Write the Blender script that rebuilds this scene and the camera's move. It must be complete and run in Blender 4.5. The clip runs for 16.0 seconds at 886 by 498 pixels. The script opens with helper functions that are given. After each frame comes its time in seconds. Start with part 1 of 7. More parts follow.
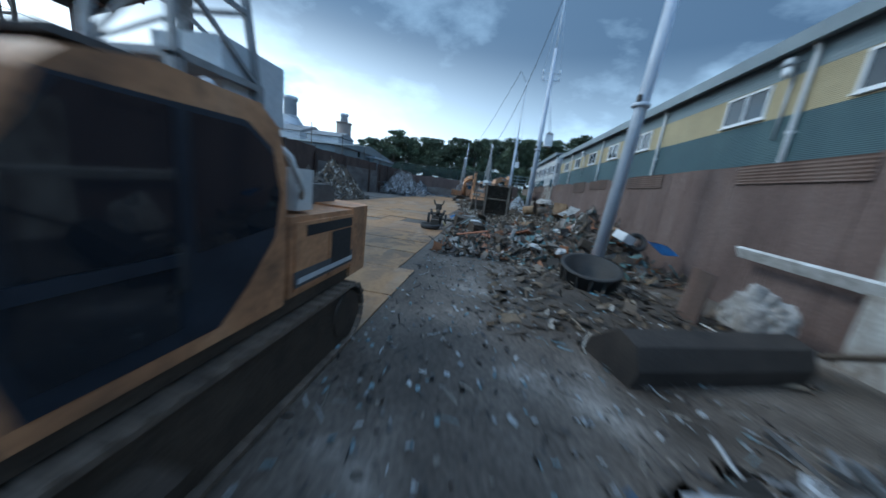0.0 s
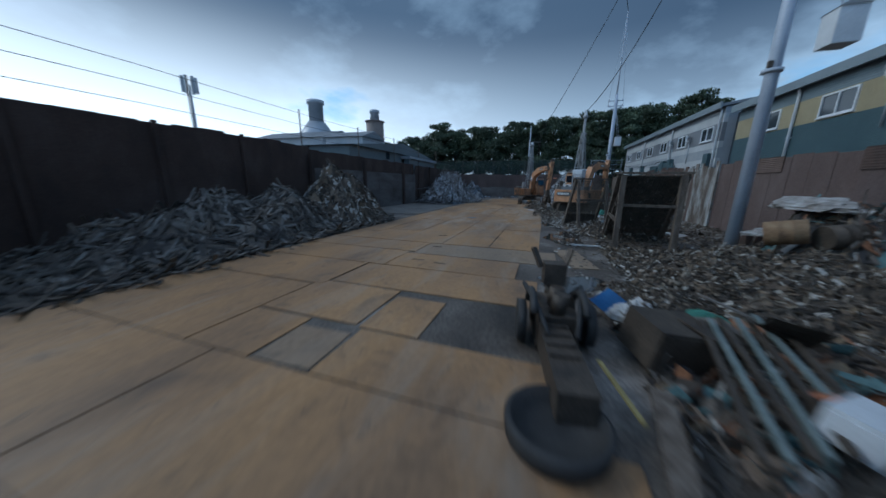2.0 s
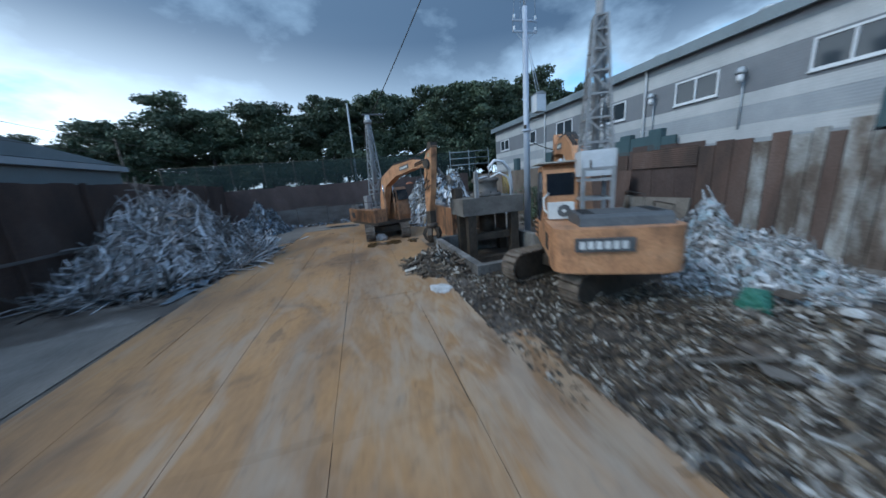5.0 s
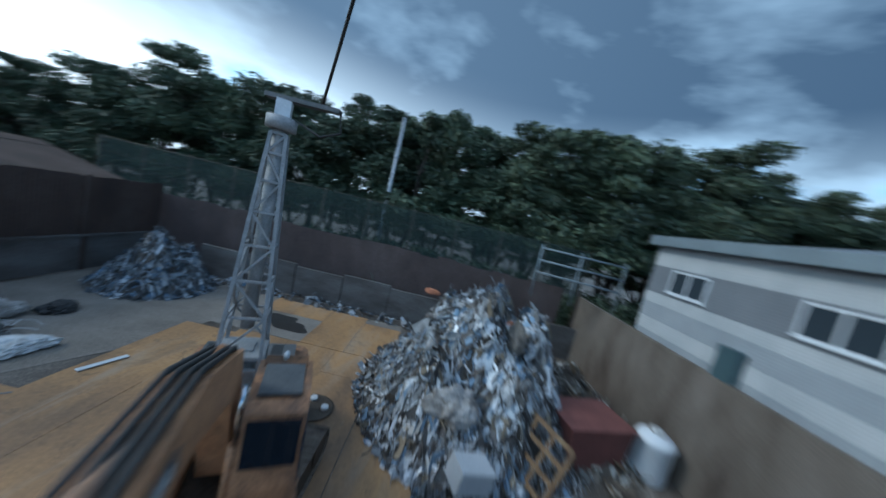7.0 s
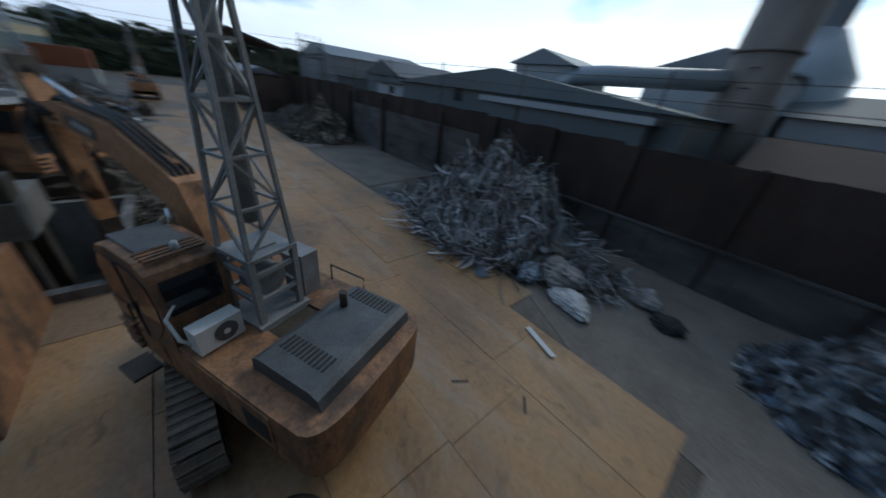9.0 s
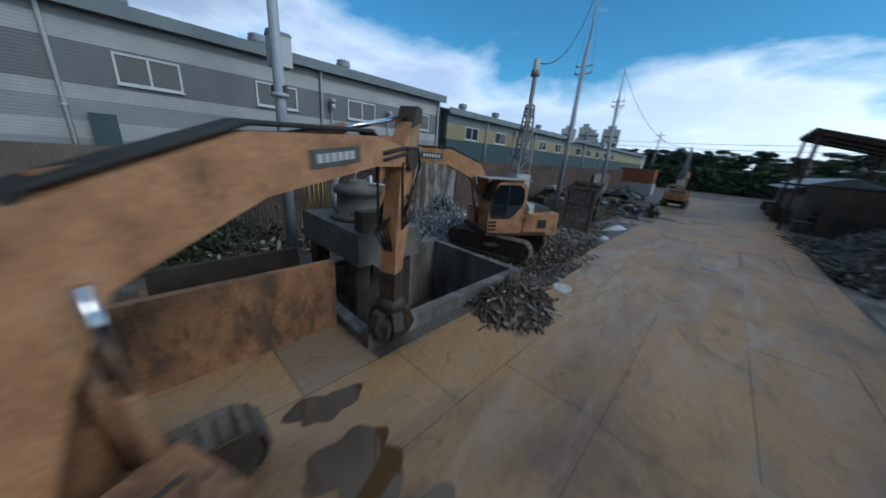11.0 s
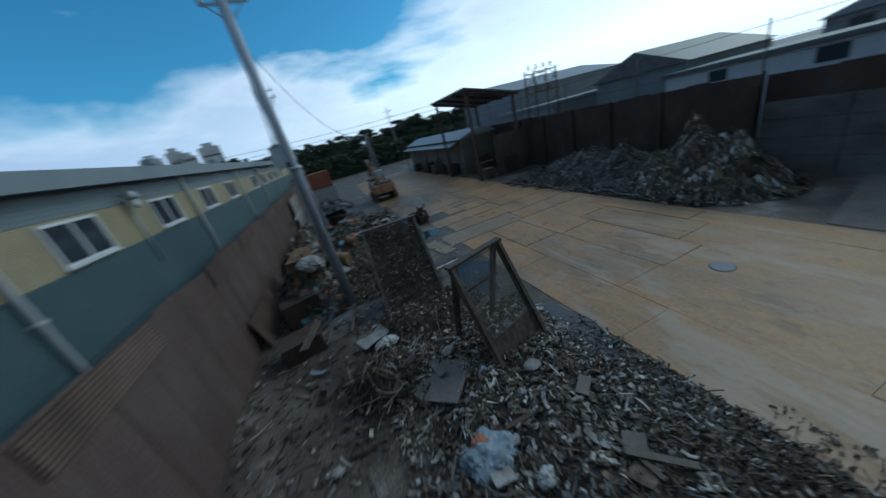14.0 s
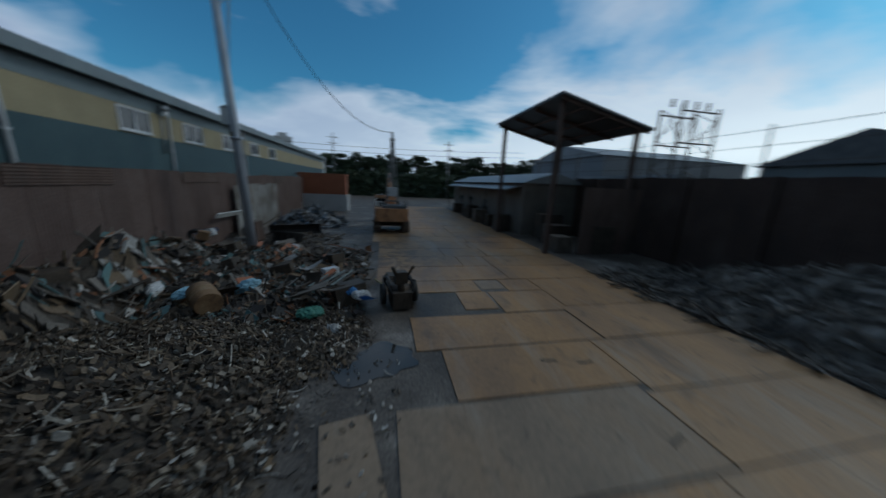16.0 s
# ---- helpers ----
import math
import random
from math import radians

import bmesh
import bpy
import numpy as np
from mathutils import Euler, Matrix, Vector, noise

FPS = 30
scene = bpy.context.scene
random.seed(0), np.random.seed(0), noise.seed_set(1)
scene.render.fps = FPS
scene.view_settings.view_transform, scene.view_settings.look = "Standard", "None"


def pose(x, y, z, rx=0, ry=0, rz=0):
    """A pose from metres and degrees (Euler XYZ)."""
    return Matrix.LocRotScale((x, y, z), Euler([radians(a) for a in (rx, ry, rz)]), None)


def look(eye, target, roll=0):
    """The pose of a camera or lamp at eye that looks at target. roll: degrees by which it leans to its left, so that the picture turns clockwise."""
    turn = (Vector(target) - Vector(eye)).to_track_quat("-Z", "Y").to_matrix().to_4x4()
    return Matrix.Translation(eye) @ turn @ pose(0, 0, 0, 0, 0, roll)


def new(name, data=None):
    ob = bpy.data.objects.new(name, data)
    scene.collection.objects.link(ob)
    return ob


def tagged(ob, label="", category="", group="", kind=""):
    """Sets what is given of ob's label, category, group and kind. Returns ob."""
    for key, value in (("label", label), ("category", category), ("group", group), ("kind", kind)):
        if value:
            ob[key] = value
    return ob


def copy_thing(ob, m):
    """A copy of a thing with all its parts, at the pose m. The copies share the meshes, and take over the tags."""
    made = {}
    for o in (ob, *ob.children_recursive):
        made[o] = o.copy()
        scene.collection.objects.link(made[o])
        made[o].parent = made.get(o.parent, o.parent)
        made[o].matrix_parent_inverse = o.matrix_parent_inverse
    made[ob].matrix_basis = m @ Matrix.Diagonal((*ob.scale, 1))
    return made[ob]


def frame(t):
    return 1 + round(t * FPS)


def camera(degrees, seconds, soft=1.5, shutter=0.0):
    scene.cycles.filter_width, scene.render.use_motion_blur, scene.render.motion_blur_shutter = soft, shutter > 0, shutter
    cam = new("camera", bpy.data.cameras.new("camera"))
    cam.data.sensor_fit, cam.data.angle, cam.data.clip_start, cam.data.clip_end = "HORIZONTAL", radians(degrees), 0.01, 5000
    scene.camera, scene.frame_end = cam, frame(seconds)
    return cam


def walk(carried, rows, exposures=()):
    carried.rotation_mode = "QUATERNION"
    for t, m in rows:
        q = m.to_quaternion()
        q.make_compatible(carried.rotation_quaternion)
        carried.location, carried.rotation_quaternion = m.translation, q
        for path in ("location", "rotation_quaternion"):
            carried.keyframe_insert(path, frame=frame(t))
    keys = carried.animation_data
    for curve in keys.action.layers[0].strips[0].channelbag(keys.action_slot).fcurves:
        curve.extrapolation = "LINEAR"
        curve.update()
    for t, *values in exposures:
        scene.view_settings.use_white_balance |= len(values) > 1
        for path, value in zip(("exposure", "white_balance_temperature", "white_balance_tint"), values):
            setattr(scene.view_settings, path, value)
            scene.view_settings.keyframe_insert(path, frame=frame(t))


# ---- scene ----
cam = camera(113.5, 16.0, shutter=0.5)
PATH = [
    (0, look((3.251, -0.334, 2.528), (2.994, 1.604, 2.106), 7.2)),
    (0.5, look((2.904, 3.003, 2.426), (2.429, 4.898, 1.995), 7.9)),
    (1, look((2.145, 6.567, 2.324), (1.5, 8.411, 1.897), 6.5)),
    (1.5, look((1.031, 9.917, 2.498), (0.344, 11.745, 2.067), 3.8)),
    (2, look((-0.23, 13.321, 2.752), (-0.853, 15.168, 2.303), 0.9)),
    (2.5, look((-1.539, 16.597, 2.953), (-2.008, 18.483, 2.481), -1.5)),
    (3, look((-2.698, 20.126, 2.93), (-2.965, 22.048, 2.446), -3.2)),
    (3.2, look((-3.099, 21.571, 2.947), (-3.282, 23.501, 2.454), -3.9)),
    (5.3, look((-3.548, 38.545, 3.779), (-2.973, 40.413, 3.355), -3.8)),
    (5.5, look((-3.214, 40.151, 3.978), (-2.598, 42.011, 3.577), -3.0)),
    (6, look((-1.804, 44.314, 4.885), (-1.159, 46.176, 4.543), -0.3)),
    (6.5, look((-0.229, 48.351, 5.97), (0.307, 50.262, 5.724), 5.7)),
    (7, look((1.139, 52.559, 6.982), (1.165, 54.547, 6.766), 13.6)),
    (7.5, look((2.31, 56.431, 7.755), (1.28, 58.079, 7.283), 23.1)),
    (8, look((1.988, 60.234, 8.124), (0.324, 60.908, 7.243), 22.2)),
    (8.5, look((0.503, 62.615, 7.243), (-1.18, 62.236, 6.23), 15.1)),
    (9, look((-1.76, 63.429, 6.038), (-2.971, 62.164, 5.073), 7.6)),
    (9.5, look((-3.896, 62.732, 4.827), (-4.459, 60.999, 4.003), 5.8)),
    (9.7, look((-5.072, 62.408, 4.576), (-5.293, 60.574, 3.809), 5.3)),
    (11.8, look((-4.533, 51.886, 5.152), (-2.992, 50.732, 4.609), 3.5)),
    (12, look((-3.641, 51.127, 5.56), (-2.113, 49.954, 5.025), 1.8)),
    (12.5, look((-1.013, 49.077, 6.651), (0.326, 47.685, 6.13), -3.1)),
    (13, look((1.741, 46.73, 7.423), (2.55, 44.994, 6.849), -8.3)),
    (13.5, look((4.153, 44.053, 7.326), (4.268, 42.171, 6.661), -13.0)),
    (14, look((5.646, 41.094, 6.693), (5.121, 39.319, 5.938), -15.1)),
    (14.5, look((5.957, 37.923, 5.851), (4.977, 36.366, 5.068), -14.5)),
    (15, look((4.878, 34.857, 5.179), (3.746, 33.369, 4.47), -11.2)),
    (15.5, look((2.748, 31.172, 4.334), (1.74, 29.528, 3.804), -5.3)),
    (16, look((0.637, 28.207, 4.225), (0.238, 26.297, 3.786), 2.6)),
]
EXPOSURE = [(0, 1.05, 5620, 4), (1.0, 0.72, 5600, 6), (1.5, 0.28, 5570, 7), (2.0, 0.20, 5570, 7), (3, 0.58, 5620, 7), (5.5, 0.90, 5700, 7), (6.5, 0.8, 5700, 3), (7.0, 0.85, 5650, 3), (7.5, 1.18, 5720, 4), (8.0, 0.9, 5900, 6), (8.5, 0.55, 6200, 8), (9.0, 0.0, 6200, 8), (9.5, -0.15, 6100, 8), (11.8, 0.35, 5800, 1), (12.5, 0.08, 5540, -4), (13.5, -0.02, 5640, -3), (14.5, -0.22, 5850, 2), (15.2, -0.56, 6050, 4), (16, -0.58, 6000, 4)]
walk(cam, PATH, EXPOSURE)

# ---- light ----
world = bpy.data.worlds.new("sky")
scene.world = world
world.use_nodes = True
wn, wl = world.node_tree.nodes, world.node_tree.links
wn.clear()


def wnode(kind, **values):
    n = wn.new(kind)
    for key, value in values.items():
        n.inputs[key].default_value = value
    return n


SUN_AZ, SUN_EL = radians(262), radians(38)   # clockwise from north (+y)
sky = wn.new("ShaderNodeTexSky")
sky.sky_type, sky.sun_disc = "NISHITA", False
sky.sun_elevation, sky.sun_rotation = SUN_EL, SUN_AZ
sky.dust_density, sky.ozone_density = 1.0, 3.0
co = wn.new("ShaderNodeTexCoord")
sep = wn.new("ShaderNodeSeparateXYZ")
wl.new(co.outputs["Generated"], sep.inputs[0])


def wmath(op, a, b=None, clamp=False):
    n = wn.new("ShaderNodeMath")
    n.operation, n.use_clamp = op, clamp
    for i, v in enumerate((a, b)):
        if v is None:
            continue
        if isinstance(v, (int, float)):
            n.inputs[i].default_value = v
        else:
            wl.new(v, n.inputs[i])
    return n.outputs[0]


def wramp(fac, stops):
    n = wn.new("ShaderNodeValToRGB")
    while len(n.color_ramp.elements) < len(stops):
        n.color_ramp.elements.new(0.5)
    for e, (pos, col) in zip(n.color_ramp.elements, stops):
        e.position, e.color = pos, (*col, 1) if len(col) == 3 else col
    wl.new(fac, n.inputs[0])
    return n


# clouds on a flat layer overhead: the direction divided by its height
up = wmath("MAXIMUM", wmath("ADD", sep.outputs[2], 0.24), 0.10)
flat = wn.new("ShaderNodeCombineXYZ")
wl.new(wmath("DIVIDE", sep.outputs[0], up), flat.inputs[0])
wl.new(wmath("DIVIDE", sep.outputs[1], up), flat.inputs[1])
big = wnode("ShaderNodeTexNoise", Scale=0.85, Detail=8.0, Roughness=0.54, Distortion=0.25)
wl.new(flat.outputs[0], big.inputs["Vector"])
soft_noise = wnode("ShaderNodeTexNoise", Scale=2.3, Detail=6.0, Roughness=0.55)
wl.new(flat.outputs[0], soft_noise.inputs["Vector"])
# more cloud towards +y, breaks towards -y
bank = wmath("MULTIPLY", wmath("SUBTRACT", 1.0, wmath("MULTIPLY", wmath("ABSOLUTE", wmath("SUBTRACT", sep.outputs[2], 0.08)), 3.6), True), wmath("SUBTRACT", 0.35, sep.outputs[1], True))
clear = wmath("MULTIPLY", wmath("SUBTRACT", wmath("MULTIPLY", sep.outputs[0], 0.7), wmath("MULTIPLY", sep.outputs[1], 0.7), True), wmath("MULTIPLY", wmath("SUBTRACT", sep.outputs[2], 0.10), 4.0, True))
cover = wmath("ADD", wmath("ADD", wmath("SUBTRACT", wmath("ADD", big.outputs[0], wmath("ADD", 0.035, wmath("MULTIPLY", wmath("MULTIPLY", wmath("SUBTRACT", 0.0, sep.outputs[1], True), wmath("SUBTRACT", 0.4, sep.outputs[0], True)), 0.05))), wmath("MULTIPLY", clear, 0.11)), wmath("MULTIPLY", sep.outputs[1], 0.13)), wmath("MULTIPLY", bank, 0.26))
mask = wramp(cover, [(0.40, (0, 0, 0)), (0.47, (0.45, 0.45, 0.45)), (0.54, (1, 1, 1))])


def wmix(fac, a, b):
    n = wn.new("ShaderNodeMix")
    n.data_type = "RGBA"
    for i, v in ((0, fac), (6, a), (7, b)):
        if isinstance(v, tuple):
            n.inputs[i].default_value = (*v, 1)
        else:
            wl.new(v, n.inputs[i])
    return n.outputs[2]


# the overcast in front is slate blue, the broken cloud behind pale and lit
lit = wmath("SUBTRACT", 0.55, wmath("MULTIPLY", sep.outputs[1], 1.25), True)
depth = wramp(wmath("ADD", cover, wmath("MULTIPLY", wmath("SUBTRACT", soft_noise.outputs[0], 0.17), 0.34)), [(0.55, (0, 0, 0)), (0.63, (0.45, 0.45, 0.45)), (0.75, (1, 1, 1))]).outputs[0]
thin = wmix(lit, (0.32, 0.44, 0.56), (0.80, 0.88, 1.01))
east = wmath("ADD", 0.35, wmath("MULTIPLY", sep.outputs[0], 0.9), True)
heavy = wmix(lit, wmix(east, (0.084, 0.128, 0.188), (0.048, 0.080, 0.128)), (0.36, 0.46, 0.67))
cloud = wmix(depth, thin, heavy)
sunward = wmath("ADD", wmath("MULTIPLY", sep.outputs[0], math.sin(SUN_AZ)), wmath("MULTIPLY", sep.outputs[1], math.cos(SUN_AZ)))
low = wmath("SUBTRACT", 1.0, wmath("MULTIPLY", wmath("ABSOLUTE", wmath("SUBTRACT", sep.outputs[2], 0.10)), 3.0), True)
glow = wmath("MULTIPLY", wmath("POWER", wmath("MULTIPLY", wmath("ADD", sunward, 0.45), 0.70, True), 1.5), wmath("POWER", low, 1.3))
rim = wmath("MULTIPLY", wmath("POWER", wmath("SUBTRACT", 1.0, wmath("MULTIPLY", wmath("ABSOLUTE", sep.outputs[2]), 2.6), True), 1.3), 0.72)
cloud = wmix(rim, cloud, wmix(lit, (0.74, 0.93, 1.08), (0.60, 0.74, 0.94)))
cloud = wmix(wmath("MULTIPLY", glow, 1.1, True), cloud, (1.25, 1.36, 1.42))
skyscale = wn.new("ShaderNodeVectorMath")
skyscale.operation = "MULTIPLY"
wl.new(sky.outputs[0], skyscale.inputs[0])
skyscale.inputs[1].default_value = (0.045, 0.105, 0.120)
mixed = wn.new("ShaderNodeMix")
mixed.data_type = "RGBA"
wl.new(mask.outputs[0], mixed.inputs[0])
wl.new(skyscale.outputs[0], mixed.inputs[6])
wl.new(cloud, mixed.inputs[7])
bg = wnode("ShaderNodeBackground", Strength=1.0)
wl.new(mixed.outputs[2], bg.inputs[0])
wo = wn.new("ShaderNodeOutputWorld")
wl.new(bg.outputs[0], wo.inputs[0])

sun = new("sun", bpy.data.lights.new("sun", "SUN"))
sun.data.energy, sun.data.angle, sun.data.color = 0.75, radians(18), (1.0, 0.93, 0.83)
sun.matrix_world = look((math.sin(SUN_AZ) * 80, math.cos(SUN_AZ) * 80, math.tan(SUN_EL) * 80), (0, 0, 0))

# ---- materials ----
MATS = {}


def mat(name, cols, scale=1.5, rough=0.75, metal=0.0, bump=0.25, bscale=25.0, fine=0.25, rand=0.0, island=False, stretch=(1, 1, 1), ribs=None, spec=0.4, detail=6.0, rough2=None):
    """Colours blended by coarse noise, mottled by fine noise, with relief; ribs: (axis, metres) of a rolled profile."""
    if name in MATS:
        return MATS[name]
    m = bpy.data.materials.new(name)
    m.use_nodes = True
    n, l = m.node_tree.nodes, m.node_tree.links
    b = n["Principled BSDF"]
    geo = n.new("ShaderNodeNewGeometry")
    mapped = n.new("ShaderNodeMapping")
    mapped.inputs["Scale"].default_value = stretch
    l.new(geo.outputs["Position"], mapped.inputs[0])
    coarse = n.new("ShaderNodeTexNoise")
    coarse.inputs["Scale"].default_value, coarse.inputs["Detail"].default_value = scale, detail
    coarse.inputs["Roughness"].default_value = 0.6
    l.new(mapped.outputs[0], coarse.inputs["Vector"])
    ramp = n.new("ShaderNodeValToRGB")
    if island:
        ramp.color_ramp.interpolation = "CONSTANT"
        l.new(geo.outputs["Random Per Island"], ramp.inputs[0])
    else:
        l.new(coarse.outputs[0], ramp.inputs[0])
    while len(ramp.color_ramp.elements) < len(cols):
        ramp.color_ramp.elements.new(0.5)
    for i, (e, c) in enumerate(zip(ramp.color_ramp.elements, cols)):
        e.position = i / len(cols) if island else 0.30 + 0.40 * i / max(1, len(cols) - 1)
        e.color = (*c, 1)
    grain = n.new("ShaderNodeTexNoise")
    grain.inputs["Scale"].default_value, grain.inputs["Detail"].default_value = bscale, 4.0
    l.new(geo.outputs["Position"], grain.inputs["Vector"])
    value = n.new("ShaderNodeMapRange")
    value.inputs["From Min"].default_value, value.inputs["From Max"].default_value = 0.25, 0.75
    value.inputs["To Min"].default_value, value.inputs["To Max"].default_value = 1 - fine, 1 + fine
    l.new(grain.outputs[0], value.inputs[0])
    hsv = n.new("ShaderNodeHueSaturation")
    l.new(ramp.outputs[0], hsv.inputs["Color"])
    last = value.outputs[0]
    if rand or island:
        info = n.new("ShaderNodeObjectInfo")
        vary = n.new("ShaderNodeMapRange")
        vary.inputs["To Min"].default_value, vary.inputs["To Max"].default_value = 1 - (rand or 0.3), 1 + (rand or 0.3)
        if island:
            wob = n.new("ShaderNodeMath")
            wob.operation = "FRACT"
            mul = n.new("ShaderNodeMath")
            mul.operation = "MULTIPLY"
            mul.inputs[1].default_value = 37.3
            l.new(geo.outputs["Random Per Island"], mul.inputs[0])
            l.new(mul.outputs[0], wob.inputs[0])
            l.new(wob.outputs[0], vary.inputs[0])
        else:
            l.new(info.outputs["Random"], vary.inputs[0])
        both = n.new("ShaderNodeMath")
        both.operation = "MULTIPLY"
        l.new(last, both.inputs[0])
        l.new(vary.outputs[0], both.inputs[1])
        last = both.outputs[0]
    l.new(last, hsv.inputs["Value"])
    l.new(hsv.outputs[0], b.inputs["Base Color"])
    b.inputs["Metallic"].default_value = metal
    b.inputs["Specular IOR Level"].default_value = spec
    rr = n.new("ShaderNodeMapRange")
    rr.inputs["To Min"].default_value, rr.inputs["To Max"].default_value = (rough2 if rough2 is not None else max(0.05, rough - 0.12)), min(1.0, rough + 0.12)
    l.new(coarse.outputs[0], rr.inputs[0])
    l.new(rr.outputs[0], b.inputs["Roughness"])
    bp = n.new("ShaderNodeBump")
    bp.inputs["Strength"].default_value, bp.inputs["Distance"].default_value = bump, 0.02
    l.new(grain.outputs[0], bp.inputs["Height"])
    l.new(bp.outputs[0], b.inputs["Normal"])
    if ribs:
        axis, pitch = ribs
        wave = n.new("ShaderNodeTexWave")
        wave.bands_direction = axis
        wave.inputs["Scale"].default_value = 0.314 / pitch
        l.new(geo.outputs["Position"], wave.inputs["Vector"])
        rb = n.new("ShaderNodeBump")
        rb.inputs["Strength"].default_value, rb.inputs["Distance"].default_value = 0.9, pitch * (0.18 if pitch < 0.08 else 0.05)
        l.new(wave.outputs[1], rb.inputs["Height"])
        l.new(bp.outputs[0], rb.inputs["Normal"])
        l.new(rb.outputs[0], b.inputs["Normal"])
    MATS[name] = m
    return m


def glass(name, tint=(0.02, 0.025, 0.03)):
    m = bpy.data.materials.new(name)
    m.use_nodes = True
    b = m.node_tree.nodes["Principled BSDF"]
    b.inputs["Base Color"].default_value = (*tint, 1)
    b.inputs["Roughness"].default_value = 0.06
    b.inputs["Specular IOR Level"].default_value = 0.6
    return m


M_SOIL = mat("oily soil", [(0.034, 0.027, 0.021), (0.074, 0.060, 0.048), (0.130, 0.111, 0.093), (0.30, 0.272, 0.240)], 0.45, 0.8, bump=0.9, bscale=14, fine=0.55, rough2=0.32, detail=10.0)
M_CONC = mat("worn concrete", [(0.125, 0.108, 0.090), (0.205, 0.182, 0.155)], 0.6, 0.85, bump=0.3, bscale=20, fine=0.35, detail=9.0)
M_PITC = mat("stained concrete", [(0.070, 0.066, 0.060), (0.13, 0.122, 0.112), (0.26, 0.25, 0.235)], 0.9, 0.85, bump=0.3, bscale=12, stretch=(1, 1, 0.35), detail=9.0)


def plate_mat(name, cols, rand):
    """Rusted plate: broad mud tones along the road, dark oily stains, pale drag marks and a worn relief."""
    m = mat(name, cols, 0.35, 0.60, bump=0.25, bscale=9, fine=0.16, rand=rand, rough2=0.36, spec=0.42, stretch=(1, 0.40, 1), detail=9.0)
    n, l = m.node_tree.nodes, m.node_tree.links
    b, geo = n["Principled BSDF"], n.new("ShaderNodeNewGeometry")
    last = b.inputs["Base Color"].links[0].from_socket
    for scale, stretch, lo, hi, col, most in ((0.55, (1, 0.7, 1), 0.56, 0.66, (0.060, 0.048, 0.040), 0.42), (2.4, (1, 0.7, 1), 0.585, 0.68, (0.055, 0.043, 0.035), 0.42), (0.7, (1.3, 0.28, 1), 0.52, 0.68, (0.32, 0.265, 0.205), 0.50), (5.0, (1, 0.25, 1), 0.60, 0.72, (0.16, 0.10, 0.06), 0.4)):
        mp, tx, rp, mx = n.new("ShaderNodeMapping"), n.new("ShaderNodeTexNoise"), n.new("ShaderNodeMapRange"), n.new("ShaderNodeMix")
        mp.inputs["Scale"].default_value = stretch
        mp.inputs["Location"].default_value = (scale * 7.3, scale * 3.1, 0)
        tx.inputs["Scale"].default_value, tx.inputs["Detail"].default_value, tx.inputs["Roughness"].default_value = scale, 8.0, 0.62
        tx.inputs["Distortion"].default_value = 0.9
        rp.inputs["From Min"].default_value, rp.inputs["From Max"].default_value, rp.inputs["To Max"].default_value = lo, hi, most
        mx.data_type = "RGBA"
        l.new(geo.outputs["Position"], mp.inputs[0])
        l.new(mp.outputs[0], tx.inputs["Vector"])
        l.new(tx.outputs[0], rp.inputs[0])
        l.new(rp.outputs[0], mx.inputs[0])
        l.new(last, mx.inputs[6])
        mx.inputs[7].default_value = (*col, 1)
        last = mx.outputs[2]
    sp = n.new("ShaderNodeSeparateXYZ")
    l.new(geo.outputs["Position"], sp.inputs[0])
    for scale, stretch, lo, hi, col, most, ys, xs in ((1.1, (1, 0.8, 1), 0.47, 0.56, (0.050, 0.040, 0.033), 0.58, (5.0, 9.0, 13.0, 17.0), (-3.6, -0.6)), (1.5, (1.6, 0.45, 1), 0.46, 0.60, (0.42, 0.33, 0.23), 0.55, (36.0, 41.0, 46.0, 50.0), (-4.6, -2.2)), (0.5, (1.6, 0.5, 1), 0.48, 0.60, (0.36, 0.30, 0.235), 0.50, (27.0, 31.0, 44.0, 50.0), (-9.0, -7.0))):
        mp, tx, rp, mx = n.new("ShaderNodeMapping"), n.new("ShaderNodeTexNoise"), n.new("ShaderNodeMapRange"), n.new("ShaderNodeMix")
        mp.inputs["Scale"].default_value = stretch
        tx.inputs["Scale"].default_value, tx.inputs["Detail"].default_value, tx.inputs["Roughness"].default_value, tx.inputs["Distortion"].default_value = scale, 9.0, 0.60, 1.2
        rp.inputs["From Min"].default_value, rp.inputs["From Max"].default_value, rp.inputs["To Max"].default_value = lo, hi, most
        mx.data_type = "RGBA"
        l.new(geo.outputs["Position"], mp.inputs[0])
        l.new(mp.outputs[0], tx.inputs["Vector"])
        l.new(tx.outputs[0], rp.inputs[0])
        fac = rp.outputs[0]
        for out, p, q in ((1, ys[0], ys[1]), (1, ys[3], ys[2]), (0, xs[0], xs[1])):
            e, k = n.new("ShaderNodeMapRange"), n.new("ShaderNodeMath")
            e.inputs["From Min"].default_value, e.inputs["From Max"].default_value = p, q
            k.operation = "MULTIPLY"
            l.new(sp.outputs[out], e.inputs[0])
            l.new(fac, k.inputs[0])
            l.new(e.outputs[0], k.inputs[1])
            fac = k.outputs[0]
        l.new(fac, mx.inputs[0])
        l.new(last, mx.inputs[6])
        mx.inputs[7].default_value = (*col, 1)
        last = mx.outputs[2]
    l.new(last, b.inputs["Base Color"])
    return m


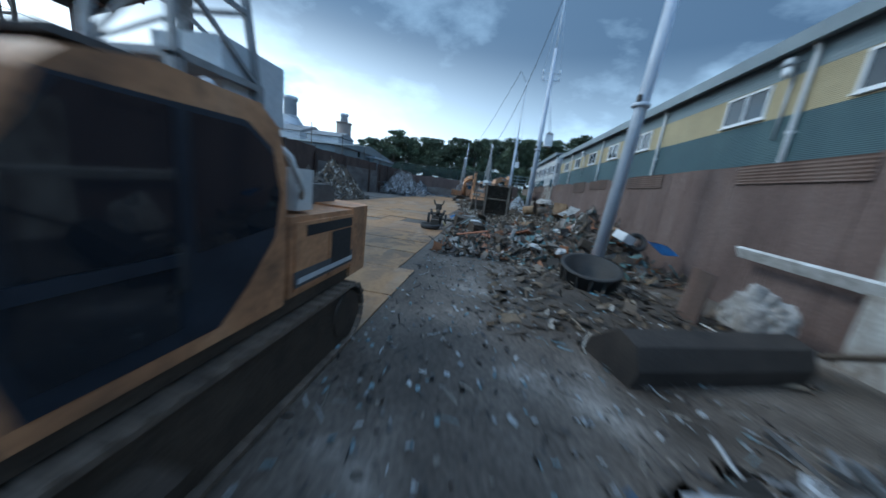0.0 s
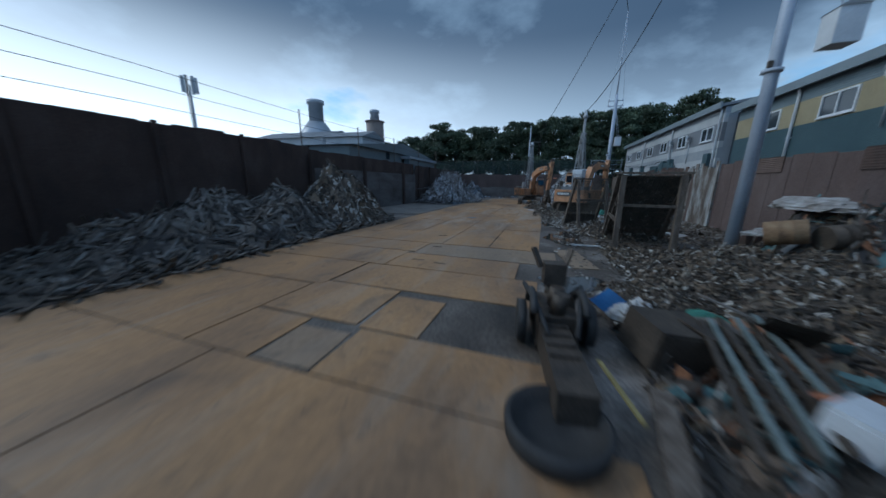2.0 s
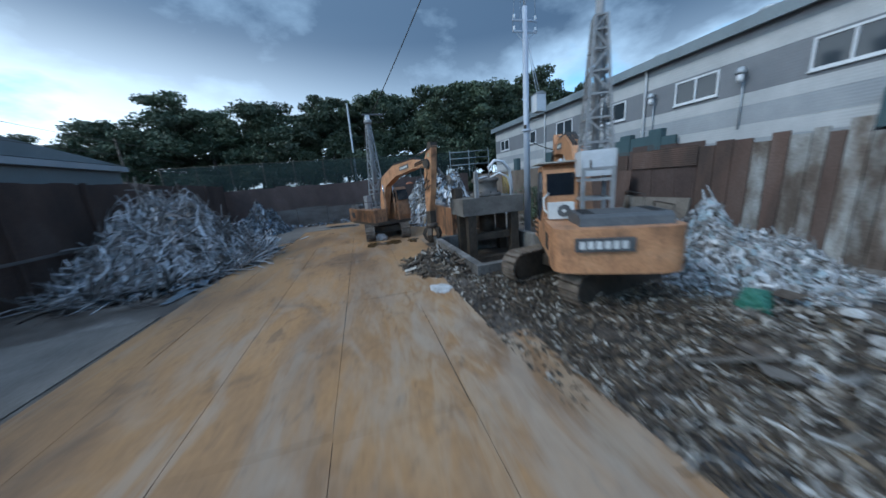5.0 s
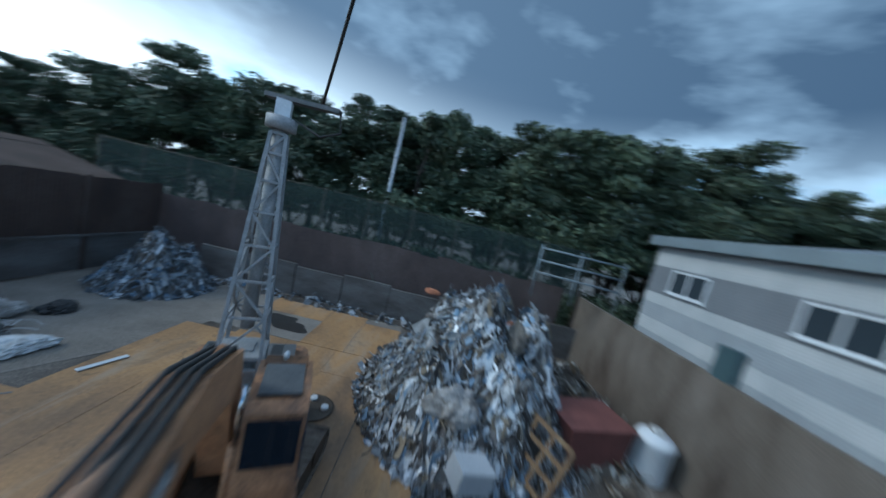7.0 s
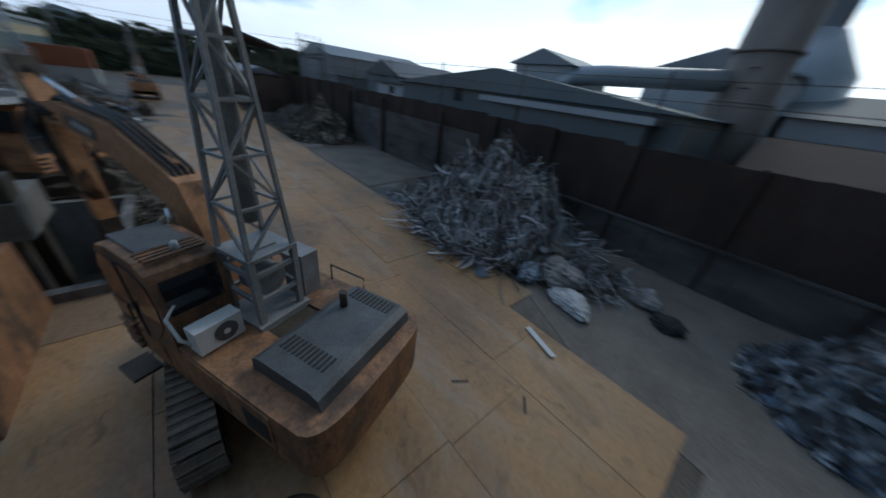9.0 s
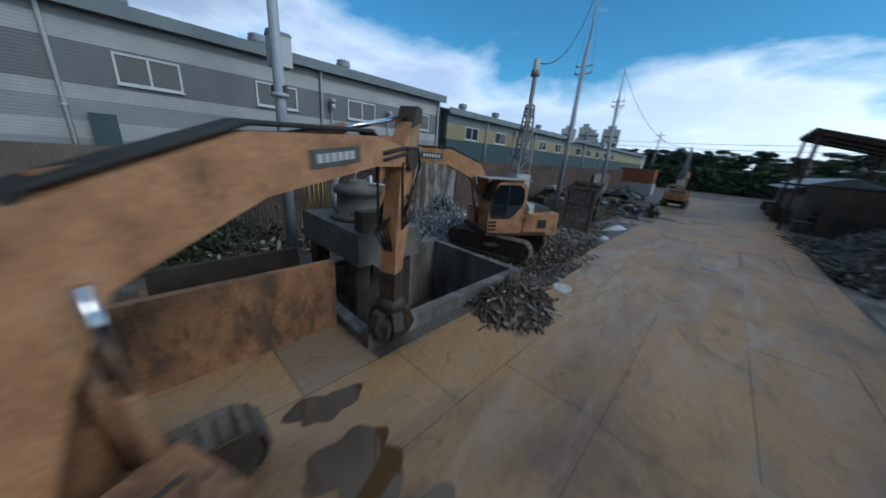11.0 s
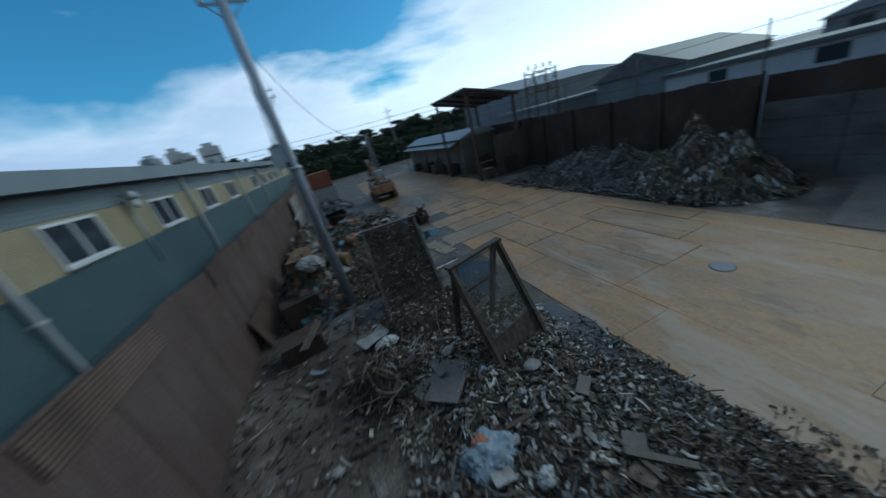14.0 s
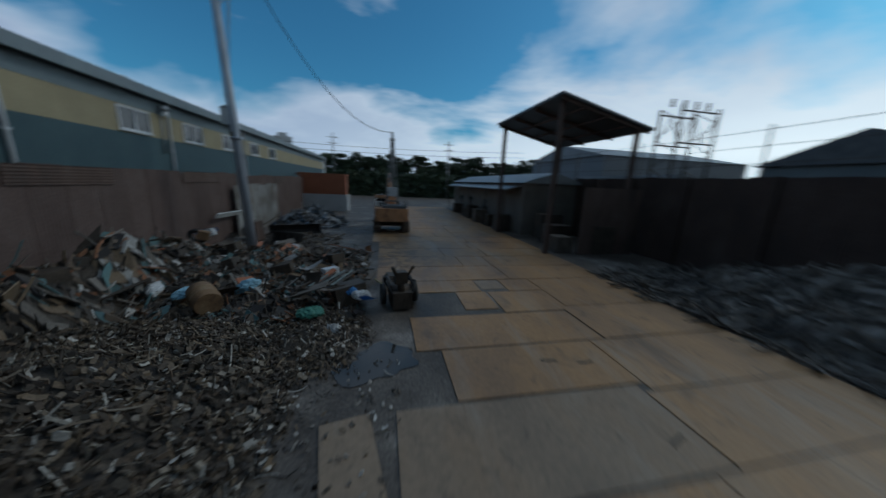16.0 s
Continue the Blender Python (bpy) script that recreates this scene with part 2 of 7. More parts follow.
M_PLATE = plate_mat("muddy rusted steel plate", [(0.150, 0.096, 0.058), (0.255, 0.149, 0.074), (0.350, 0.197, 0.085), (0.315, 0.216, 0.132)], 0.05)
M_PLATE_GREY = plate_mat("dusty grey steel plate", [(0.165, 0.120, 0.082), (0.250, 0.180, 0.118), (0.285, 0.180, 0.100)], 0.08)
M_RUST = mat("rusted sheet", [(0.055, 0.040, 0.034), (0.105, 0.068, 0.054), (0.145, 0.105, 0.088)], 0.8, 0.85, bump=0.3, bscale=18, rand=0.12, stretch=(1, 1, 0.3))
M_RUSTRIB = mat("rusted ribbed sheet", [(0.088, 0.060, 0.053), (0.118, 0.083, 0.073), (0.145, 0.108, 0.097)], 0.6, 0.85, bump=0.3, bscale=18, rand=0.06, stretch=(1, 1, 0.6))
M_ENDWALL = mat("brown rusted wall sheet", [(0.060, 0.042, 0.038), (0.085, 0.060, 0.053), (0.110, 0.084, 0.076)], 0.6, 0.85, bump=0.3, bscale=18, rand=0.06, stretch=(1, 1, 0.6))
M_NAVY = mat("dark navy door paint", [(0.012, 0.018, 0.028), (0.028, 0.038, 0.055)], 2.0, 0.4, fine=0.15, bump=0.05)
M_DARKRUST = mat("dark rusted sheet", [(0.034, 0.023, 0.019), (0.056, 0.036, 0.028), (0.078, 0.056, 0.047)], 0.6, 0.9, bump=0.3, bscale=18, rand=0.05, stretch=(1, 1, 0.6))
M_GREYWALL = mat("weathered grey panel", [(0.060, 0.052, 0.047), (0.105, 0.094, 0.087), (0.145, 0.138, 0.132)], 1.0, 0.85, bump=0.3, bscale=15, rand=0.10, stretch=(0.4, 0.4, 1))
M_WHITEBOARD = mat("peeling white painted board", [(0.075, 0.056, 0.044), (0.13, 0.105, 0.086), (0.27, 0.265, 0.25), (0.38, 0.385, 0.38)], 0.9, 0.8, bump=0.5, bscale=14, rand=0.2, stretch=(1.6, 1.6, 0.6), detail=10.0)
M_TEAL = mat("teal cladding", [(0.042, 0.075, 0.088), (0.062, 0.105, 0.116)], 0.7, 0.55, bump=0.08, ribs=("Z", 0.05), fine=0.1, rand=0.05)
M_TEALUP = mat("slate blue cladding", [(0.13, 0.17, 0.19), (0.17, 0.21, 0.23)], 0.7, 0.55, bump=0.08, ribs=("Z", 0.10), fine=0.1)
M_YELLOW = mat("ochre cladding", [(0.29, 0.245, 0.15), (0.37, 0.315, 0.195)], 0.8, 0.6, bump=0.08, ribs=("Z", 0.05), fine=0.1)
M_WHITECLAD = mat("white cladding", [(0.36, 0.375, 0.385), (0.47, 0.48, 0.485)], 0.8, 0.6, bump=0.08, ribs=("Z", 0.10), fine=0.1)
M_GREYCLAD = mat("grey cladding", [(0.15, 0.16, 0.175), (0.19, 0.20, 0.215)], 0.8, 0.55, bump=0.08, ribs=("Z", 0.10), fine=0.1)
M_ROOF = mat("grey metal roof", [(0.17, 0.18, 0.19), (0.24, 0.25, 0.26)], 0.3, 0.5, metal=0.2, bump=0.1, ribs=("Y", 0.3), fine=0.1)
M_TRIM = mat("grey blue trim", [(0.15, 0.18, 0.20), (0.20, 0.24, 0.26)], 0.6, 0.5, fine=0.08)
M_PIPEW = mat("white painted steel", [(0.55, 0.57, 0.60), (0.66, 0.68, 0.70)], 1.2, 0.45, fine=0.1, bump=0.1)
M_POLE = mat("pale blue grey painted pole", [(0.30, 0.33, 0.38), (0.46, 0.50, 0.56)], 2.0, 0.4, fine=0.12, bump=0.1, stretch=(1, 1, 0.3))
M_BLACK = mat("black rubber", [(0.022, 0.022, 0.022), (0.042, 0.041, 0.040)], 2, 0.7)
M_STEEL = mat("grimy steel", [(0.050, 0.041, 0.034), (0.110, 0.087, 0.066)], 2.5, 0.6, metal=0.4, bump=0.4, fine=0.3)
def grime(m, layers):
    """Caked dirt in patches over a paint: scale, start and end of the patch, colour, most."""
    n, l = m.node_tree.nodes, m.node_tree.links
    b, geo = n["Principled BSDF"], n.new("ShaderNodeNewGeometry")
    last = b.inputs["Base Color"].links[0].from_socket
    for scale, stretch, lo, hi, col, most in layers:
        mp, tx, rp, mx = n.new("ShaderNodeMapping"), n.new("ShaderNodeTexNoise"), n.new("ShaderNodeMapRange"), n.new("ShaderNodeMix")
        mp.inputs["Scale"].default_value = stretch
        mp.inputs["Location"].default_value = (scale * 3.3, scale * 1.7, 0)
        tx.inputs["Scale"].default_value, tx.inputs["Detail"].default_value, tx.inputs["Roughness"].default_value = scale, 9.0, 0.66
        rp.inputs["From Min"].default_value, rp.inputs["From Max"].default_value, rp.inputs["To Max"].default_value = lo, hi, most
        mx.data_type = "RGBA"
        l.new(geo.outputs["Position"], mp.inputs[0])
        l.new(mp.outputs[0], tx.inputs["Vector"])
        l.new(tx.outputs[0], rp.inputs[0])
        l.new(rp.outputs[0], mx.inputs[0])
        l.new(last, mx.inputs[6])
        mx.inputs[7].default_value = (*col, 1)
        last = mx.outputs[2]
    l.new(last, b.inputs["Base Color"])
    return m


M_ORANGE = mat("faded orange paint", [(0.17, 0.095, 0.055), (0.40, 0.20, 0.10), (0.50, 0.255, 0.125), (0.52, 0.29, 0.16)], 1.6, 0.55, bump=0.15, bscale=16, fine=0.22, detail=9.0)
M_ORANGE_OLD = mat("worn rusty orange paint", [(0.13, 0.072, 0.046), (0.29, 0.145, 0.073), (0.40, 0.200, 0.098)], 2.2, 0.6, bump=0.3, bscale=18, fine=0.28, detail=10.0, stretch=(1, 1, 0.5))
grime(M_ORANGE, ((1.1, (1, 1, 0.5), 0.56, 0.70, (0.10, 0.075, 0.055), 0.55), (5.0, (1, 1, 0.35), 0.60, 0.72, (0.07, 0.05, 0.04), 0.6)))
grime(M_ORANGE_OLD, ((0.9, (1, 1, 0.6), 0.50, 0.62, (0.065, 0.050, 0.040), 0.75), (4.0, (1, 1, 0.35), 0.55, 0.68, (0.05, 0.036, 0.028), 0.75), (2.0, (1, 1, 1), 0.60, 0.70, (0.23, 0.18, 0.13), 0.5)))
M_HOOD = mat("dark grey hood paint", [(0.055, 0.058, 0.061), (0.115, 0.118, 0.120)], 1.8, 0.5, fine=0.2)
M_MAST = mat("grey painted lattice", [(0.19, 0.192, 0.192), (0.30, 0.303, 0.305)], 3.0, 0.5, fine=0.2)
M_BOXG = mat("pale grey cabinet", [(0.46, 0.48, 0.50), (0.58, 0.60, 0.61)], 1.5, 0.5, fine=0.1)
M_ACW = mat("off-white plastic", [(0.55, 0.55, 0.53), (0.66, 0.66, 0.64)], 2, 0.5, fine=0.06)
M_CHROME = mat("polished rod", [(0.55, 0.57, 0.6), (0.65, 0.67, 0.7)], 3, 0.15, metal=1.0, bump=0.0, fine=0.03)
M_WOOD = mat("weathered timber", [(0.050, 0.038, 0.029), (0.095, 0.075, 0.058), (0.14, 0.118, 0.097)], 3.0, 0.85, bump=0.5, bscale=22, rand=0.25, stretch=(2, 2, 0.5))
M_LEAF = mat("dark foliage", [(0.034, 0.050, 0.030), (0.058, 0.082, 0.046), (0.088, 0.118, 0.066)], 0.25, 0.6, fine=0.35, bscale=3, bump=0.0, rand=0.15)
M_BARK = mat("bark", [(0.03, 0.025, 0.02), (0.07, 0.055, 0.045)], 3, 0.9, bump=0.6)
M_GLASS, M_CABGLASS = glass("window glass", (0.035, 0.045, 0.055)), glass("cab glass", (0.012, 0.016, 0.022))
M_WATER = glass("puddle water", (0.035, 0.033, 0.03))
M_MUDWATER = glass("muddy puddle water", (0.085, 0.050, 0.020))
M_MURK = glass("murky pool water", (0.040, 0.040, 0.022))
M_PALE = mat("pale render", [(0.36, 0.37, 0.38), (0.48, 0.49, 0.5)], 0.4, 0.8, fine=0.1)
M_GREYSHED = mat("grey green shed cladding", [(0.125, 0.145, 0.150), (0.165, 0.188, 0.192)], 0.3, 0.65, fine=0.12)
M_STACK = mat("weathered stack steel", [(0.13, 0.105, 0.09), (0.26, 0.22, 0.19)], 0.5, 0.7, fine=0.2, stretch=(1, 1, 0.3))
M_DUCT = mat("galvanised duct", [(0.30, 0.33, 0.36), (0.40, 0.43, 0.46)], 0.5, 0.45, metal=0.3, fine=0.1)
M_BOXRED = mat("rust red container", [(0.25, 0.085, 0.045), (0.33, 0.12, 0.06)], 0.8, 0.6, fine=0.15, ribs=("X", 0.28))
S_MIX = mat("mixed scrap", [(0.088, 0.074, 0.061), (0.176, 0.158, 0.138), (0.040, 0.033, 0.028), (0.211, 0.096, 0.048), (0.114, 0.084, 0.061), (0.053, 0.044, 0.035), (0.317, 0.309, 0.290), (0.031, 0.028, 0.028), (0.084, 0.150, 0.155), (0.167, 0.121, 0.077), (0.062, 0.050, 0.040), (0.097, 0.084, 0.071), (0.044, 0.038, 0.031)], 3, 0.7, fine=0.3, island=True)
S_GREY = mat("shredded grey scrap", [(0.080, 0.068, 0.055), (0.140, 0.122, 0.101), (0.220, 0.197, 0.167), (0.046, 0.039, 0.033), (0.110, 0.089, 0.069), (0.340, 0.318, 0.282), (0.072, 0.059, 0.046), (0.060, 0.050, 0.041), (0.165, 0.122, 0.079), (0.450, 0.437, 0.405)], 3, 0.7, fine=0.3, island=True)
S_ALU = mat("pale aluminium scrap", [(0.27, 0.28, 0.29), (0.12, 0.118, 0.115), (0.45, 0.47, 0.49), (0.06, 0.056, 0.053), (0.19, 0.19, 0.188), (0.36, 0.39, 0.42), (0.10, 0.09, 0.085), (0.05, 0.047, 0.045), (0.15, 0.22, 0.30), (0.20, 0.165, 0.12), (0.035, 0.034, 0.034), (0.60, 0.61, 0.62)], 3, 0.5, metal=0.25, fine=0.25, island=True)
S_CABLE = mat("tangled cable and tube", [(0.20, 0.195, 0.19), (0.38, 0.38, 0.385), (0.09, 0.085, 0.08), (0.28, 0.275, 0.275), (0.50, 0.51, 0.53), (0.14, 0.125, 0.115), (0.06, 0.055, 0.05)], 3, 0.55, fine=0.3, island=True)
S_BLUE = mat("blue grey scrap", [(0.115, 0.125, 0.135), (0.25, 0.275, 0.30), (0.055, 0.056, 0.058), (0.09, 0.14, 0.20), (0.165, 0.170, 0.175), (0.036, 0.036, 0.037), (0.37, 0.39, 0.41), (0.075, 0.066, 0.058), (0.045, 0.042, 0.040)], 3, 0.55, metal=0.15, fine=0.25, island=True)
S_PIPE = mat("dull pipe offcuts", [(0.085, 0.073, 0.061), (0.130, 0.116, 0.099), (0.048, 0.041, 0.034), (0.100, 0.082, 0.063), (0.036, 0.030, 0.026), (0.180, 0.165, 0.146)], 3, 0.7, fine=0.3, island=True)
S_DIRT = mat("earthy shreds", [(0.046, 0.036, 0.028), (0.082, 0.064, 0.047), (0.125, 0.097, 0.070), (0.034, 0.028, 0.022), (0.066, 0.051, 0.038), (0.200, 0.168, 0.129), (0.095, 0.069, 0.048), (0.055, 0.045, 0.034), (0.145, 0.107, 0.070), (0.380, 0.356, 0.312)], 3, 0.8, fine=0.35, island=True)
S_PALE = mat("fluffy pale aluminium shreds", [(0.36, 0.37, 0.38), (0.20, 0.20, 0.198), (0.52, 0.53, 0.54), (0.11, 0.105, 0.10), (0.28, 0.28, 0.275), (0.42, 0.44, 0.46), (0.16, 0.15, 0.14), (0.30, 0.36, 0.38)], 3, 0.6, fine=0.25, island=True)
S_CHIP = mat("pale chips", [(0.40, 0.42, 0.42), (0.12, 0.115, 0.11), (0.05, 0.047, 0.045), (0.28, 0.30, 0.31), (0.07, 0.062, 0.056), (0.16, 0.24, 0.27), (0.22, 0.20, 0.17), (0.04, 0.037, 0.035)], 3, 0.6, fine=0.25, island=True)
M_MOUND = mat("dirt and fines", [(0.032, 0.027, 0.022), (0.085, 0.071, 0.058)], 1.5, 0.9, bump=1.0, bscale=16, fine=0.5)

# ---- mesh tools ----


def box(bm, x0, x1, y0, y1, z0, z1, rot=None):
    vs = [bm.verts.new((x, y, z)) for x in (x0, x1) for y in (y0, y1) for z in (z0, z1)]
    if rot is not None:
        for v in vs:
            v.co = rot @ v.co
    for f in ((0, 1, 3, 2), (4, 6, 7, 5), (0, 4, 5, 1), (2, 3, 7, 6), (0, 2, 6, 4), (1, 5, 7, 3)):
        bm.faces.new([vs[i] for i in f])
    return vs


def beam(bm, p, q, w, d=None, up=(0, 0, 1)):
    """A square bar from p to q."""
    p, q = Vector(p), Vector(q)
    ax = (q - p).normalized()
    u = Vector(up)
    if abs(ax.dot(u)) > 0.98:
        u = Vector((1, 0, 0))
    s = ax.cross(u).normalized()
    t = s.cross(ax)
    d = w if d is None else d
    vs = [bm.verts.new(c + s * a * w / 2 + t * b * d / 2) for c in (p, q) for a, b in ((-1, -1), (1, -1), (1, 1), (-1, 1))]
    for i in range(4):
        j = (i + 1) % 4
        bm.faces.new((vs[i], vs[j], vs[4 + j], vs[4 + i]))
    bm.faces.new(vs[3::-1])
    bm.faces.new(vs[4:])


def tube(bm, pts, r, n=10, r2=None, cap=True):
    """A round bar through the points; r2: its radius at the end."""
    pts = [Vector(p) for p in pts]
    rings = []
    for i, p in enumerate(pts):
        ax = (pts[min(i + 1, len(pts) - 1)] - pts[max(i - 1, 0)]).normalized()
        u = Vector((0, 0, 1)) if abs(ax.z) < 0.95 else Vector((1, 0, 0))
        s = ax.cross(u).normalized()
        t = s.cross(ax)
        rr = r if r2 is None else r + (r2 - r) * i / (len(pts) - 1)
        rings.append([bm.verts.new(p + (s * math.cos(a) + t * math.sin(a)) * rr) for a in (2 * math.pi * k / n for k in range(n))])
    for a, b in zip(rings, rings[1:]):
        for k in range(n):
            f = bm.faces.new((a[k], a[(k + 1) % n], b[(k + 1) % n], b[k]))
            f.smooth = True
    if cap:
        bm.faces.new(rings[0][::-1])
        bm.faces.new(rings[-1])


def prism(bm, outline, y0, y1, plane="xz"):
    """An outline pushed through from y0 to y1 (plane xz), or from z to z (plane xy), or from x to x (plane yz)."""
    def at(a, b, c):
        return (a, c, b) if plane == "xz" else (a, b, c) if plane == "xy" else (c, a, b)
    lo = [bm.verts.new(at(a, b, y0)) for a, b in outline]
    hi = [bm.verts.new(at(a, b, y1)) for a, b in outline]
    k = len(outline)
    for i in range(k):
        j = (i + 1) % k
        bm.faces.new((lo[i], lo[j], hi[j], hi[i]))
    bm.faces.new(lo[::-1])
    bm.faces.new(hi)


def lathe(bm, profile, n=20, at=(0, 0, 0)):
    rings = [[bm.verts.new((at[0] + r * math.cos(2 * math.pi * k / n), at[1] + r * math.sin(2 * math.pi * k / n), at[2] + z)) for k in range(n)] for r, z in profile]
    for a, b in zip(rings, rings[1:]):
        for k in range(n):
            f = bm.faces.new((a[k], a[(k + 1) % n], b[(k + 1) % n], b[k]))
            f.smooth = True
    bm.faces.new(rings[0][::-1])
    bm.faces.new(rings[-1])


def bev(bm, w, seg=2):
    es = [e for e in bm.edges if len(e.link_faces) == 2 and e.calc_face_angle(0) > 0.5]
    bmesh.ops.bevel(bm, geom=es, offset=w, segments=seg, affect="EDGES", clamp_overlap=True)
    return bm


def mesh_of(name, bm, material):
    bmesh.ops.recalc_face_normals(bm, faces=bm.faces)
    me = bpy.data.meshes.new(name)
    bm.to_mesh(me)
    bm.free()
    me.materials.append(material)
    return me


def part(name, bm, material, parent, label=""):
    ob = new(name, mesh_of(name, bm, material))
    ob.parent = parent
    if label:
        ob["label"] = label
    return ob


def solid(name, bm, material, label, category, kind="", group=""):
    return tagged(new(name, mesh_of(name, bm, material)), label, category, group, kind)


def thing(name, m, label, category, group="", kind=""):
    ob = new(name)
    ob.matrix_basis = m
    return tagged(ob, label, category, group, kind)


def B():
    return bmesh.new()


def one(fn, *a, **k):
    bm = bmesh.new()
    fn(bm, *a, **k)
    return bm

# ---- ground ----
PIT = (0.55, 5.05, 46.0, 52.6)       # inside of the pit
bm = B()
xs, ys = (-900, PIT[0] - 0.2, PIT[1] + 0.2, 900), (-900, PIT[2] - 0.2, PIT[3] + 0.2, 900)
gv = [[bm.verts.new((x, y, 0)) for y in ys] for x in xs]
for i in range(3):
    for j in range(3):
        if (i, j) != (1, 1):
            bm.faces.new((gv[i][j], gv[i + 1][j], gv[i + 1][j + 1], gv[i][j + 1]))
solid("ground", bm, M_SOIL, "dark oily soil with pale dusty patches", "ground", "structure")

bm = B()
prism(bm, [(-16.6, 35.5), (-10.35, 36.5), (-10.3, 47.0), (-16.6, 46.0)], 0.0, 0.03, "xy")
solid("pavement", bm, M_CONC, "worn grey concrete slab beside the steel plates", "concrete slab", "structure")
bm = B()
prism(bm, [(-16.3, 58.7), (-10.1, 59.2), (-9.5, 60.4), (-8.45, 62.4), (-8.1, 65.05), (0.1, 65.05), (0.1, 70.7), (-16.3, 70.7)], 0.0, 0.015, "xy")
solid("pavement", bm, M_CONC, "worn grey concrete yard floor by the end wall", "concrete floor", "structure")

# steel plates laid loose over the soil, each a piece of the roadway
rng = random.Random(4)
road = thing("road", pose(0, 0, 0), "roadway of loose muddy rusted steel plates", "steel roadway", kind="structure")
unit = bpy.data.meshes.new("steel_plate")
bmp = one(box, -0.5, 0.5, -0.5, 0.5, 0, 1)
bmesh.ops.recalc_face_normals(bmp, faces=bmp.faces)
bmp.to_mesh(unit)
bmp.free()
unit.materials.append(M_PLATE)
unit_grey = unit.copy()
unit_grey.materials[0] = M_PLATE_GREY


def plate(x0, x1, y0, y1, grey=False, turn=0.0, z=0.0, gap=0.022):
    ob = new("steel_plate", unit_grey if grey else unit)
    ob.parent = road
    t = 0.024 + rng.random() * 0.005
    ob.matrix_basis = pose((x0 + x1) / 2, (y0 + y1) / 2, z, rng.uniform(-0.12, 0.12), rng.uniform(-0.12, 0.12), turn + rng.uniform(-0.25, 0.25)) @ Matrix.Diagonal((x1 - x0 - gap, y1 - y0 - gap, t, 1))


# plates lying across the road near the entrance; joints stand open
edges = [-24.0 + 2.11 * i for i in range(20)]
edges = [y for y in edges if y < 14.6] + [16.2, 17.65, 19.3, 21.65, 23.72, 25.75]
for i, (y0, y1) in enumerate(zip(edges, edges[1:])):
    right = 1.45 if y0 < 7 else 0.95 if y0 < 14 else 0.75 if y0 < 16 else -0.85
    cuts = [-10.15, -5.6 + 0.5 * (i % 2), -2.9 - 0.6 * (i % 2), right] if i % 3 else [-10.15, -5.13, right]
    if y0 > 15.9:
        break
    for x0, x1 in zip(cuts, cuts[1:]):
        plate(x0, x1, y0, y1, gap=0.035)
plate(-10.15, -5.95, 16.2, 19.3, gap=0.05)
plate(-5.95, -4.45, 16.2, 17.65, gap=0.05)
plate(-5.95, -3.45, 17.68, 19.62, gap=0.05)
plate(-4.45, -3.30, 16.22, 17.40, True, 3, -0.010, 0.08)
plate(-3.28, 0.55, 16.2, 17.6, gap=0.05)
plate(-3.40, -2.12, 17.62, 19.3, gap=0.06)
plate(-10.15, -5.70, 19.3, 21.6, gap=0.05)
plate(-5.68, -0.15, 19.66, 21.6, gap=0.06)
plate(-10.15, -5.13, 21.62, 23.72, gap=0.04)
plate(-5.13, -0.80, 21.62, 23.46, gap=0.04)
plate(-10.15, -4.92, 23.74, 25.5, gap=0.03)
plate(-4.90, 0.42, 23.50, 25.5, True, gap=0.03)
# plates lying along the road further on
cols = [(-10.15, -8.75), (-8.75, -6.65), (-6.65, -4.42), (-4.42, -2.28), (-2.28, -0.20)]
for c, (x0, x1) in enumerate(cols):
    y = 25.54
    if c < 3:
        plate(x0, x1, y, y + 2.0 + 0.9 * c, gap=0.012)
        y += 2.0 + 0.9 * c
    end = (59.6, 64.6, 65.0, 65.0, 65.0)[c]
    k = 0
    while y < end - 0.4:
        y1 = min(y + (5.4 if k else 5.3 - 1.7 * (c == 3)), end)
        if c == 4 and 38.0 < y < 46.0:
            x1 = -0.95
        elif c == 4:
            x1 = -0.20
        if c == 3 and k == 0:
            plate(x0, x1, y, y1, gap=0.05)
        else:
            plate(x0, x1, y, y1, gap=0.05 if k == 0 else 0.012)
        y = y1
        k += 1
plate(-0.18, 1.9, 54.6, 61.2)
plate(-0.18, 1.9, 52.9, 54.6, True)
plate(-7.38, -4.06, 67.55, 70.0, False, 1)
plate(-4.04, -2.0, 65.02, 69.4, False, 0)
plate(-1.98, 0.1, 65.02, 68.6, False, 0)
plate(0.62, 1.50, 23.55, 26.30, True, 11, 0.01)     # loose plate beside the edge
plate(0.70, 1.6, 33.4, 35.1, True, 14, 0.01)


def puddle(cx, cy, rx, ry, seed, water=None, label="shallow dark puddle lying beside the steel plates", top=0.021):
    r = random.Random(seed)
    bm = B()
    ph = [r.uniform(0, 6.28) for _ in range(4)]
    pts = []
    for i in range(40):
        a = 2 * math.pi * i / 40
        k = 1 + 0.22 * math.sin(2 * a + ph[0]) + 0.16 * math.sin(3 * a + ph[1]) + 0.10 * math.sin(7 * a + ph[2])
        pts.append((cx + rx * k * math.cos(a), cy + ry * k * math.sin(a)))
    prism(bm, pts, 0.001, top, "xy")
    solid("puddle", bm, water or M_WATER, label, "puddle", "structure")


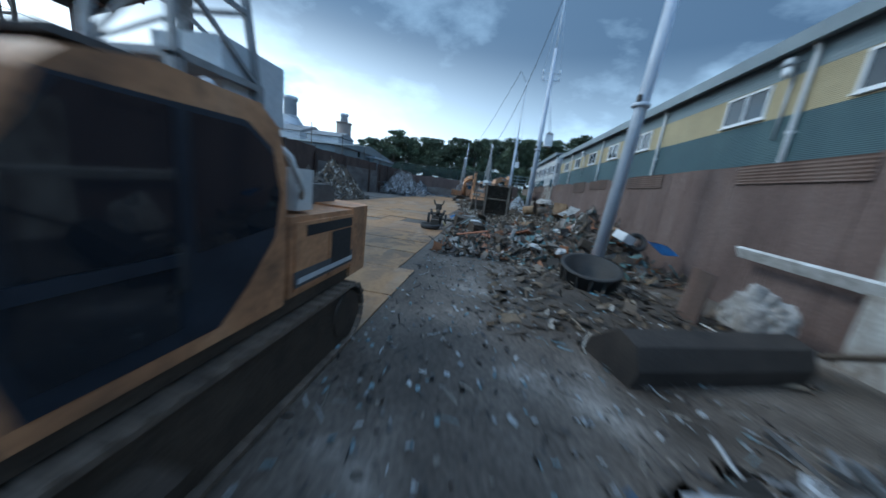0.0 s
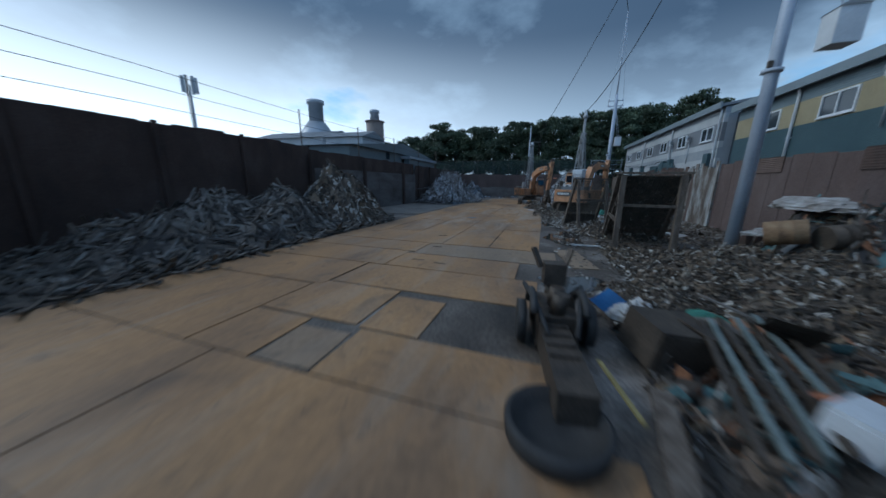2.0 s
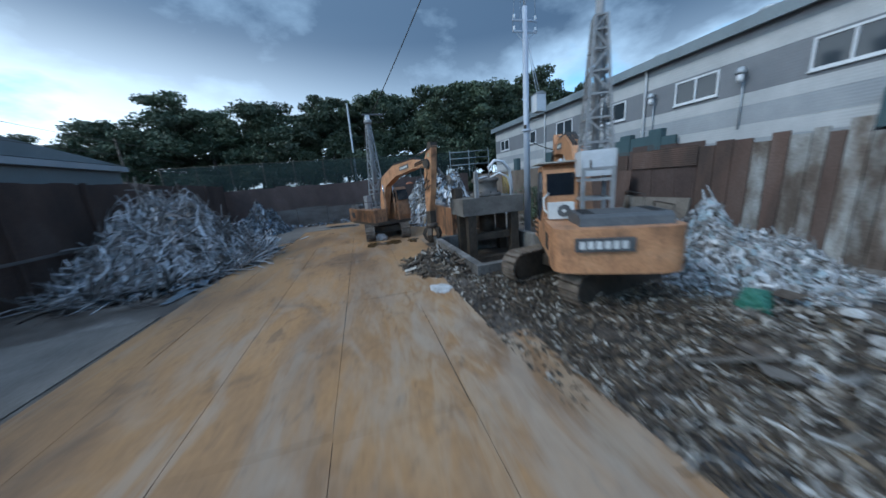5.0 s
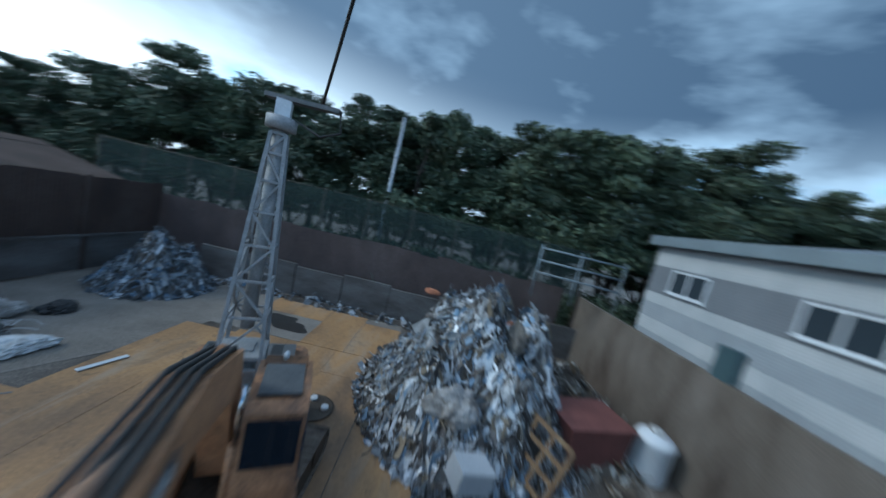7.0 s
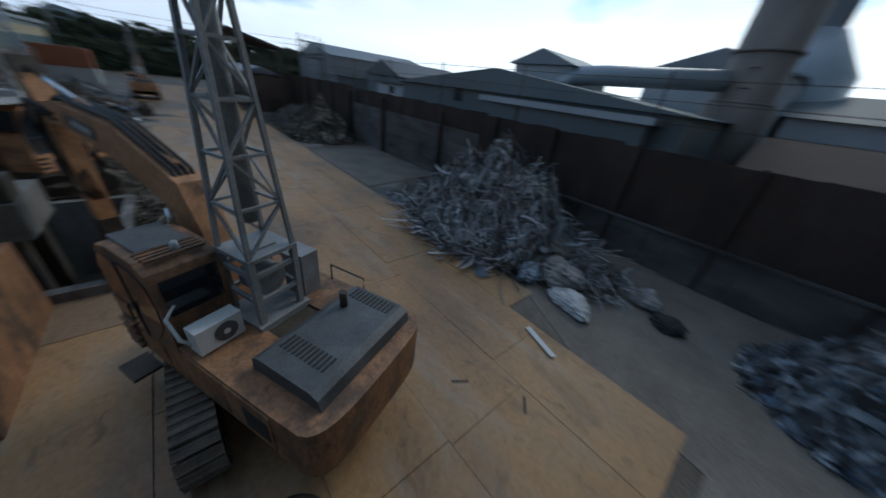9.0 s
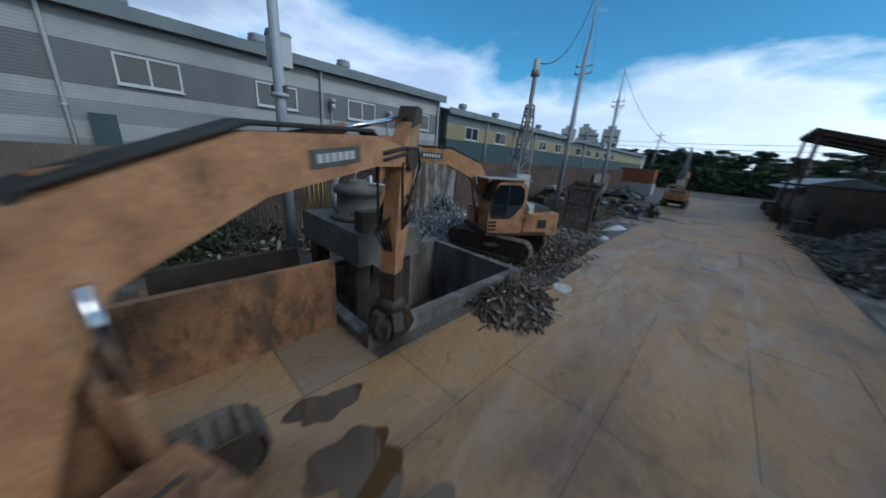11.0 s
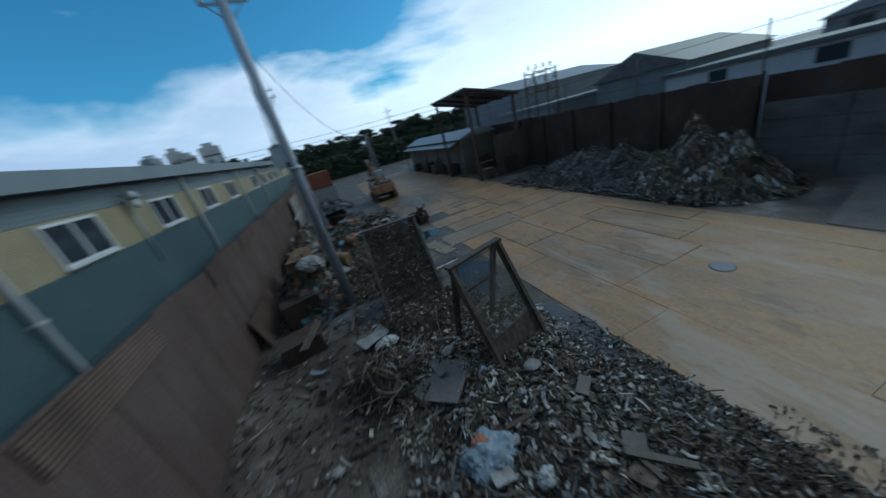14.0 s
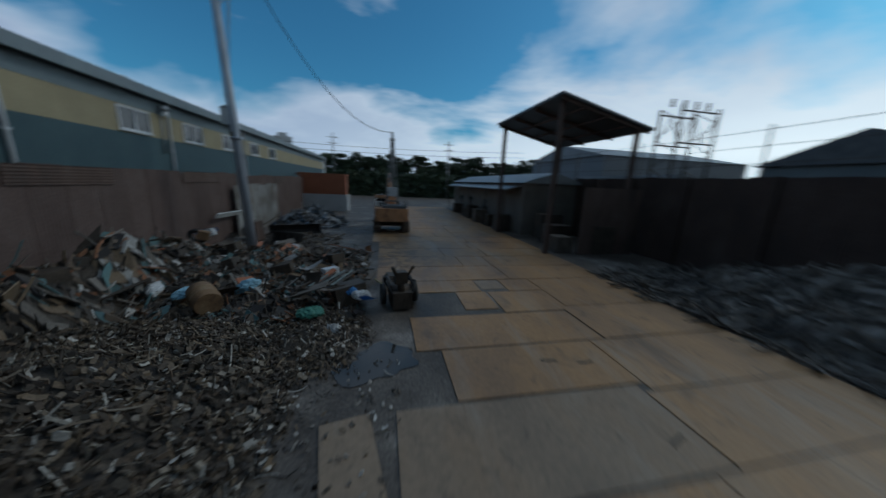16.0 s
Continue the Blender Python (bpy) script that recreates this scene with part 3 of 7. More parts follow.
for i, (cx, cy, rx, ry) in enumerate(((1.05, 29.6, 1.05, 1.75), (0.35, 35.2, 0.45, 1.9), (0.75, 21.9, 0.9, 0.7), (0.3, 37.9, 0.35, 1.1), (2.9, 36.6, 0.5, 0.4))):
    puddle(cx, cy, rx, ry, i)
puddle(8.2, 47.5, 1.75, 0.85, 15, M_MURK, "murky green brown pool of water by the fence")
for i, (cx, cy, rx, ry) in enumerate(((-2.0, 54.5, 0.55, 0.75), (-3.15, 54.5, 0.42, 0.65), (-0.65, 54.4, 0.35, 0.6))):
    puddle(cx, cy, rx, ry, 21 + i, M_MUDWATER, "muddy brown puddle standing on the steel plates", 0.046)
puddle(-5.7, 66.5, 1.25, 0.75, 11)
puddle(-3.3, 69.7, 1.0, 0.45, 12)


# ---- walls and fences ----
def ribbed(w, h, pitch, depth, vertical=True):
    """One profiled sheet, w wide along y and h high, standing at x = 0."""
    span = w if vertical else h
    k = max(2, int(span / pitch)) * 2
    line = [(depth if i % 2 else 0.0, i / k * span) for i in range(k + 1)]
    outline = line + [(x - 0.008, q) for x, q in line[::-1]]
    return one(prism, outline, 0, h, "xy") if vertical else one(prism, outline, 0, w, "xz")


def sheets(wall, y0, y1, x, material, w, h0, h1, pitch, depth, name="sheet", along="y", seed=1, z0=0.0, vertical=True, lean=0.14):
    r = random.Random(seed)
    meshes = [mesh_of(name, ribbed(w + 0.04, 1.0 if vertical else h1, pitch, depth, vertical), material)]
    y = y0
    while y < y1 - 0.05:
        ob = new(name, meshes[0])
        ob.parent = wall
        h = r.uniform(h0, h1) if vertical else 1.0
        if along == "y":
            ob.matrix_basis = pose(x + r.uniform(-0.004, 0.004), y, z0, r.uniform(-lean, lean) * 0.3, r.uniform(-lean, lean), 0) @ Matrix.Diagonal((1, min(w, y1 - y) / w, h, 1))
        else:
            ob.matrix_basis = pose(y, x + r.uniform(-0.004, 0.004), z0, 0, 0, -90) @ pose(0, 0, 0, 0, r.uniform(-lean, lean), 0) @ Matrix.Diagonal((1, min(w, y1 - y) / w, h, 1)) @ pose(0, -w, 0)
        y += w


# right-hand fence, rusted sheets on posts
wall_e = thing("wall_east", pose(0, 0, 0), "tall fence of brown rusted profiled steel sheets", "fence", kind="structure")
sheets(wall_e, -24, 38.4, 10.85, M_RUSTRIB, 1.15, 4.14, 4.32, 0.115, 0.022, seed=3)
sheets(wall_e, 45.6, 54.0, 10.85, M_ENDWALL, 1.15, 4.1, 4.5, 0.115, 0.03, seed=5)
for y, z, h in ((45.8, 3.35, 0.85), (49.3, 3.30, 0.80), (51.6, 3.5, 0.7)):
    ob = part("patch_sheet", ribbed(3.2, h, 0.09, 0.02, False), M_RUST, wall_e)
    ob.location = (10.77, y, z)
for y0, y1, z in ((46.9, 48.1, 4.42), (48.2, 50.6, 4.55), (51.0, 53.2, 4.40)):
    part("coping_panel", bev(one(box, 10.90, 11.0, y0, y1, z - 0.35, z + 0.38), 0.01, 1), M_TEAL, wall_e, "dark green panel above the fence")
r = random.Random(8)
y = 38.4
while y < 45.5:
    w = r.uniform(0.34, 0.62)
    bm = B()
    box(bm, 10.72, 10.80, y + 0.01, y + w - 0.015, 0.0, r.uniform(3.95, 4.45))
    bev(bm, 0.012, 1)
    part("board", bm, M_WHITEBOARD if r.random() < 0.72 and y < 43.9 else M_RUST, wall_e)
    y += w
for z in (1.2, 2.9):
    part("rail", one(box, 10.81, 10.90, 38.4, 45.6, z, z + 0.10), M_RUST, wall_e)
for y in range(-24, 56, 3):
    part("post", one(box, 10.90, 11.02, y, y + 0.12, 0, 4.0), M_RUST, wall_e)
for y, h in ((-6, 0.7), (7, 0.55), (14.5, 0.6), (21.0, 0.62), (25.5, 0.8), (32.8, 0.75)):
    bm = ribbed(3.4, h, 0.09, 0.02, False)
    ob = part("patch_sheet", bm, M_RUST, wall_e)
    ob.location = (10.79, y, 4.25 - h)
wall_se = thing("wall_southeast", pose(0, 0, 0), "stained rendered block wall at the yard's end", "wall", kind="structure")
part("wall_panel", bev(one(box, 10.75, 11.0, 54.0, 71.0, 0, 4.0), 0.02, 1), mat("brown stained render", [(0.072, 0.054, 0.043), (0.135, 0.110, 0.089), (0.185, 0.155, 0.132)], 0.7, 0.9, bump=0.4, stretch=(1, 1, 0.4)), wall_se)

# left-hand wall
wall_w = thing("wall_west", pose(0, 0, 0), "high dark rusted sheet wall over grey concrete panels", "wall", kind="structure")
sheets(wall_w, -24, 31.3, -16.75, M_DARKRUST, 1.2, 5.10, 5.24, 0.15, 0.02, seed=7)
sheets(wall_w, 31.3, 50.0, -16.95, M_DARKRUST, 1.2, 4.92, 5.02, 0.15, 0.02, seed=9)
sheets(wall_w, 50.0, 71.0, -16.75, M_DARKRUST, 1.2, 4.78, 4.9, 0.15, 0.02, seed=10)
y = 31.4
while y < 49.6:
    for z in (0.0, 0.92, 1.84, 2.76):
        part("concrete_panel", bev(one(box, -16.72, -16.60, y + 0.02, y + 3.05, z, z + 0.90), 0.012, 1), M_GREYWALL, wall_w)
    y += 3.07
for y in (31.1, 37.9, 46.1):
    part("post", bev(one(box, -16.60, -16.36, y - 0.14, y + 0.14, 0, 4.6), 0.02, 1), M_DARKRUST, wall_w)
for i in range(4):
    part("concrete_panel", bev(one(box, -16.66, -16.60, 57.6 + 3.2 * i, 60.76 + 3.2 * i, 0, 1.74), 0.012, 1), M_GREYWALL, wall_w)
for y in range(-22, 30, 4):
    part("post", one(box, -16.70, -16.52, y, y + 0.16, 0, 5.2), M_DARKRUST, wall_w)
for y in range(51, 71, 4):
    part("post", one(box, -16.70, -16.52, y, y + 0.16, 0, 4.9), M_DARKRUST, wall_w)
part("rail", one(box, -16.58, -16.50, 50.2, 70.8, 1.75, 1.87), M_GREYWALL, wall_w)

# end wall with a low concrete wall in front and netting above
wall_n = thing("wall_north", pose(0, 0, 0), "brown rusted sheet end wall behind a low concrete wall", "wall", kind="structure")
sheets(wall_n, -16.8, 11.0, 71.1, M_ENDWALL, 1.2, 4.25, 4.45, 0.12, 0.022, along="x", seed=12)
x = -13.2
while x < 9.5:
    part("concrete_panel", bev(one(box, x, x + 2.95, 70.25, 70.45, 0, 1.95 + 0.1 * math.sin(x)), 0.03, 1), M_PITC if int(x) % 3 == 0 else M_GREYWALL, wall_n)
    x += 3.0
M_NET = bpy.data.materials.new("green net")
M_NET.use_nodes = True
nn, nl = M_NET.node_tree.nodes, M_NET.node_tree.links
nb = nn["Principled BSDF"]
nb.inputs["Base Color"].default_value = (0.022, 0.042, 0.036, 1)
nb.inputs["Roughness"].default_value = 0.8
nt = nn.new("ShaderNodeBsdfTransparent")
nx = nn.new("ShaderNodeMixShader")
nx.inputs[0].default_value = 0.34
nl.new(nt.outputs[0], nx.inputs[1])
nl.new(nb.outputs[0], nx.inputs[2])
nl.new(nx.outputs[0], nn["Material Output"].inputs[0])
net = thing("net_fence", pose(0, 0, 0), "dark green net fence on posts above the end wall", "net fence", kind="structure")
part("net", one(box, -22, 11.0, 71.80, 71.81, 3.9, 6.9), M_NET, net)
for x in range(-22, 12, 3):
    part("post", one(tube, [(x, 71.85, 0), (x, 71.85, 7.0)], 0.05, 8), M_STEEL, net)
for z in (5.2, 6.0, 6.9):
    part("wire", one(tube, [(-22, 71.84, z), (11, 71.84, z)], 0.02, 5), M_STEEL, net)
gate = thing("railing", pose(0, 0, 0), "pale pipe railing over the end wall beside the white building", "railing", kind="structure")
for z in (5.2, 5.9, 6.6):
    part("rail", one(tube, [(6.8, 68.9, z), (11.1, 68.0, z)], 0.05, 8), M_TRIM, gate)
for x, y in ((6.8, 68.9), (8.9, 68.45), (11.1, 68.0)):
    part("post", one(tube, [(x, y, 3.8), (x, y, 6.8)], 0.05, 8), M_TRIM, gate)
wfence = thing("wire_fence", pose(0, 0, 0), "thin wire fence on steel posts above the dark wall", "wire fence", kind="structure")
for y in range(-18, 66, 7):
    part("post", one(tube, [(-17.1, y, 0), (-17.1, y, 7.6)], 0.045, 8), M_STEEL, wfence)
for z in (5.9, 6.7, 7.45):
    part("wire", one(tube, [(-17.1, -22 + i * 11, z - 0.12 * (i % 2)) for i in range(9)], 0.014, 5), M_STEEL, wfence)


# ---- buildings beside the yard ----
M_LIGHTCLAD = mat("light grey cladding", [(0.25, 0.27, 0.29), (0.33, 0.35, 0.365)], 0.8, 0.6, bump=0.08, ribs=("Z", 0.10), fine=0.1)


def window(parent, x, yc, z0, w, h, side=-1):
    """A two-pane sliding window in a wall at x that faces -x."""
    fr = B()
    d = 0.07
    for a, b, c, e in ((-w / 2, w / 2, 0, d), (-w / 2, w / 2, h - d, h), (-w / 2, -w / 2 + d, d, h - d), (w / 2 - d, w / 2, d, h - d), (-0.035, 0.035, d, h - d)):
        box(fr, x - 0.06, x + 0.03, yc + a, yc + b, z0 + c, z0 + e)
    win = part("window", fr, M_PIPEW, parent, "white sliding window frame")
    for a, b in ((-w / 2 + d, -0.035), (0.035, w / 2 - d)):
        part("pane", one(box, x - 0.015, x - 0.002, yc + a, yc + b, z0 + d, z0 + h - d), M_GLASS, win)
    part("sill", one(box, x - 0.10, x + 0.0, yc - w / 2 - 0.03, yc + w / 2 + 0.03, z0 - 0.05, z0 - 0.004), M_PIPEW, win)


def warehouse(y0, y1, x, eave, bands, label, wins, winz, pipes, vents, depth=24.0, rise=2.2):
    hall = thing("warehouse", pose(0, 0, 0), label, "warehouse", kind="structure")
    for i, (z0, z1, m) in enumerate(bands):
        part("cladding_band", one(box, x, x + 0.25, y0, y1, z0, z1 - 0.004), m, hall)
    part("end_wall", one(prism, [(x + 0.25, 0), (x + depth, 0), (x + depth, eave), (x + depth / 2, eave + rise), (x + 0.25, eave)], y1 - 0.25, y1, "xz"), bands[-1][2], hall)
    part("end_wall", one(prism, [(x + 0.25, 0), (x + depth, 0), (x + depth, eave), (x + depth / 2, eave + rise), (x + 0.25, eave)], y0, y0 + 0.25, "xz"), bands[0][2], hall)
    part("roof", one(prism, [(x - 0.30, eave), (x + depth / 2, eave + rise), (x + depth + 0.3, eave), (x + depth + 0.3, eave + 0.18), (x + depth / 2, eave + rise + 0.18), (x - 0.30, eave + 0.18)], y0 - 0.15, y1 + 0.15, "xz"), M_ROOF, hall)
    part("eave_trim", bev(one(box, x - 0.42, x - 0.304, y0 - 0.2, y1 + 0.2, eave - 0.12, eave + 0.30), 0.02, 1), M_TRIM, hall)
    for yc in wins:
        window(hall, x, yc, winz, 1.75, 0.98)
    for yc in pipes:
        pipe = part("downpipe", one(tube, [(x - 0.25, yc, eave), (x - 0.10, yc, eave - 0.25), (x - 0.10, yc, 0)], 0.065, 8), M_PIPEW, hall)
        for z in (3.0, 5.2):
            part("bracket", one(box, x - 0.17, x - 0.0, yc - 0.08, yc + 0.08, z, z + 0.06), M_PIPEW, pipe)
    for yc, xx in vents:
        bm = B()
        zz = eave + rise * (xx - x) / (depth / 2)
        lathe(bm, [(0.25, 0.0), (0.25, 0.34), (0.33, 0.40), (0.42, 0.54), (0.36, 0.70), (0.40, 0.74), (0.34, 0.80), (0.04, 0.85)], 18, (xx, yc, zz + 0.1))
        part("roof_vent", bm, M_DUCT, hall, "round galvanised roof ventilator")
    return hall


warehouse(-30, 39.0, 11.5, 7.62, [(0, 4.1, M_TEAL), (4.1, 5.78, M_TEAL), (5.78, 6.92, M_YELLOW), (6.92, 7.62, M_TEALUP)],
          "long warehouse clad in teal with an ochre window band", [36.0, 31.75, 27.4, 23.05, 18.9, 11.95, 7.8, 3.75, -0.5, -4.7], 5.88,
          [34.0, 25.2, 16.9, 9.9, 1.5], [(34, 14.5), (28.7, 14.5), (19, 14.5), (8, 14.5), (-4, 14.5)])
white_hall = warehouse(40.2, 66.2, 11.2, 8.15, [(0, 4.2, M_LIGHTCLAD), (4.2, 4.75, M_WHITECLAD), (4.75, 5.45, M_LIGHTCLAD), (5.45, 5.9, M_WHITECLAD), (5.9, 7.15, M_GREYCLAD), (7.15, 7.75, M_WHITECLAD), (7.75, 8.15, M_LIGHTCLAD)],
          "white warehouse with a dark grey band and white windows", [42.1, 46.45, 50.85, 55.1, 59.5, 64.1], 6.08,
          [40.45, 48.8, 57.3], [(45.9, 14.2), (50.6, 14.2), (55.5, 14.2), (60.5, 14.2)])
bm = B()
box(bm, 11.95, 12.25, 39.0, 40.2, 0, 7.7)
solid("infill_wall", bm, M_NAVY, "dark recessed wall between the two warehouses", "wall", "structure")
for yc, zc in ((40.9, 4.35), (47.9, 4.45), (49.6, 4.4), (56.5, 4.3), (61.5, 4.3)):
    bm = bev(one(box, 10.85, 11.18, yc - 0.3, yc + 0.35, zc - 0.3, zc + 0.75), 0.02, 1)
    part("dark_panel", bm, M_TEAL, white_hall)
for yc, zc, x in ((44.7, 6.5, 11.2), (48.3, 6.6, 11.2), (29.5, 6.9, 11.5), (10.4, 7.0, 11.5)):
    lamp = thing("wall_lamp", pose(x - 0.3, yc, zc), "grey bulkhead lamp on a wall bracket", "wall lamp", "warehouse wall lamps")
    part("bracket", one(beam, (0.3, 0, 0.25), (0, 0, 0.3), 0.05), M_DUCT, lamp)
    bm = B()
    lathe(bm, [(0.10, 0.32), (0.16, 0.22), (0.17, 0.1), (0.12, 0.08)], 14)
    part("hood", bm, M_DUCT, lamp)
    part("lens", one(lathe, [(0.11, 0.08), (0.11, -0.12), (0.05, -0.2)], 12), M_PIPEW, lamp)
    part("pipe", one(tube, [(0.2, 0, 0.1), (0.2, 0, -1.9)], 0.035, 6), M_DUCT, lamp)


def leaning_sheet(m, w, h, material, label, ribs=True):
    sh = thing("sheet", m, label, "metal sheet", "sheets leaning on the fence")
    part("panel", ribbed(w, h, 0.13, 0.035) if ribs else bev(one(box, -0.05, 0.05, 0, w, 0, h), 0.012, 1), material, sh)
    for z in (0.35, h - 0.4):
        part("batten", one(box, 0.045, 0.095, 0.05, w - 0.05, z, z + 0.07), M_RUST, sh)


leaning_sheet(pose(9.75, 48.5, 0.0, 0, 9, 4), 2.5, 3.35, M_RUST, "rusty corrugated sheet leaning on the fence")
leaning_sheet(pose(9.55, 45.3, 0.0, 0, 12, 3), 3.1, 2.05, mat("mud stained panel", [(0.085, 0.072, 0.060), (0.150, 0.132, 0.112), (0.195, 0.175, 0.152)], 0.9, 0.85, bump=0.3, fine=0.3), "mud-stained flat panel leaning behind the pale heap", False)
leaning_sheet(pose(10.15, 25.2, 0.0, 0, 14, -3), 3.4, 1.5, M_RUST, "rusty corrugated sheet leaning at the foot of the fence")
leaning_sheet(pose(9.9, 51.2, 0.0, 0, 8, -2), 2.3, 2.9, M_ENDWALL, "dark corrugated sheet leaning on the fence")
fp = thing("utility_pole", pose(-3.7, 75.0, 0, 0, 0.5, 0), "plain grey steel pole standing among the trees", "utility pole")
part("shaft", one(tube, [(0, 0, 0), (0, 0, 13.3)], 0.15, 12, 0.10), M_DUCT, fp)
part("cap", one(lathe, [(0.12, 13.3), (0.10, 13.4), (0.02, 13.44)], 12), M_DUCT, fp)


# ---- neighbours behind the left wall ----
def block(name, x0, x1, y0, y1, z, m, label, cat, roof="flat", rise=1.5, rm=None, along="y", wins=()):
    b = thing(name, pose(0, 0, 0), label, cat)
    part("wall", one(box, x0, x1, y0, y1, 0, z), m, b)
    if roof == "gable":
        if along == "y":
            o = [(x0 - 0.4, z + 0.004), (x1 + 0.4, z + 0.004), ((x0 + x1) / 2, z + rise)]
            part("roof", one(prism, o, y0 - 0.4, y1 + 0.4, "xz"), rm or M_ROOF, b)
        else:
            o = [(y0 - 0.4, z + 0.004), (y1 + 0.4, z + 0.004), ((y0 + y1) / 2, z + rise)]
            part("roof", one(prism, o, x0 - 0.4, x1 + 0.4, "yz"), rm or M_ROOF, b)
    else:
        part("roof", one(box, x0 - 0.3, x1 + 0.3, y0 - 0.3, y1 + 0.3, z + 0.004, z + 0.3), rm or M_ROOF, b)
    for yc, zc, w, hh in wins:
        part("window", one(box, x1 - 0.02, x1 + 0.05, yc - w / 2, yc + w / 2, zc, zc + hh), M_GLASS, b)
    return b


block("grey_shed", -33, -18.3, 38.2, 60.0, 6.15, M_GREYSHED, "blue grey sheet metal shed with a low gable roof", "shed", "gable", 1.35, M_GREYSHED, "x", [(45.6, 5.3, 0.8, 1.0)])
block("house", -28.2, -22.6, 46.9, 51.6, 8.25, M_PALE, "pale two-storey house with an overhanging gable roof", "house", "gable", 0.95, M_ROOF, "x", [(49.2, 6.6, 1.0, 0.8)])
block("low_shed", -18.0, -17.25, 49.3, 58.8, 5.65, M_GREYSHED, "long low shed with a pale edge on its roof", "shed", "flat", 1, M_DUCT)
block("far_hall", -50, -33, 62.0, 67.0, 7.0, M_PALE, "pale factory hall beside the tall stack", "factory", "gable", 2.0, M_GREYSHED, "y")
block("white_hall", -48, -33.5, 52.5, 61.5, 9.3, M_PALE, "white factory building below the grey chimney", "factory", "gable", 1.6, M_ROOF, "x")
block("small_office", -50, -40, 24.6, 32.4, 7.0, M_GREYCLAD, "small pale building with a window row", "office", "gable", 1.45, M_ROOF, "x", [(26.8, 5.8, 1.4, 0.8), (30.2, 5.8, 1.4, 0.8)])
block("dark_hall", -44, -30, 8.8, 19.5, 6.7, M_GREYSHED, "dark roofed workshop behind the wall", "workshop", "gable", 2.2, M_HOOD, "x")
block("grey_hall", -50, -26, -8.0, 5.0, 5.7, M_GREYCLAD, "grey flat-roofed building behind the wall", "building", "flat", 1, M_ROOF)
block("back_hall", -60, -32, -34.0, -12.0, 9.5, M_GREYCLAD, "grey long factory building", "factory", "gable", 2.5, M_ROOF, "x")
block("long_workshop", -35, -25.5, 20.5, 37.6, 5.65, M_WHITECLAD, "long low pale workshop behind the dark wall", "workshop", "flat", 1, M_HOOD, "y", [(24.5, 4.6, 1.2, 0.8), (30.5, 4.5, 1.4, 0.9)])
block("tent_hall", -30, -17.8, 62.5, 70.0, 4.4, M_GREYSHED, "low shed under a dark sheet roof", "shed", "gable", 1.4, M_DARKRUST, "y")

stack = thing("stack", pose(-28.6, 59.9, 0), "thick brown weathered steel stack with a narrow grey top", "stack")
part("shell", one(lathe, [(1.75, 0), (1.75, 7.0), (1.5, 7.4), (1.45, 12.6), (1.2, 12.75)], 24), M_STACK, stack)
part("top_flue", one(lathe, [(0.8, 12.6), (0.7, 13.9), (0.85, 14.0), (0.8, 14.4)], 18), M_DUCT, stack, "grey flue top")
for z in (7.2, 9.8, 12.5):
    part("band", one(lathe, [(1.62, z), (1.62, z + 0.16)], 24), M_STACK, stack)
for i in range(9):
    a = i * 0.7
    part("rung", one(tube, [(1.5, -0.2, 1 + i), (1.62, 0, 1.0 + i), (1.5, 0.2, 1 + i)], 0.03, 5), M_STEEL, stack)
chimney = thing("chimney", pose(-41.3, 60.5, 0), "tall grey chimney with a flared base and rim", "chimney")
part("cone", one(lathe, [(3.6, 0), (3.6, 10.2), (1.5, 13.2)], 24), M_DUCT, chimney)
part("flue", one(lathe, [(1.3, 13.1), (1.25, 16.2), (1.5, 16.3), (1.5, 16.9), (1.2, 16.95)], 24), M_DUCT, chimney)
duct = thing("duct", pose(0, 0, 0), "large galvanised duct running along the sheds to the stack", "duct")
part("pipe", one(tube, [(-22.8, 50.9, 6.4), (-22.8, 51.1, 7.2), (-23.0, 51.8, 7.75), (-23.6, 53.4, 7.9), (-27.2, 58.9, 8.3)], 0.58, 16), M_DUCT, duct)
part("pipe_end", one(tube, [(-22.8, 50.95, 6.6), (-22.8, 50.8, 5.4)], 0.64, 16), M_DUCT, duct)
ant = thing("antenna_mast", pose(-69.5, 57.6, 0), "distant lattice radio mast with panel antennas", "antenna mast")
part("pole", one(tube, [(0, 0, 0), (0, 0, 21)], 0.35, 8, 0.15), M_DUCT, ant)
for i in range(6):
    a = i * 1.05
    part("panel", one(box, 1.1 * math.cos(a) - 0.2, 1.1 * math.cos(a) + 0.2, 1.1 * math.sin(a) - 0.2, 1.1 * math.sin(a) + 0.2, 19.5, 22.5), M_DUCT, ant)
pyl = thing("switch_gantry", pose(-20.0, 10.3, 0), "steel lattice gantry with insulators behind the wall", "switch gantry")
for dx in (-1.5, 1.5):
    for dy in (-0.8, 0.8):
        part("leg", one(beam, (dx, dy, 0), (dx, dy, 9.9), 0.12), M_STEEL, pyl)
for z in (7.6, 9.6):
    for dy in (-0.8, 0.8):
        part("crossbeam", one(beam, (-1.6, dy, z), (1.6, dy, z), 0.09), M_STEEL, pyl)
for dx in (-1.5, 1.5):
    for k in range(5):
        z = 5.0 + k
        part("lacing", one(beam, (dx, -0.8 if k % 2 else 0.8, z), (dx, 0.8 if k % 2 else -0.8, z + 0.95), 0.05), M_STEEL, pyl)
for dy in (-0.8, 0.8):
    for k in range(3):
        part("lacing", one(beam, (-1.5 + k, dy, 7.6 if k % 2 else 9.6), (-0.5 + k, dy, 9.6 if k % 2 else 7.6), 0.05), M_STEEL, pyl)
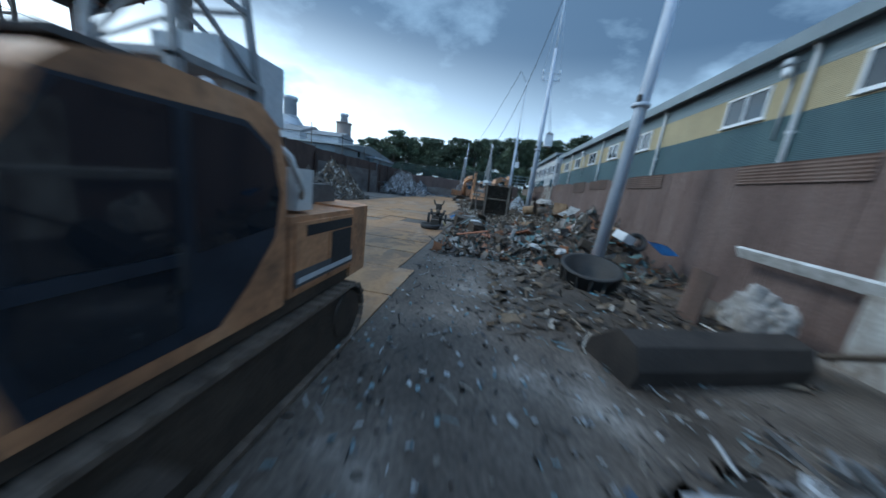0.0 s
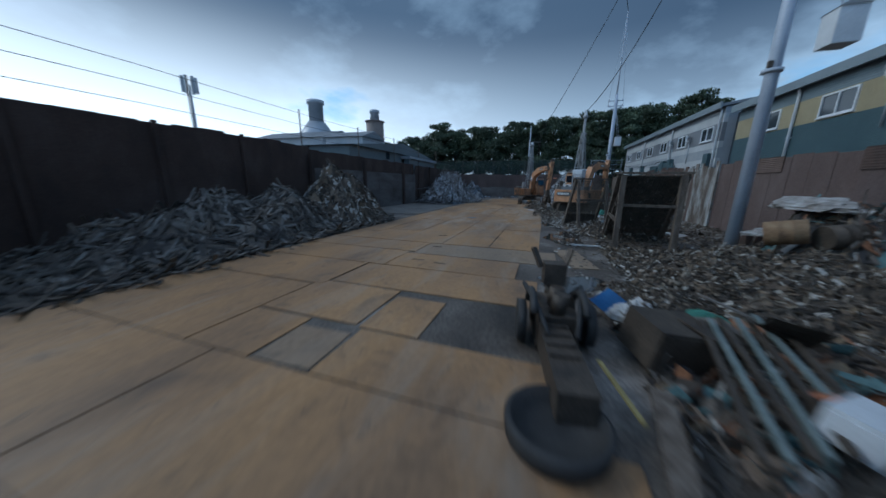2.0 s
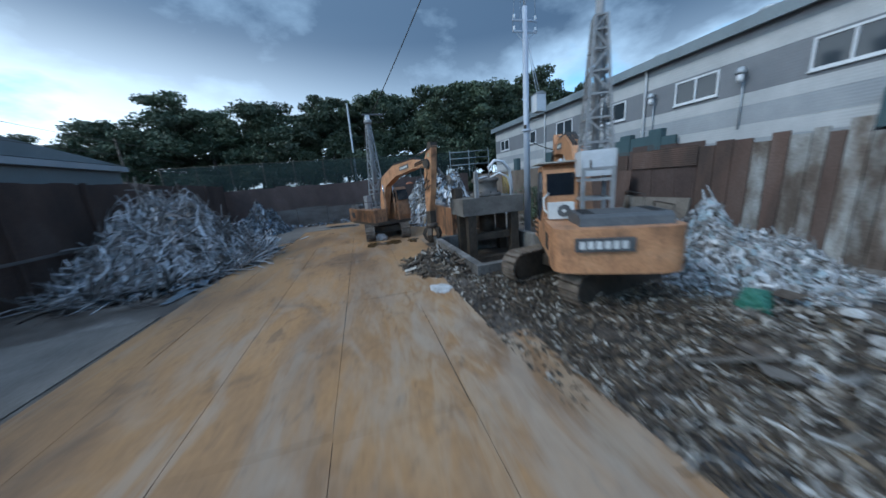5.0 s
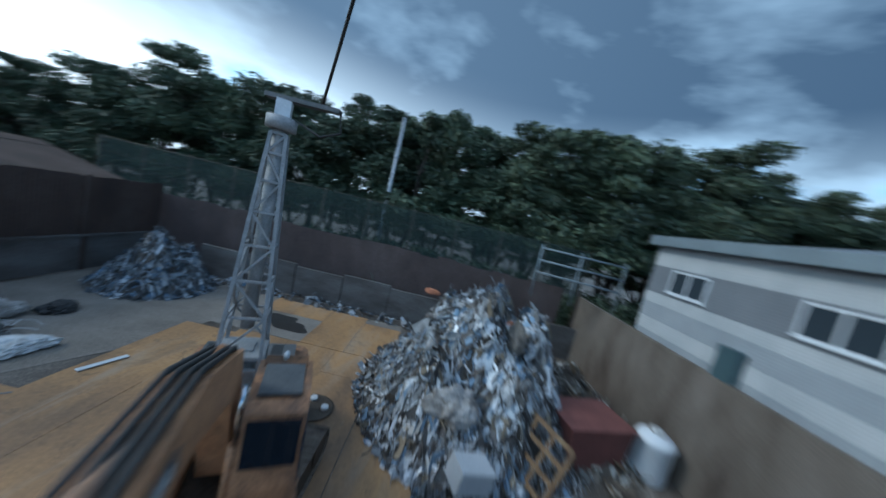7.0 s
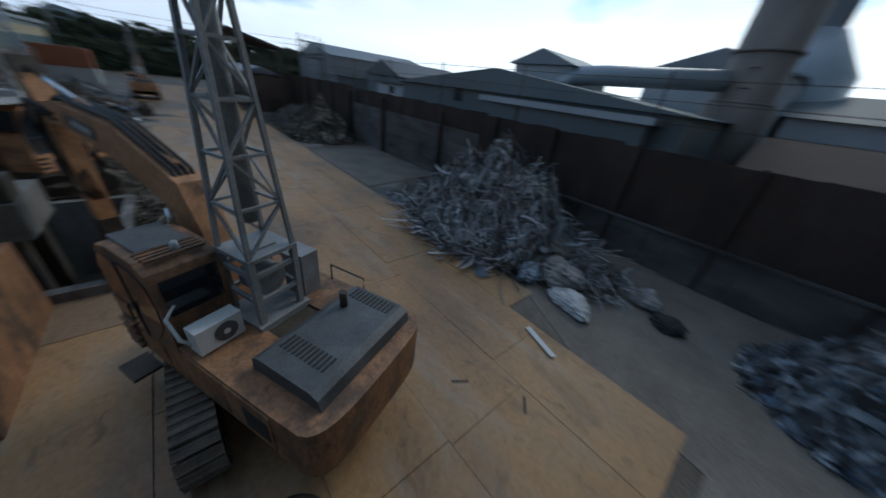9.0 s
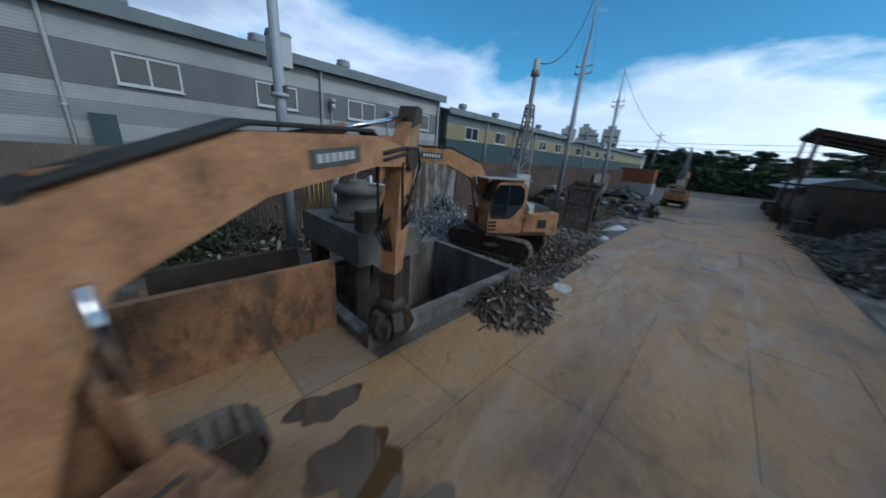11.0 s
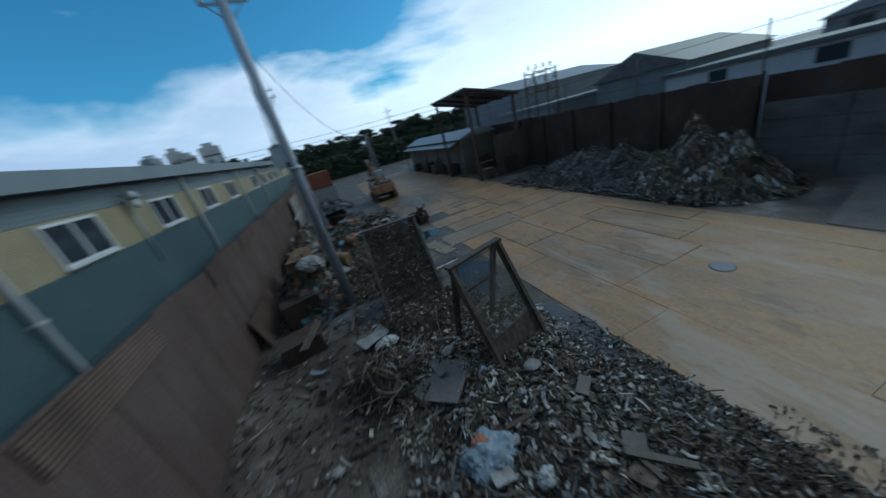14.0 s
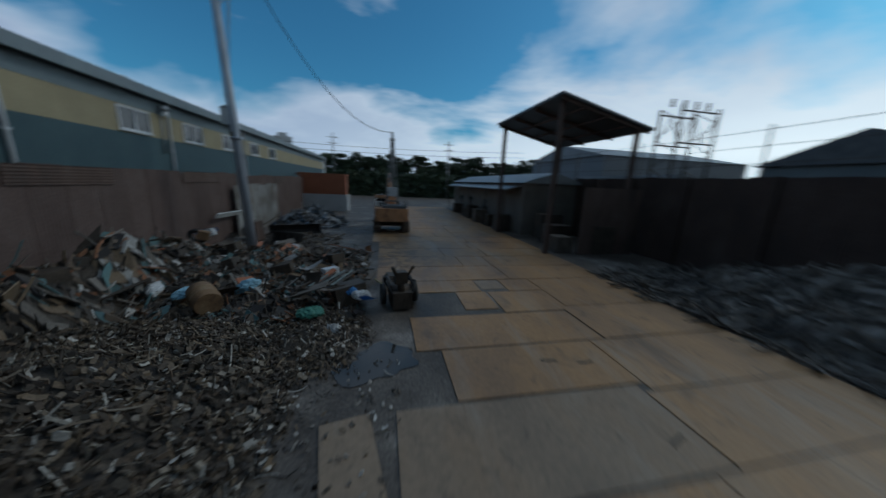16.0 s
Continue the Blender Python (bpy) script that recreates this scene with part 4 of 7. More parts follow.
for i in range(4):
    part("insulator", one(lathe, [(0.06, 0), (0.13, 0.1), (0.06, 0.2), (0.13, 0.3), (0.06, 0.4), (0.12, 0.5)], 10, (-1.5 + i, 0, 9.95)), M_STEEL, pyl)

# open shed by the entrance
shed = thing("canopy", pose(0, 0, 0), "open steel canopy with a sloping sheet roof on posts", "canopy")
part("roof", one(prism, [(-15.8, 8.0), (-9.3, 9.50), (-9.3, 9.65), (-15.8, 8.15)], 2.0, 11.9, "xz"), M_HOOD, shed)
for x, y, z in ((-9.8, 2.7, 9.38), (-9.8, 11.2, 9.38), (-15.3, 2.7, 8.1), (-15.3, 11.2, 8.1)):
    part("post", one(box, x - 0.13, x + 0.13, y - 0.13, y + 0.13, 0, z - 0.03), M_RUST, shed)
for y in (2.3, 5.4, 8.5, 11.6):
    part("rafter", one(prism, [(-15.7, 7.82), (-9.4, 9.28), (-9.4, 9.48), (-15.7, 8.01)], y, y + 0.1, "xz"), M_RUST, shed)
for x, z in ((-14.2, 8.18), (-12.6, 8.55), (-11.0, 8.92)):
    part("purlin", one(box, x - 0.05, x + 0.05, 2.1, 11.8, z - 0.02, z + 0.1), M_RUST, shed)
part("side_panel", one(box, -16.2, -12.0, 11.4, 11.5, 0, 4.4), M_RUST, shed, "rusty brown side sheet")
off = block("site_office", -17, -11.5, -22, 4.0, 4.6, M_CONC, "low grey site office with a projecting awning", "office", "gable", 1.0, M_ROOF, "y", [(-17, 1.4, 1.6, 1.2), (-12, 1.4, 1.6, 1.2), (-6, 1.4, 1.6, 1.2)])
part("awning", one(prism, [(-11.45, 4.3), (-9.9, 3.9), (-9.9, 4.0), (-11.45, 4.4)], -21, 3.5, "xz"), M_ROOF, off)
for y in (-20, -14, -8, -2, 3):
    part("post", one(box, -10.1, -9.98, y, y + 0.12, 0, 3.92), M_STEEL, off)
for i, (x, y, w, hh) in enumerate(((-10.6, 1.5, 1.2, 1.6), (-12.5, 8.0, 1.8, 1.5), (-11.2, 10.6, 1.2, 1.1), (-13.8, 11.0, 1.6, 1.9), (-10.4, -4.5, 1.4, 1.5), (-10.7, -1.6, 1.1, 1.2), (-10.5, -8.2, 1.3, 1.7), (-10.8, -11.5, 1.0, 1.1), (-10.5, -15.5, 1.3, 1.4), (-13.2, 5.6, 1.9, 2.1))):
    bm = bev(one(box, x - w / 2, x + w / 2, y - 0.6, y + 0.6, 0, hh), 0.08, 2)
    solid("crate", bm, M_STEEL if i % 2 or i > 4 else M_WOOD, "grimy crate of parts standing under the canopy", "crate", group="crates by the canopy")

box_c = thing("container", pose(9.3, -14, 0), "rust red shipping container raised on a pale block wall", "container")
part("base_wall", one(box, -3.9, 3.9, -1.3, 1.3, 0, 2.2), M_PALE, box_c)
part("body", bev(one(box, -3.7, 3.7, -1.2, 1.2, 2.2, 4.85), 0.03, 1), M_BOXRED, box_c)
for x in (-3.7, 3.6):
    part("corner_post", one(box, x, x + 0.1, 1.16, 1.26, 2.2, 4.87), M_BOXRED, box_c)
for i in range(3):
    part("lettering_bar", one(box, 2.0 + 0.42 * i, 2.3 + 0.42 * i, 1.204, 1.215, 4.2, 4.5), M_PIPEW, box_c)
block("pale_hall", 13, 26, -40, -31, 8.0, M_PALE, "pale far building beyond the container", "building", "flat")


# ---- excavators ----
M_SHOE = mat("muddy track steel", [(0.06, 0.05, 0.042), (0.14, 0.11, 0.085), (0.21, 0.175, 0.14)], 2.0, 0.75, bump=0.4, fine=0.3)


def lattice(parent, z0, z1, w0, w1, pipe_top, swing=False):
    for sx in (-1, 1):
        for sy in (-1, 1):
            part("mast_leg", one(beam, (sx * w0, sy * w0, z0), (sx * w1, sy * w1, z1), 0.065), M_MAST, parent)
    k = 7
    lv = [z0 + (z1 - z0) * (1 - (1 - i / k) ** 1.25) for i in range(k + 1)]
    for i, (a, b) in enumerate(zip(lv, lv[1:])):
        wa, wb = (w0 + (w1 - w0) * (z - z0) / (z1 - z0) for z in (a, b))
        cs = [(-1, -1), (1, -1), (1, 1), (-1, 1)]
        for j in range(4):
            p, q = cs[j], cs[(j + 1) % 4]
            part("brace", one(beam, (p[0] * wb, p[1] * wb, b), (q[0] * wb, q[1] * wb, b), 0.045), M_MAST, parent)
            s, e = (p, q) if (i + j) % 2 else (q, p)
            part("brace", one(beam, (s[0] * wa, s[1] * wa, a), (e[0] * wb, e[1] * wb, b), 0.04), M_MAST, parent)
    pr, hr = (0.13, 0.27) if swing else (0.10, 0.20)
    part("mast_pipe", one(tube, [(0, 0, z0 + 0.45), (0, 0, pipe_top)], pr, 14), M_MAST, parent)
    bm = B()
    lathe(bm, [(hr - 0.08, pipe_top - 0.26), (hr, pipe_top - 0.24), (hr, pipe_top - 0.02), (hr - 0.08, pipe_top)], 18)
    cap = part("mast_head", bm, M_MAST, parent)
    if swing:
        part("swivel_arm", bev(one(box, -0.35, 1.05, -0.10, 0.10, pipe_top + 0.30, pipe_top + 0.38), 0.02, 1), M_HOOD, cap, "dark swivel arm").matrix_basis = pose(0, 0, 0, 0, 0, 69)
        part("cable_loop", one(tube, [(0.38, 0.98, pipe_top + 0.34), (0.45, 1.05, pipe_top - 0.05), (0.30, 0.7, pipe_top - 0.20), (0.1, 0.2, pipe_top)], 0.025, 6), M_BLACK, cap)
    part("swivel_box", bev(one(box, -pr, pr, -pr, pr, pipe_top, pipe_top + (0.30 if swing else 0.42)), 0.02, 1), M_BOXG, cap)
    return cap


def track(parent, y, turn):
    m = pose(0, 0, 0, 0, 0, turn)
    L, R = 1.72, 0.44
    out = [(-L - R * math.sin(math.pi * k / 8), R + 0.03 - R * math.cos(math.pi * k / 8)) for k in range(9)]
    out += [(L + R * math.sin(math.pi * k / 8), R + 0.03 + R * math.cos(math.pi * k / 8)) for k in range(9)]
    bm = B()
    prism(bm, [(x * 0.94, 0.05 + (z - 0.03) * 0.9 + 0.02) for x, z in out], y - 0.22, y + 0.22)
    body = part("track_frame", bm, M_STEEL, parent)
    body.matrix_basis = m
    bm = one(box, -0.085, 0.085, -0.30, 0.30, -0.03, 0.02)
    box(bm, 0.04, 0.075, -0.30, 0.30, -0.06, -0.03)
    box(bm, -0.075, -0.05, -0.30, 0.30, -0.045, -0.03)
    shoe = mesh_of("track_shoe", bm, M_SHOE)
    per = 0.19
    straight, arc = 2 * L, math.pi * R
    total = 2 * straight + 2 * arc
    n = int(total / per)
    for i in range(n):
        s = i * total / n
        if s < straight:
            p, a = (-L + s, 0.03), 0.0
        elif s < straight + arc:
            a = (s - straight) / R
            p = (L + R * math.sin(a), R + 0.03 - R * math.cos(a))
        elif s < 2 * straight + arc:
            p, a = (L - (s - straight - arc), 2 * R + 0.03), math.pi
        else:
            a = math.pi + (s - 2 * straight - arc) / R
            p = (-L + R * math.sin(a), R + 0.03 - R * math.cos(a))
        sh = new("track_shoe", shoe)
        sh.parent = body
        sh.matrix_basis = Matrix.Translation((p[0], y, p[1])) @ Matrix.Rotation(-a, 4, "Y")
    for x, rr in ((-L, 0.36), (L, 0.36)):
        bm = B()
        tube(bm, [(x, y - 0.26, R + 0.03), (x, y + 0.26, R + 0.03)], rr, 16)
        w = part("sprocket", bm, M_STEEL, parent)
        w.matrix_basis = m


def excavator(at, heading, track_turn, paint, label, cab_top, boom, arm, grab_z, roof_plate=False, cabinet="rear", mast_top=8.0, box_at=(-1.06, -0.30, 3.15, 3.82), panel=None, mast_at=(-0.75, -0.05), mw=0.46, tail=0.0, ac_y=0.0, lat_top=None, limb_paint=None):
    ex = thing("excavator", pose(*at, 0, 0, heading), label, "excavator", "electric material-handling excavators")
    for y in (-1.18, 1.18):
        track(ex, y, track_turn)
    cf = part("car_body", bev(one(box, -0.95, 0.95, -0.95, 0.95, 0.42, 0.80), 0.06, 1), M_STEEL, ex)
    cf.matrix_basis = pose(0, 0, 0, 0, 0, track_turn)
    part("slew_ring", one(lathe, [(0.75, 0.75), (0.75, 1.0)], 24), M_STEEL, ex)
    part("deck", bev(one(box, -2.0 - tail, 1.45, -1.32, 1.32, 0.98, 1.16), 0.03, 1), M_STEEL, ex)
    # side housings with doors
    for y0, y1, x0, x1 in ((0.42, 1.36, -1.9 - tail, -0.50), (-1.36, -0.45, -1.9 - tail, 1.25)):
        side = part("side_housing", bev(one(box, x0, x1, y0, y1, 1.16, 2.02), 0.05, 2), paint, ex)
        ys = y1 + 0.006 if y1 > 0 else y0 - 0.006
        n = 2 if x1 < 0 else 3
        for i in range(n):
            a = x0 + 0.04 + (x1 - x0 - 0.08) * i / n
            b = x0 + 0.04 + (x1 - x0 - 0.08) * (i + 1) / n - 0.03
            part("door", bev(one(box, a, b, min(ys, ys - 0.02 * (1 if y1 > 0 else -1)), max(ys, ys + 0.02 * (1 if y1 > 0 else -1)), 1.22, 1.96), 0.012, 1), paint, side)
        part("vent_grille", one(box, x0 + 0.12, x0 + 0.62, min(ys, ys + 0.03 * (1 if y1 > 0 else -1)), max(ys, ys + 0.03 * (1 if y1 > 0 else -1)), 1.36, 1.78), M_BLACK, side, "dark mesh grille")
    if not tail and not roof_plate:
        trim = part("trim_strip", bev(one(box, -1.86, -0.55, 1.382, 1.392, 1.26, 1.44), 0.004, 1), M_HOOD, ex, "dark trim strip with a bright line")
        part("bright_line", one(box, -1.84, -0.60, 1.393, 1.398, 1.30, 1.36), M_BOXG, trim)
        part("side_slot", bev(one(box, -1.80, -0.75, 1.382, 1.392, 1.80, 1.92), 0.004, 1), M_BLACK, ex, "dark air slot")
    part("engine_bay", one(box, -1.9 - tail, -0.30, -0.45, 0.42, 1.16, 1.98), M_STEEL, ex)
    # counterweight, rounded at the back
    o = [(-1.85, -1.37), (-1.85, 1.37)] + [(-2.05 - 0.66 * abs(math.cos(a)) ** 0.42, 1.37 * math.copysign(abs(math.sin(a)) ** 0.55, math.sin(a))) for a in [math.pi / 2 - math.pi * k / 16 for k in range(1, 16)]]
    bm = one(prism, o[::-1], 1.02, 2.05, "xy")
    bev(bm, 0.07, 2)
    cw = part("counterweight", bm, paint, ex)
    cw.location.x = -tail
    if panel:
        part("logo_panel", bev(one(box, -2.775, -2.74, panel[0], panel[1], 1.55, 1.86), 0.01, 1), M_HOOD, cw, "dark maker's panel on the counterweight")
    for i in range(6 if panel else 0):
        part("logo_bar", one(box, -2.79, -2.776, panel[0] + 0.14 + 0.17 * i, panel[0] + 0.26 + 0.17 * i, 1.62, 1.79), M_ACW, cw)
    part("name_plate", one(box, -2.60, -2.53, 0.80, 1.0, 1.55, 1.66), M_ACW, cw)
    # hood with slots
    hood = part("engine_hood", bev(one(prism, [(-2.42, 2.02), (-2.36, 2.24), (-2.22, 2.31), (-1.17, 2.31), (-1.04, 2.23), (-1.02, 2.02)], -1.14, 1.0 if tail else 0.78), 0.04, 2), M_HOOD, ex, "dark grey louvred engine hood")
    hood.location.x = -tail
    for side in (-1, 1):
        for i in range(11):
            x = -2.12 + 0.085 * i
            part("louvre", one(box, x, x + 0.04, side * 0.74 - 0.34, side * 0.74 - 0.06, 2.312, 2.322), M_BLACK, hood)
    part("exhaust", one(tube, [(-1.35, -0.55, 2.3), (-1.35, -0.55, 2.62)], 0.07, 10), M_STEEL, hood)
    # cab
    t = cab_top
    prof = [(-0.42, 1.12), (1.36, 1.12), (1.44, 1.5), (1.40, 2.1), (1.12, t - 0.22), (0.98, t - 0.08), (0.6, t), (-0.15, t - 0.02), (-0.36, t - 0.16), (-0.46, t - 0.5), (-0.46, 1.5)]
    cab = part("cab", bev(one(prism, prof, 0.42, 1.36), 0.12, 3), paint, ex, "operator's cab")
    zb, zt = t - 1.74 + 0.90, t - 0.22
    zd = t - 1.74
    door = [(0.30, zd), (1.30, zd), (1.37, zd + 0.36), (1.32, zd + 0.9), (1.06, t - 0.20), (0.0, t - 0.17), (-0.27, t - 0.34), (-0.37, t - 0.75), (-0.30, zd + 0.62), (0.02, zd + 0.25)]
    dr = part("door", bev(one(prism, door, 1.345, 1.368), 0.008, 1), M_NAVY, cab, "dark navy cab door")
    glassy = [(0.55, zb - 0.25), (1.24, zb - 0.25), (1.24, zb + 0.3), (1.02, zt), (0.55, zt)]
    part("door_window", one(prism, glassy, 1.360, 1.374), M_CABGLASS, dr, "dark tinted door glass")
    part("lower_window", one(prism, [(0.58, zd + 0.12), (1.24, zd + 0.12), (1.30, zd + 0.34), (1.28, zd + 0.56), (0.58, zd + 0.56)], 1.360, 1.374), M_CABGLASS, dr, "dark lower door glass")
    rear = [(-0.30, zb - 0.18), (0.45, zb - 0.28), (0.45, zt), (0.0, zt), (-0.26, zt - 0.18), (-0.36, zt - 0.5)]
    part("side_window", one(prism, rear, 1.360, 1.374), M_CABGLASS, cab, "dark tinted side glass")
    part("door_pillar", bev(one(box, 0.46, 0.54, 1.362, 1.385, t - 1.70, zt), 0.008, 1), M_NAVY, cab)
    part("door_frame", one(box, 0.50, 1.27, 1.362, 1.38, zb - 0.34, zb - 0.26), M_NAVY, cab)
    part("side_window", one(prism, glassy, 0.405, 0.425), M_CABGLASS, cab)
    part("windscreen", one(prism, [(0.50, zb - 0.1), (1.28, zb - 0.1), (1.28, zt), (0.50, zt)], 0, 0.012, "yz"), M_CABGLASS, cab).matrix_basis = pose(1.395, 0, zb - 0.1, 0, -11.5, 0) @ pose(0, 0, -(zb - 0.1))
    part("rear_window", bev(one(box, -0.475, -0.455, 0.52, 1.27, t - 0.88, t - 0.26), 0.008, 1), M_CABGLASS, cab, "rear window")
    part("door_handle", one(tube, [(0.58, 1.37, zb - 0.5), (0.58, 1.42, zb - 0.5), (0.58, 1.42, zb - 0.2), (0.58, 1.37, zb - 0.2)], 0.015, 6), M_BLACK, cab)
    hatch = part("roof_hatch", bev(one(box, 0.05, 0.95, 0.55, 1.22, t - 0.02, t + 0.02), 0.01, 1), M_HOOD, cab)
    for i in range(4):
        part("roof_rib", bev(one(box, -0.28 + 0.1 * i, -0.23 + 0.1 * i, 0.5, 1.27, t - 0.03, t + 0.012), 0.008, 1), paint, cab)
    part("beacon", one(lathe, [(0.06, t), (0.05, t + 0.12), (0.02, t + 0.15)], 10, (-0.18, 0.85, 0)), M_BOXG, cab)
    if roof_plate:
        part("sun_roof", bev(one(box, -0.5, 1.75, 0.30, 1.50, t + 0.03, t + 0.07), 0.01, 1), mat("bare pale sheet", [(0.30, 0.28, 0.25), (0.40, 0.38, 0.34)], 1.5, 0.5, fine=0.1), cab, "pale flat sun roof sheet")
    if t > 3.2:
        # no recess is cut: a flat black plate gives the steps' shade
        part("step_well", one(box, 0.96, 1.36, 1.352, 1.366, 1.20, zd - 0.04), M_BLACK, cab, "flat black plate for the shade of the step recess")
        for i in range(4):
            part("step_guard", bev(one(box, 0.96, 1.40, 1.367, 1.43, 1.20 + 0.17 * i, 1.245 + 0.17 * i), 0.008, 1), paint, cab)
    side = part("cab_hatch", bev(one(box, 0.10, 0.85, 1.352, 1.372, 1.18, max(1.2, zd - 0.06)), 0.008, 1), paint, cab) if t > 3.2 else None
    part("step", bev(one(box, 0.9, 1.5, 1.3, 1.75, 0.60, 0.66), 0.01, 1), M_STEEL, ex)
    # air conditioner on the deck behind the cab
    ac = part("air_conditioner", bev(one(box, -1.0, -0.72, 0.62, 1.28, 2.06, 2.50), 0.02, 2), M_ACW, ex, "off-white air conditioner unit")
    ac.location.y = ac_y
    part("fan_grille", one(tube, [(-1.012, 0.88, 2.28), (-1.002, 0.88, 2.28)], 0.17, 20), M_HOOD, ac)
    part("fan_hub", one(tube, [(-1.022, 0.88, 2.28), (-1.013, 0.88, 2.28)], 0.05, 12), M_ACW, ac)
    part("pipe_hose", one(tube, [(-0.8, 1.28, 2.2), (-0.7, 1.36, 2.3), (-0.5, 1.36, 2.6), (-0.46, 1.2, 2.75)], 0.03, 6), M_ACW, ac)
    # mast with its cabinet
    mast = part("mast_base", bev(one(box, mast_at[0] - 0.5, mast_at[0] + 0.5, mast_at[1] - 0.5, mast_at[1] + 0.5, 1.98, 2.10), 0.02, 1), M_MAST, ex)
    mast_root = part("mast_platform", bev(one(box, -mw - 0.05, mw + 0.05, -mw - 0.05, mw + 0.05, 3.30, 3.37), 0.01, 1), M_MAST, mast)
    mast_root.location = (mast_at[0], mast_at[1], 0)
    for sx in (-1, 1):
        for sy in (-1, 1):
            part("support_leg", one(beam, (mast_at[0] + sx * mw, mast_at[1] + sy * mw, 2.02), (mast_at[0] + sx * mw, mast_at[1] + sy * mw, 3.34), 0.10), M_MAST, mast)
    for z in (2.55, 3.05):
        for sy in (-1, 1):
            part("support_rail", one(beam, (mast_at[0] - mw, mast_at[1] + sy * mw, z), (mast_at[0] + mw, mast_at[1] + sy * mw, z), 0.07), M_MAST, mast)
        for sx in (-1, 1):
            part("support_rail", one(beam, (mast_at[0] + sx * mw, mast_at[1] - mw, z), (mast_at[0] + sx * mw, mast_at[1] + mw, z), 0.07), M_MAST, mast)
    holder = part("mast", one(box, -0.2, 0.2, -0.2, 0.2, 3.372, 3.40), M_MAST, ex, "grey lattice power mast")
    holder.location = (mast_at[0], mast_at[1], 0)
    lattice(holder, 3.37, lat_top or mast_top - 0.75, mw, 0.13, mast_top - 0.42, cabinet == "side")
    if cabinet == "rear":
        c0, c1, cz0, cz1 = box_at
        cb = part("cabinet", bev(one(box, c0, c1, mast_at[1] - 0.42, mast_at[1] + 0.42, cz0, cz1), 0.02, 1), M_BOXG, ex, "pale grey electrical cabinet")
        part("cabinet_door", one(box, c0 - 0.015, c0 - 0.002, mast_at[1] - 0.37, mast_at[1] + 0.37, cz0 + 0.05, cz1 - 0.05), M_BOXG, cb)
        part("cabinet_handle", one(box, c0 - 0.04, c0 - 0.016, 0.25, 0.28, cz0 + 0.2, cz0 + 0.4), M_STEEL, cb)
    else:
        cb = part("cabinet", bev(one(box, mast_at[0] - 0.3, mast_at[0] + 0.25, mast_at[1] - 0.95, mast_at[1] - 0.57, 2.02, 2.95), 0.02, 1), M_MAST, ex, "small grey electrical cabinet")
        part("drum", one(tube, [(mast_at[0] - 0.2, mast_at[1], 2.75), (mast_at[0] + 0.2, mast_at[1], 2.75)], 0.30, 18), M_MAST, ex)
    for pts in ([(-0.4, -1.3, 2.02), (-0.4, -1.3, 2.55), (0.9, -1.3, 2.55), (0.9, -1.3, 2.02)], [(-1.0, -1.3, 2.02), (-1.0, -1.3, 2.4), (-1.9, -1.3, 2.4), (-1.9, -1.3, 2.05)]):
        part("handrail", one(tube, pts, 0.022, 6), M_STEEL, ex)
    # boom, arm, cylinders, grapple; points are (forward, up)
    def limb(name, mid, w, depths, lab=""):
        top, bot = [], []
        for i, (x, z) in enumerate(mid):
            a = Vector(mid[min(i + 1, len(mid) - 1)]) - Vector(mid[max(i - 1, 0)])
            nrm = Vector((-a.y, a.x)).normalized() * depths[i] / 2
            top.append((x + nrm.x, z + nrm.y))
            bot.append((x - nrm.x, z - nrm.y))
        bm = one(prism, (top + bot[::-1])[::-1], -w / 2, w / 2)
        return part(name, bev(bm, 0.025, 1), limb_paint or paint, ex, lab)
    bo = limb("boom", boom, 0.46, [0.42, 0.62, 0.78, 0.70, 0.50, 0.36], "cranked boom")
    a, b = Vector((boom[-3][0], 0, boom[-3][1])), Vector((boom[-2][0], 0, boom[-2][1]))
    mid = (a * 0.45 + b * 0.55)
    tilt = math.degrees(math.atan2(b.z - a.z, b.x - a.x))
    for s in (-1, 1):
        pl = part("logo_panel", bev(one(box, -0.52, 0.52, -0.008, 0.008, -0.12, 0.12), 0.004, 1), M_HOOD, bo, "dark maker's panel on the boom")
        pl.matrix_basis = pose(mid.x, s * 0.24, mid.z, 0, -tilt, 0)
        for i in range(6):
            part("logo_bar", one(box, -0.40 + 0.135 * i, -0.31 + 0.135 * i, -0.013, 0.013, -0.06, 0.06), M_ACW, pl)
    ar = limb("arm", arm, 0.36, [0.30, 0.66, 0.62, 0.46, 0.34], "dipper arm")
    def cyl(p, q, y, name):
        p, q = Vector((p[0], y, p[1])), Vector((q[0], y, q[1]))
        c = part(name, one(tube, [p, p.lerp(q, 0.58)], 0.085, 12), paint, ex)
        part("rod", one(tube, [p.lerp(q, 0.58), q], 0.048, 10), M_CHROME, c)
    for y in (-0.36, 0.36):
        cyl((1.15, 1.35), (boom[2][0] + 0.05, boom[2][1] - 0.15), y, "boom_cylinder")
    cyl((boom[2][0] + 0.1, boom[2][1] + 0.48), (arm[0][0], arm[0][1] - 0.02), 0.0, "arm_cylinder")
    part("pin", one(tube, [(boom[-1][0], -0.28, boom[-1][1]), (boom[-1][0], 0.28, boom[-1][1])], 0.10, 12), M_STEEL, ex)
    for k, y in enumerate((-0.14, -0.05, 0.05, 0.14)):
        pts = [(boom[i][0], y, boom[i][1] + (0.36, 0.40, 0.47, 0.43, 0.33, 0.30)[i]) for i in range(1, 5)]
        pts += [(boom[-1][0] + 0.25, y + 0.16, boom[-1][1] - 0.35), (arm[2][0] - 0.42, y + 0.16, arm[2][1] - 0.3 - 0.08 * k), (arm[3][0] - 0.2, y * 0.6, arm[3][1])]
